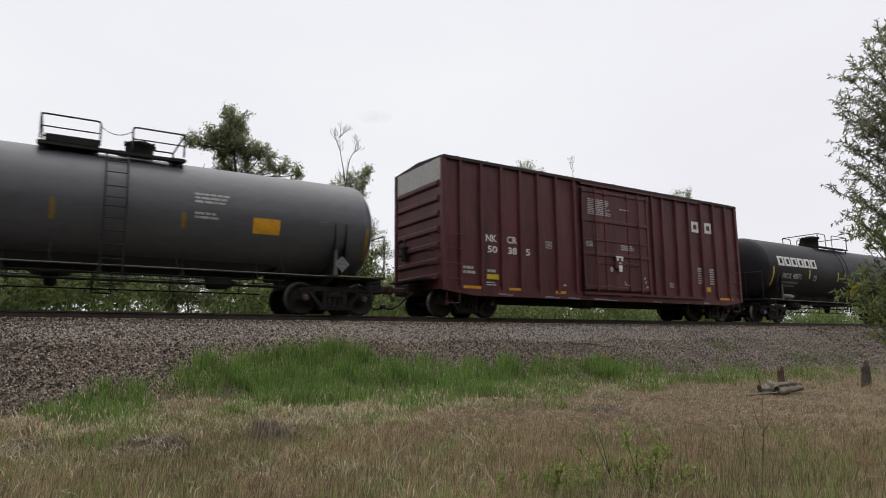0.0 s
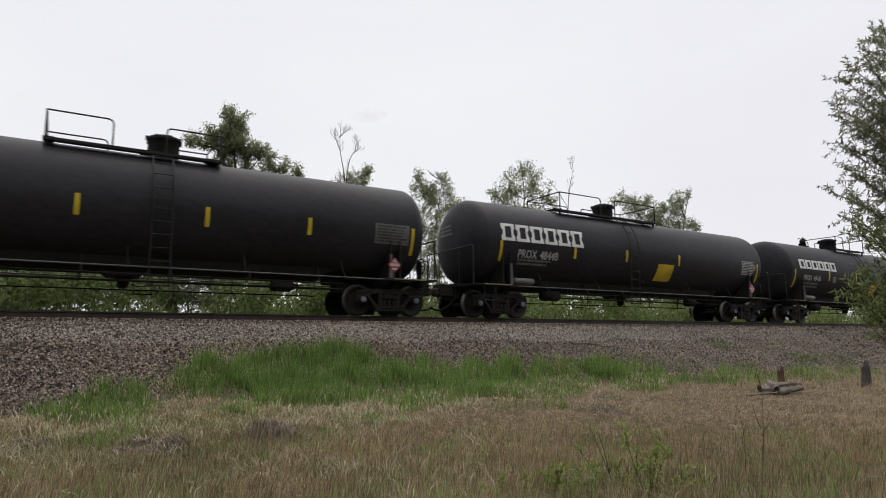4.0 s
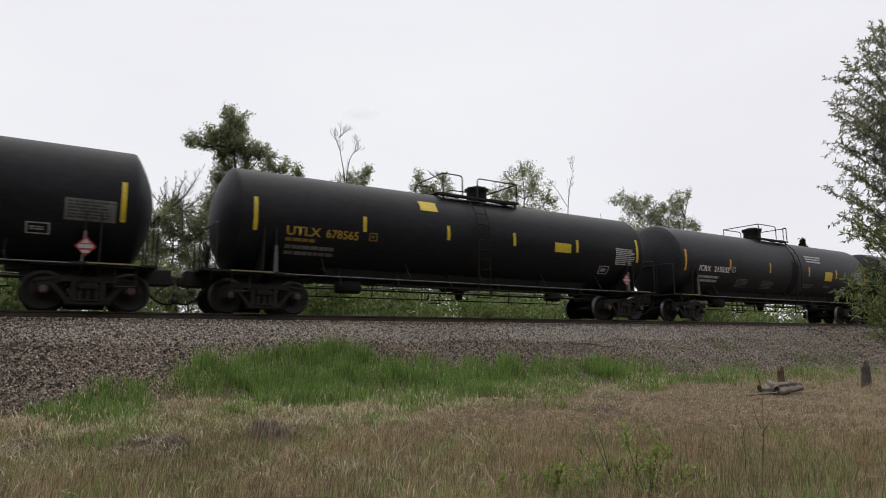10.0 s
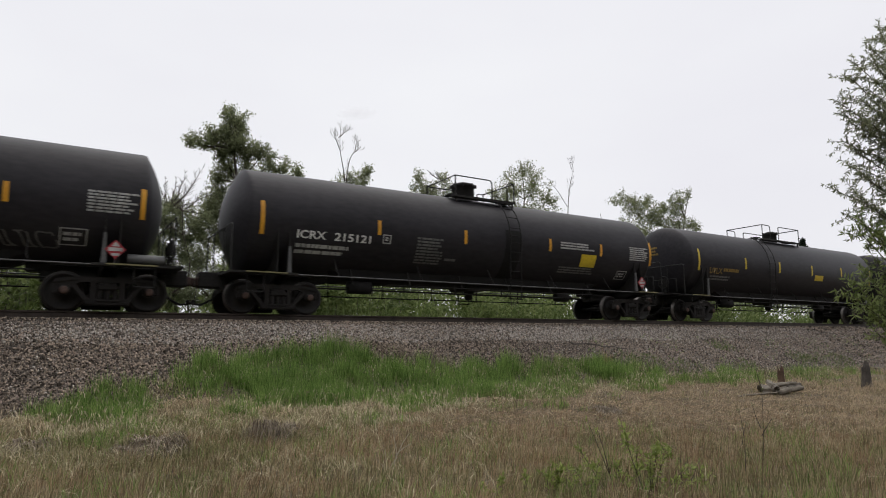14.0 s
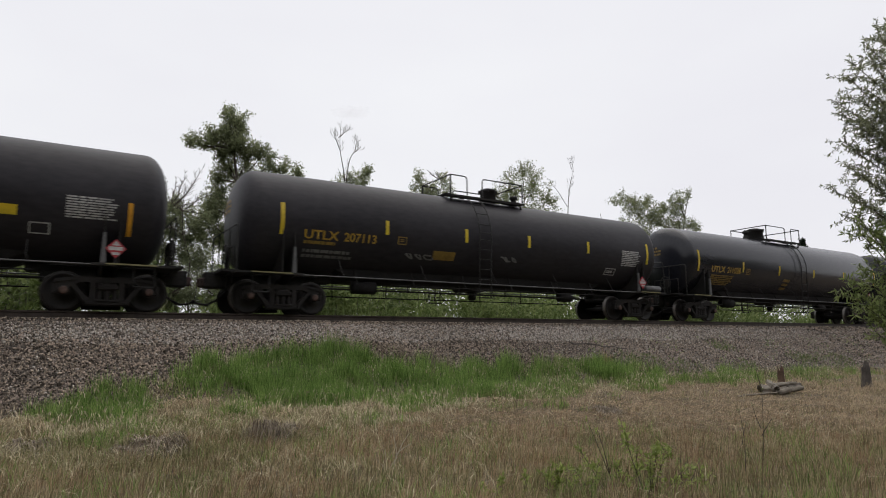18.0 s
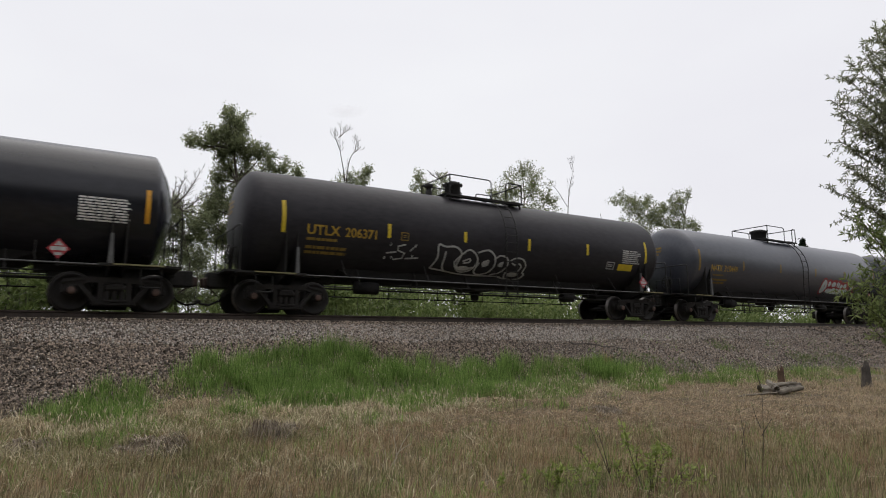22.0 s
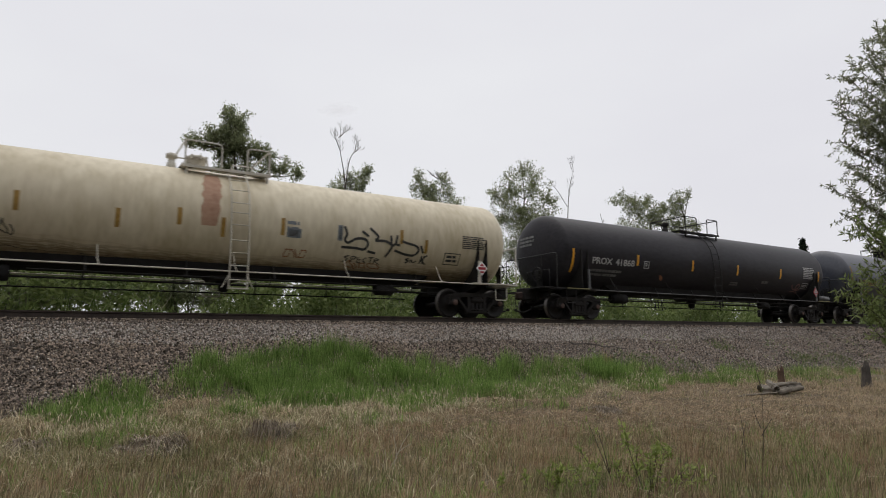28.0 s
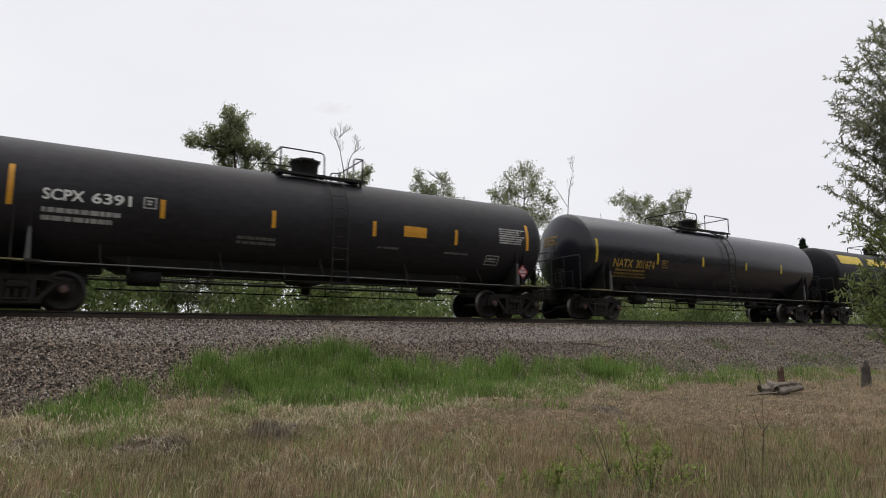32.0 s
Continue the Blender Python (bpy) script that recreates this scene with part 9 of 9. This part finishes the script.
def log(name, label, points, radius, material, category="log"):
    """A fallen log: uneven rings along its length, knots, a broken and hollowed end."""
    ob = new(name)
    ob.location = points[0]
    tagged(ob, label, category)
    way = crooked((0, 0, 0), Vector(points[-1]) - Vector(points[0]), 8, 0.035)
    m, n = Mesh(), 14
    along = (way[-1] - way[0]).normalized()
    u = along.cross(Vector((0, 0, 1))).normalized()
    w = u.cross(along)
    lobe = [random.uniform(0.82, 1.18) for _ in range(n)]
    rings = []
    for i, p in enumerate(way):
        swell = radius * (1 - 0.35 * i / 8) * random.uniform(0.92, 1.1)
        jag = along * (0 if 0 < i < 8 else (-1 if i == 0 else 1) * radius * 0.5)
        rings.append([p + (u * math.cos(6.283 * k / n) + w * math.sin(6.283 * k / n)) * swell * lobe[k] * random.uniform(0.94, 1.06) + jag * random.random() for k in range(n)])
    hollow = [way[0].lerp(q, 0.5) + along * radius * 0.7 for q in rings[0]], [way[-1].lerp(q, 0.5) - along * radius * 0.7 for q in rings[-1]]
    rings = [hollow[0]] + rings + [hollow[1]]
    m.add([q for r in rings for q in r], [(r * n + k, r * n + (k + 1) % n, r * n + n + (k + 1) % n, r * n + n + k) for r in range(len(rings) - 1) for k in range(n)] + [tuple(range(n)), tuple(range((len(rings) - 1) * n, len(rings) * n))])
    part("trunk", m, material, ob)
    return ob


WEATHERED = mat("grey_weathered_wood", (0.08, 0.070, 0.057), (0.245, 0.215, 0.175), 0.9, 0, 26, 3, 0.6, (0.3, 1, 1))
CHARRED = mat("dark_old_stump_wood", (0.05, 0.044, 0.04), (0.13, 0.112, 0.098), 0.9, 0, 26, 3, 0.6)
RED_WOOD = mat("reddish_rotten_wood", (0.065, 0.040, 0.028), (0.19, 0.115, 0.08), 0.9, 0, 26, 3, 0.6)

log("fallen_log", "grey weathered log lying in the dry grass", [(15.40, 9.30, -2.07), (15.80, 9.10, -2.07)], 0.135, WEATHERED)
log("fallen_log", "split grey driftwood log in the dry grass", [(15.72, 9.08, -2.10), (16.40, 8.86, -2.02)], 0.10, WEATHERED)
log("fallen_log", "slim grey log lying on the others", [(15.70, 9.22, -1.95), (16.30, 8.90, -1.90)], 0.06, WEATHERED)
log("fallen_log", "short broken grey log end among the others", [(15.55, 9.0, -2.02), (15.80, 9.35, -1.86)], 0.085, WEATHERED)
log("fallen_log", "short dark chunk of rotten log in the dry grass", [(16.28, 9.15, -2.05), (16.62, 9.0, -1.97)], 0.095, CHARRED)
log("fallen_log", "thin grey branch lying in the dry grass", [(13.9, 9.0, -2.12), (15.2, 8.8, -2.08)], 0.03, WEATHERED, "branch")
log("fallen_branch", "thin bare branch lying on the ballast", [(5.75, 14.35, -0.98), (6.4, 14.2, -1.08)], 0.022, WEATHERED, "branch")
log("fallen_branch", "thin dark branch lying on the ballast", [(13.9, 14.6, -0.82), (15.9, 14.1, -1.05)], 0.025, CHARRED, "branch")


def stump(label, x, y, high, radius, material):
    """A broken stump: flared foot and a splintered top."""
    ob = new("stump")
    z = float(height(x, y))
    ob.location = (x, y, z)
    tagged(ob, label, "stump")
    m, n = Mesh(), 12
    rings = []
    for t, k in ((-0.1, 1.5), (0.12, 1.15), (0.5, 0.95), (0.85, 0.9)):
        rings.append([(radius * k * math.cos(6.283 * i / n) * random.uniform(0.9, 1.1), radius * k * math.sin(6.283 * i / n) * random.uniform(0.9, 1.1), t * high) for i in range(n)])
    rings.append([(q[0] * 0.9, q[1] * 0.9, high * random.uniform(0.6, 1.15)) for q in rings[-1]])
    rings.append([(q[0] * 0.3, q[1] * 0.3, high * 0.8) for q in rings[-1]])
    v = [q for r in rings for q in r]
    m.add(v, [(r * n + i, r * n + (i + 1) % n, r * n + n + (i + 1) % n, r * n + n + i) for r in range(len(rings) - 1) for i in range(n)] + [tuple(range(5 * n, 6 * n))])
    part("wood", m, material, ob)


stump("dark old broken stump standing in the meadow", 19.8, 8.8, 0.66, 0.12, CHARRED)
stump("reddish splintered stump behind the fallen logs", 17.30, 9.85, 0.60, 0.095, RED_WOOD)


def cloud():
    """A thin grey wisp low under the overcast, far away; a soft sheet with ragged edges."""
    m = bpy.data.materials.new("thin_grey_cloud")
    m.use_nodes = True
    n, l = m.node_tree.nodes, m.node_tree.links
    n.clear()
    out, mix, tr, di = n.new("ShaderNodeOutputMaterial"), n.new("ShaderNodeMixShader"), n.new("ShaderNodeBsdfTransparent"), n.new("ShaderNodeBsdfTranslucent")
    di.inputs["Color"].default_value = (0.8, 0.8, 0.82, 1)
    co, gr, no, mu, mp = n.new("ShaderNodeTexCoord"), n.new("ShaderNodeTexGradient"), n.new("ShaderNodeTexNoise"), n.new("ShaderNodeMath"), n.new("ShaderNodeMapping")
    gr.gradient_type = "SPHERICAL"
    mp.inputs["Scale"].default_value = (1 / 24, 1, 1 / 9)
    no.inputs["Scale"].default_value, no.inputs["Detail"].default_value = 0.05, 2
    l.new(co.outputs["Object"], mp.inputs["Vector"])
    l.new(mp.outputs["Vector"], gr.inputs["Vector"])
    l.new(co.outputs["Object"], no.inputs["Vector"])
    l.new(gr.outputs["Fac"], mu.inputs[0])
    l.new(no.outputs["Fac"], mu.inputs[1])
    mu.operation = "MULTIPLY"
    dim = n.new("ShaderNodeMath")
    dim.operation = "MULTIPLY"
    dim.inputs[1].default_value = 0.36
    l.new(mu.outputs[0], dim.inputs[0])
    l.new(dim.outputs[0], mix.inputs["Fac"])
    l.new(tr.outputs["BSDF"], mix.inputs[1])
    l.new(di.outputs["BSDF"], mix.inputs[2])
    l.new(mix.outputs["Shader"], out.inputs["Surface"])
    v = [(-24 + 4 * i, 0.05 * math.sin(i * 0.9) + 0.04 * math.sin(j), -9 + 3 * j) for j in range(7) for i in range(13)]
    me = Mesh().add(v, [(j * 13 + i, j * 13 + i + 1, j * 13 + i + 14, j * 13 + i + 13) for j in range(6) for i in range(12)], True).data("cloud")
    me.materials.append(m)
    ob = new("backdrop", me)
    return tagged(ob, "faint thin grey wisp of cloud under the overcast", "cloud", kind="structure")


wisp = cloud()


# ---- movement ----
def run(t):
    """How far the train has come after t seconds."""
    late = 0.45 * min(max((t - 23.6) / 0.1, 0), 1)          # timing step fitted to the camera's view, no real slowing
    return 13.1574 * t + 0.0134185 * t * t - late


def motions():
    times = sorted([2.0 * i for i in range(17)] + [23.2, 23.4, 23.5, 23.6, 23.7, 23.8, 23.9, 24.2])
    for car, front, span in zip(fleet, FRONT, SPAN):
        walk(car, [(t, pose(front + span / 2 - run(t), TRACK_Y, 0)) for t in times])
    walk(wisp, [(t, pose(288.41 + -48.37 * t / 32, 600, 248.04 + 0.17 * t / 32, 0, 0, -32)) for t in times])
    # the willow stirs in the wind
    base = willow.location.copy()
    walk(willow, [(t, pose(base.x, base.y, base.z, 0.35 * math.sin(1.1 * t), 0.45 * math.sin(0.9 * t + 1) + 0.2 * math.sin(2.3 * t), 0)) for t in [0.5 * i for i in range(65)]])
    # wheels roll: about 55 degrees from picture to picture; all axles of a kind turn alike
    rolls = {}
    for w, k in train_wheelsets:
        if k not in rolls:
            rows, n = [], 32 * FPS
            for i in range(n + 1):
                t = i / FPS
                rows.append((t, Matrix.LocRotScale((k * 0.889, 0, WHEEL_R), Euler((0, -run(t) / WHEEL_R, 0)), None)))
            walk(w, rows)
            rolls[k] = w.animation_data
        else:
            w.rotation_mode = "QUATERNION"
            w.animation_data_create()
            w.animation_data.action = rolls[k].action
            w.animation_data.action_slot = rolls[k].action_slot


motions()
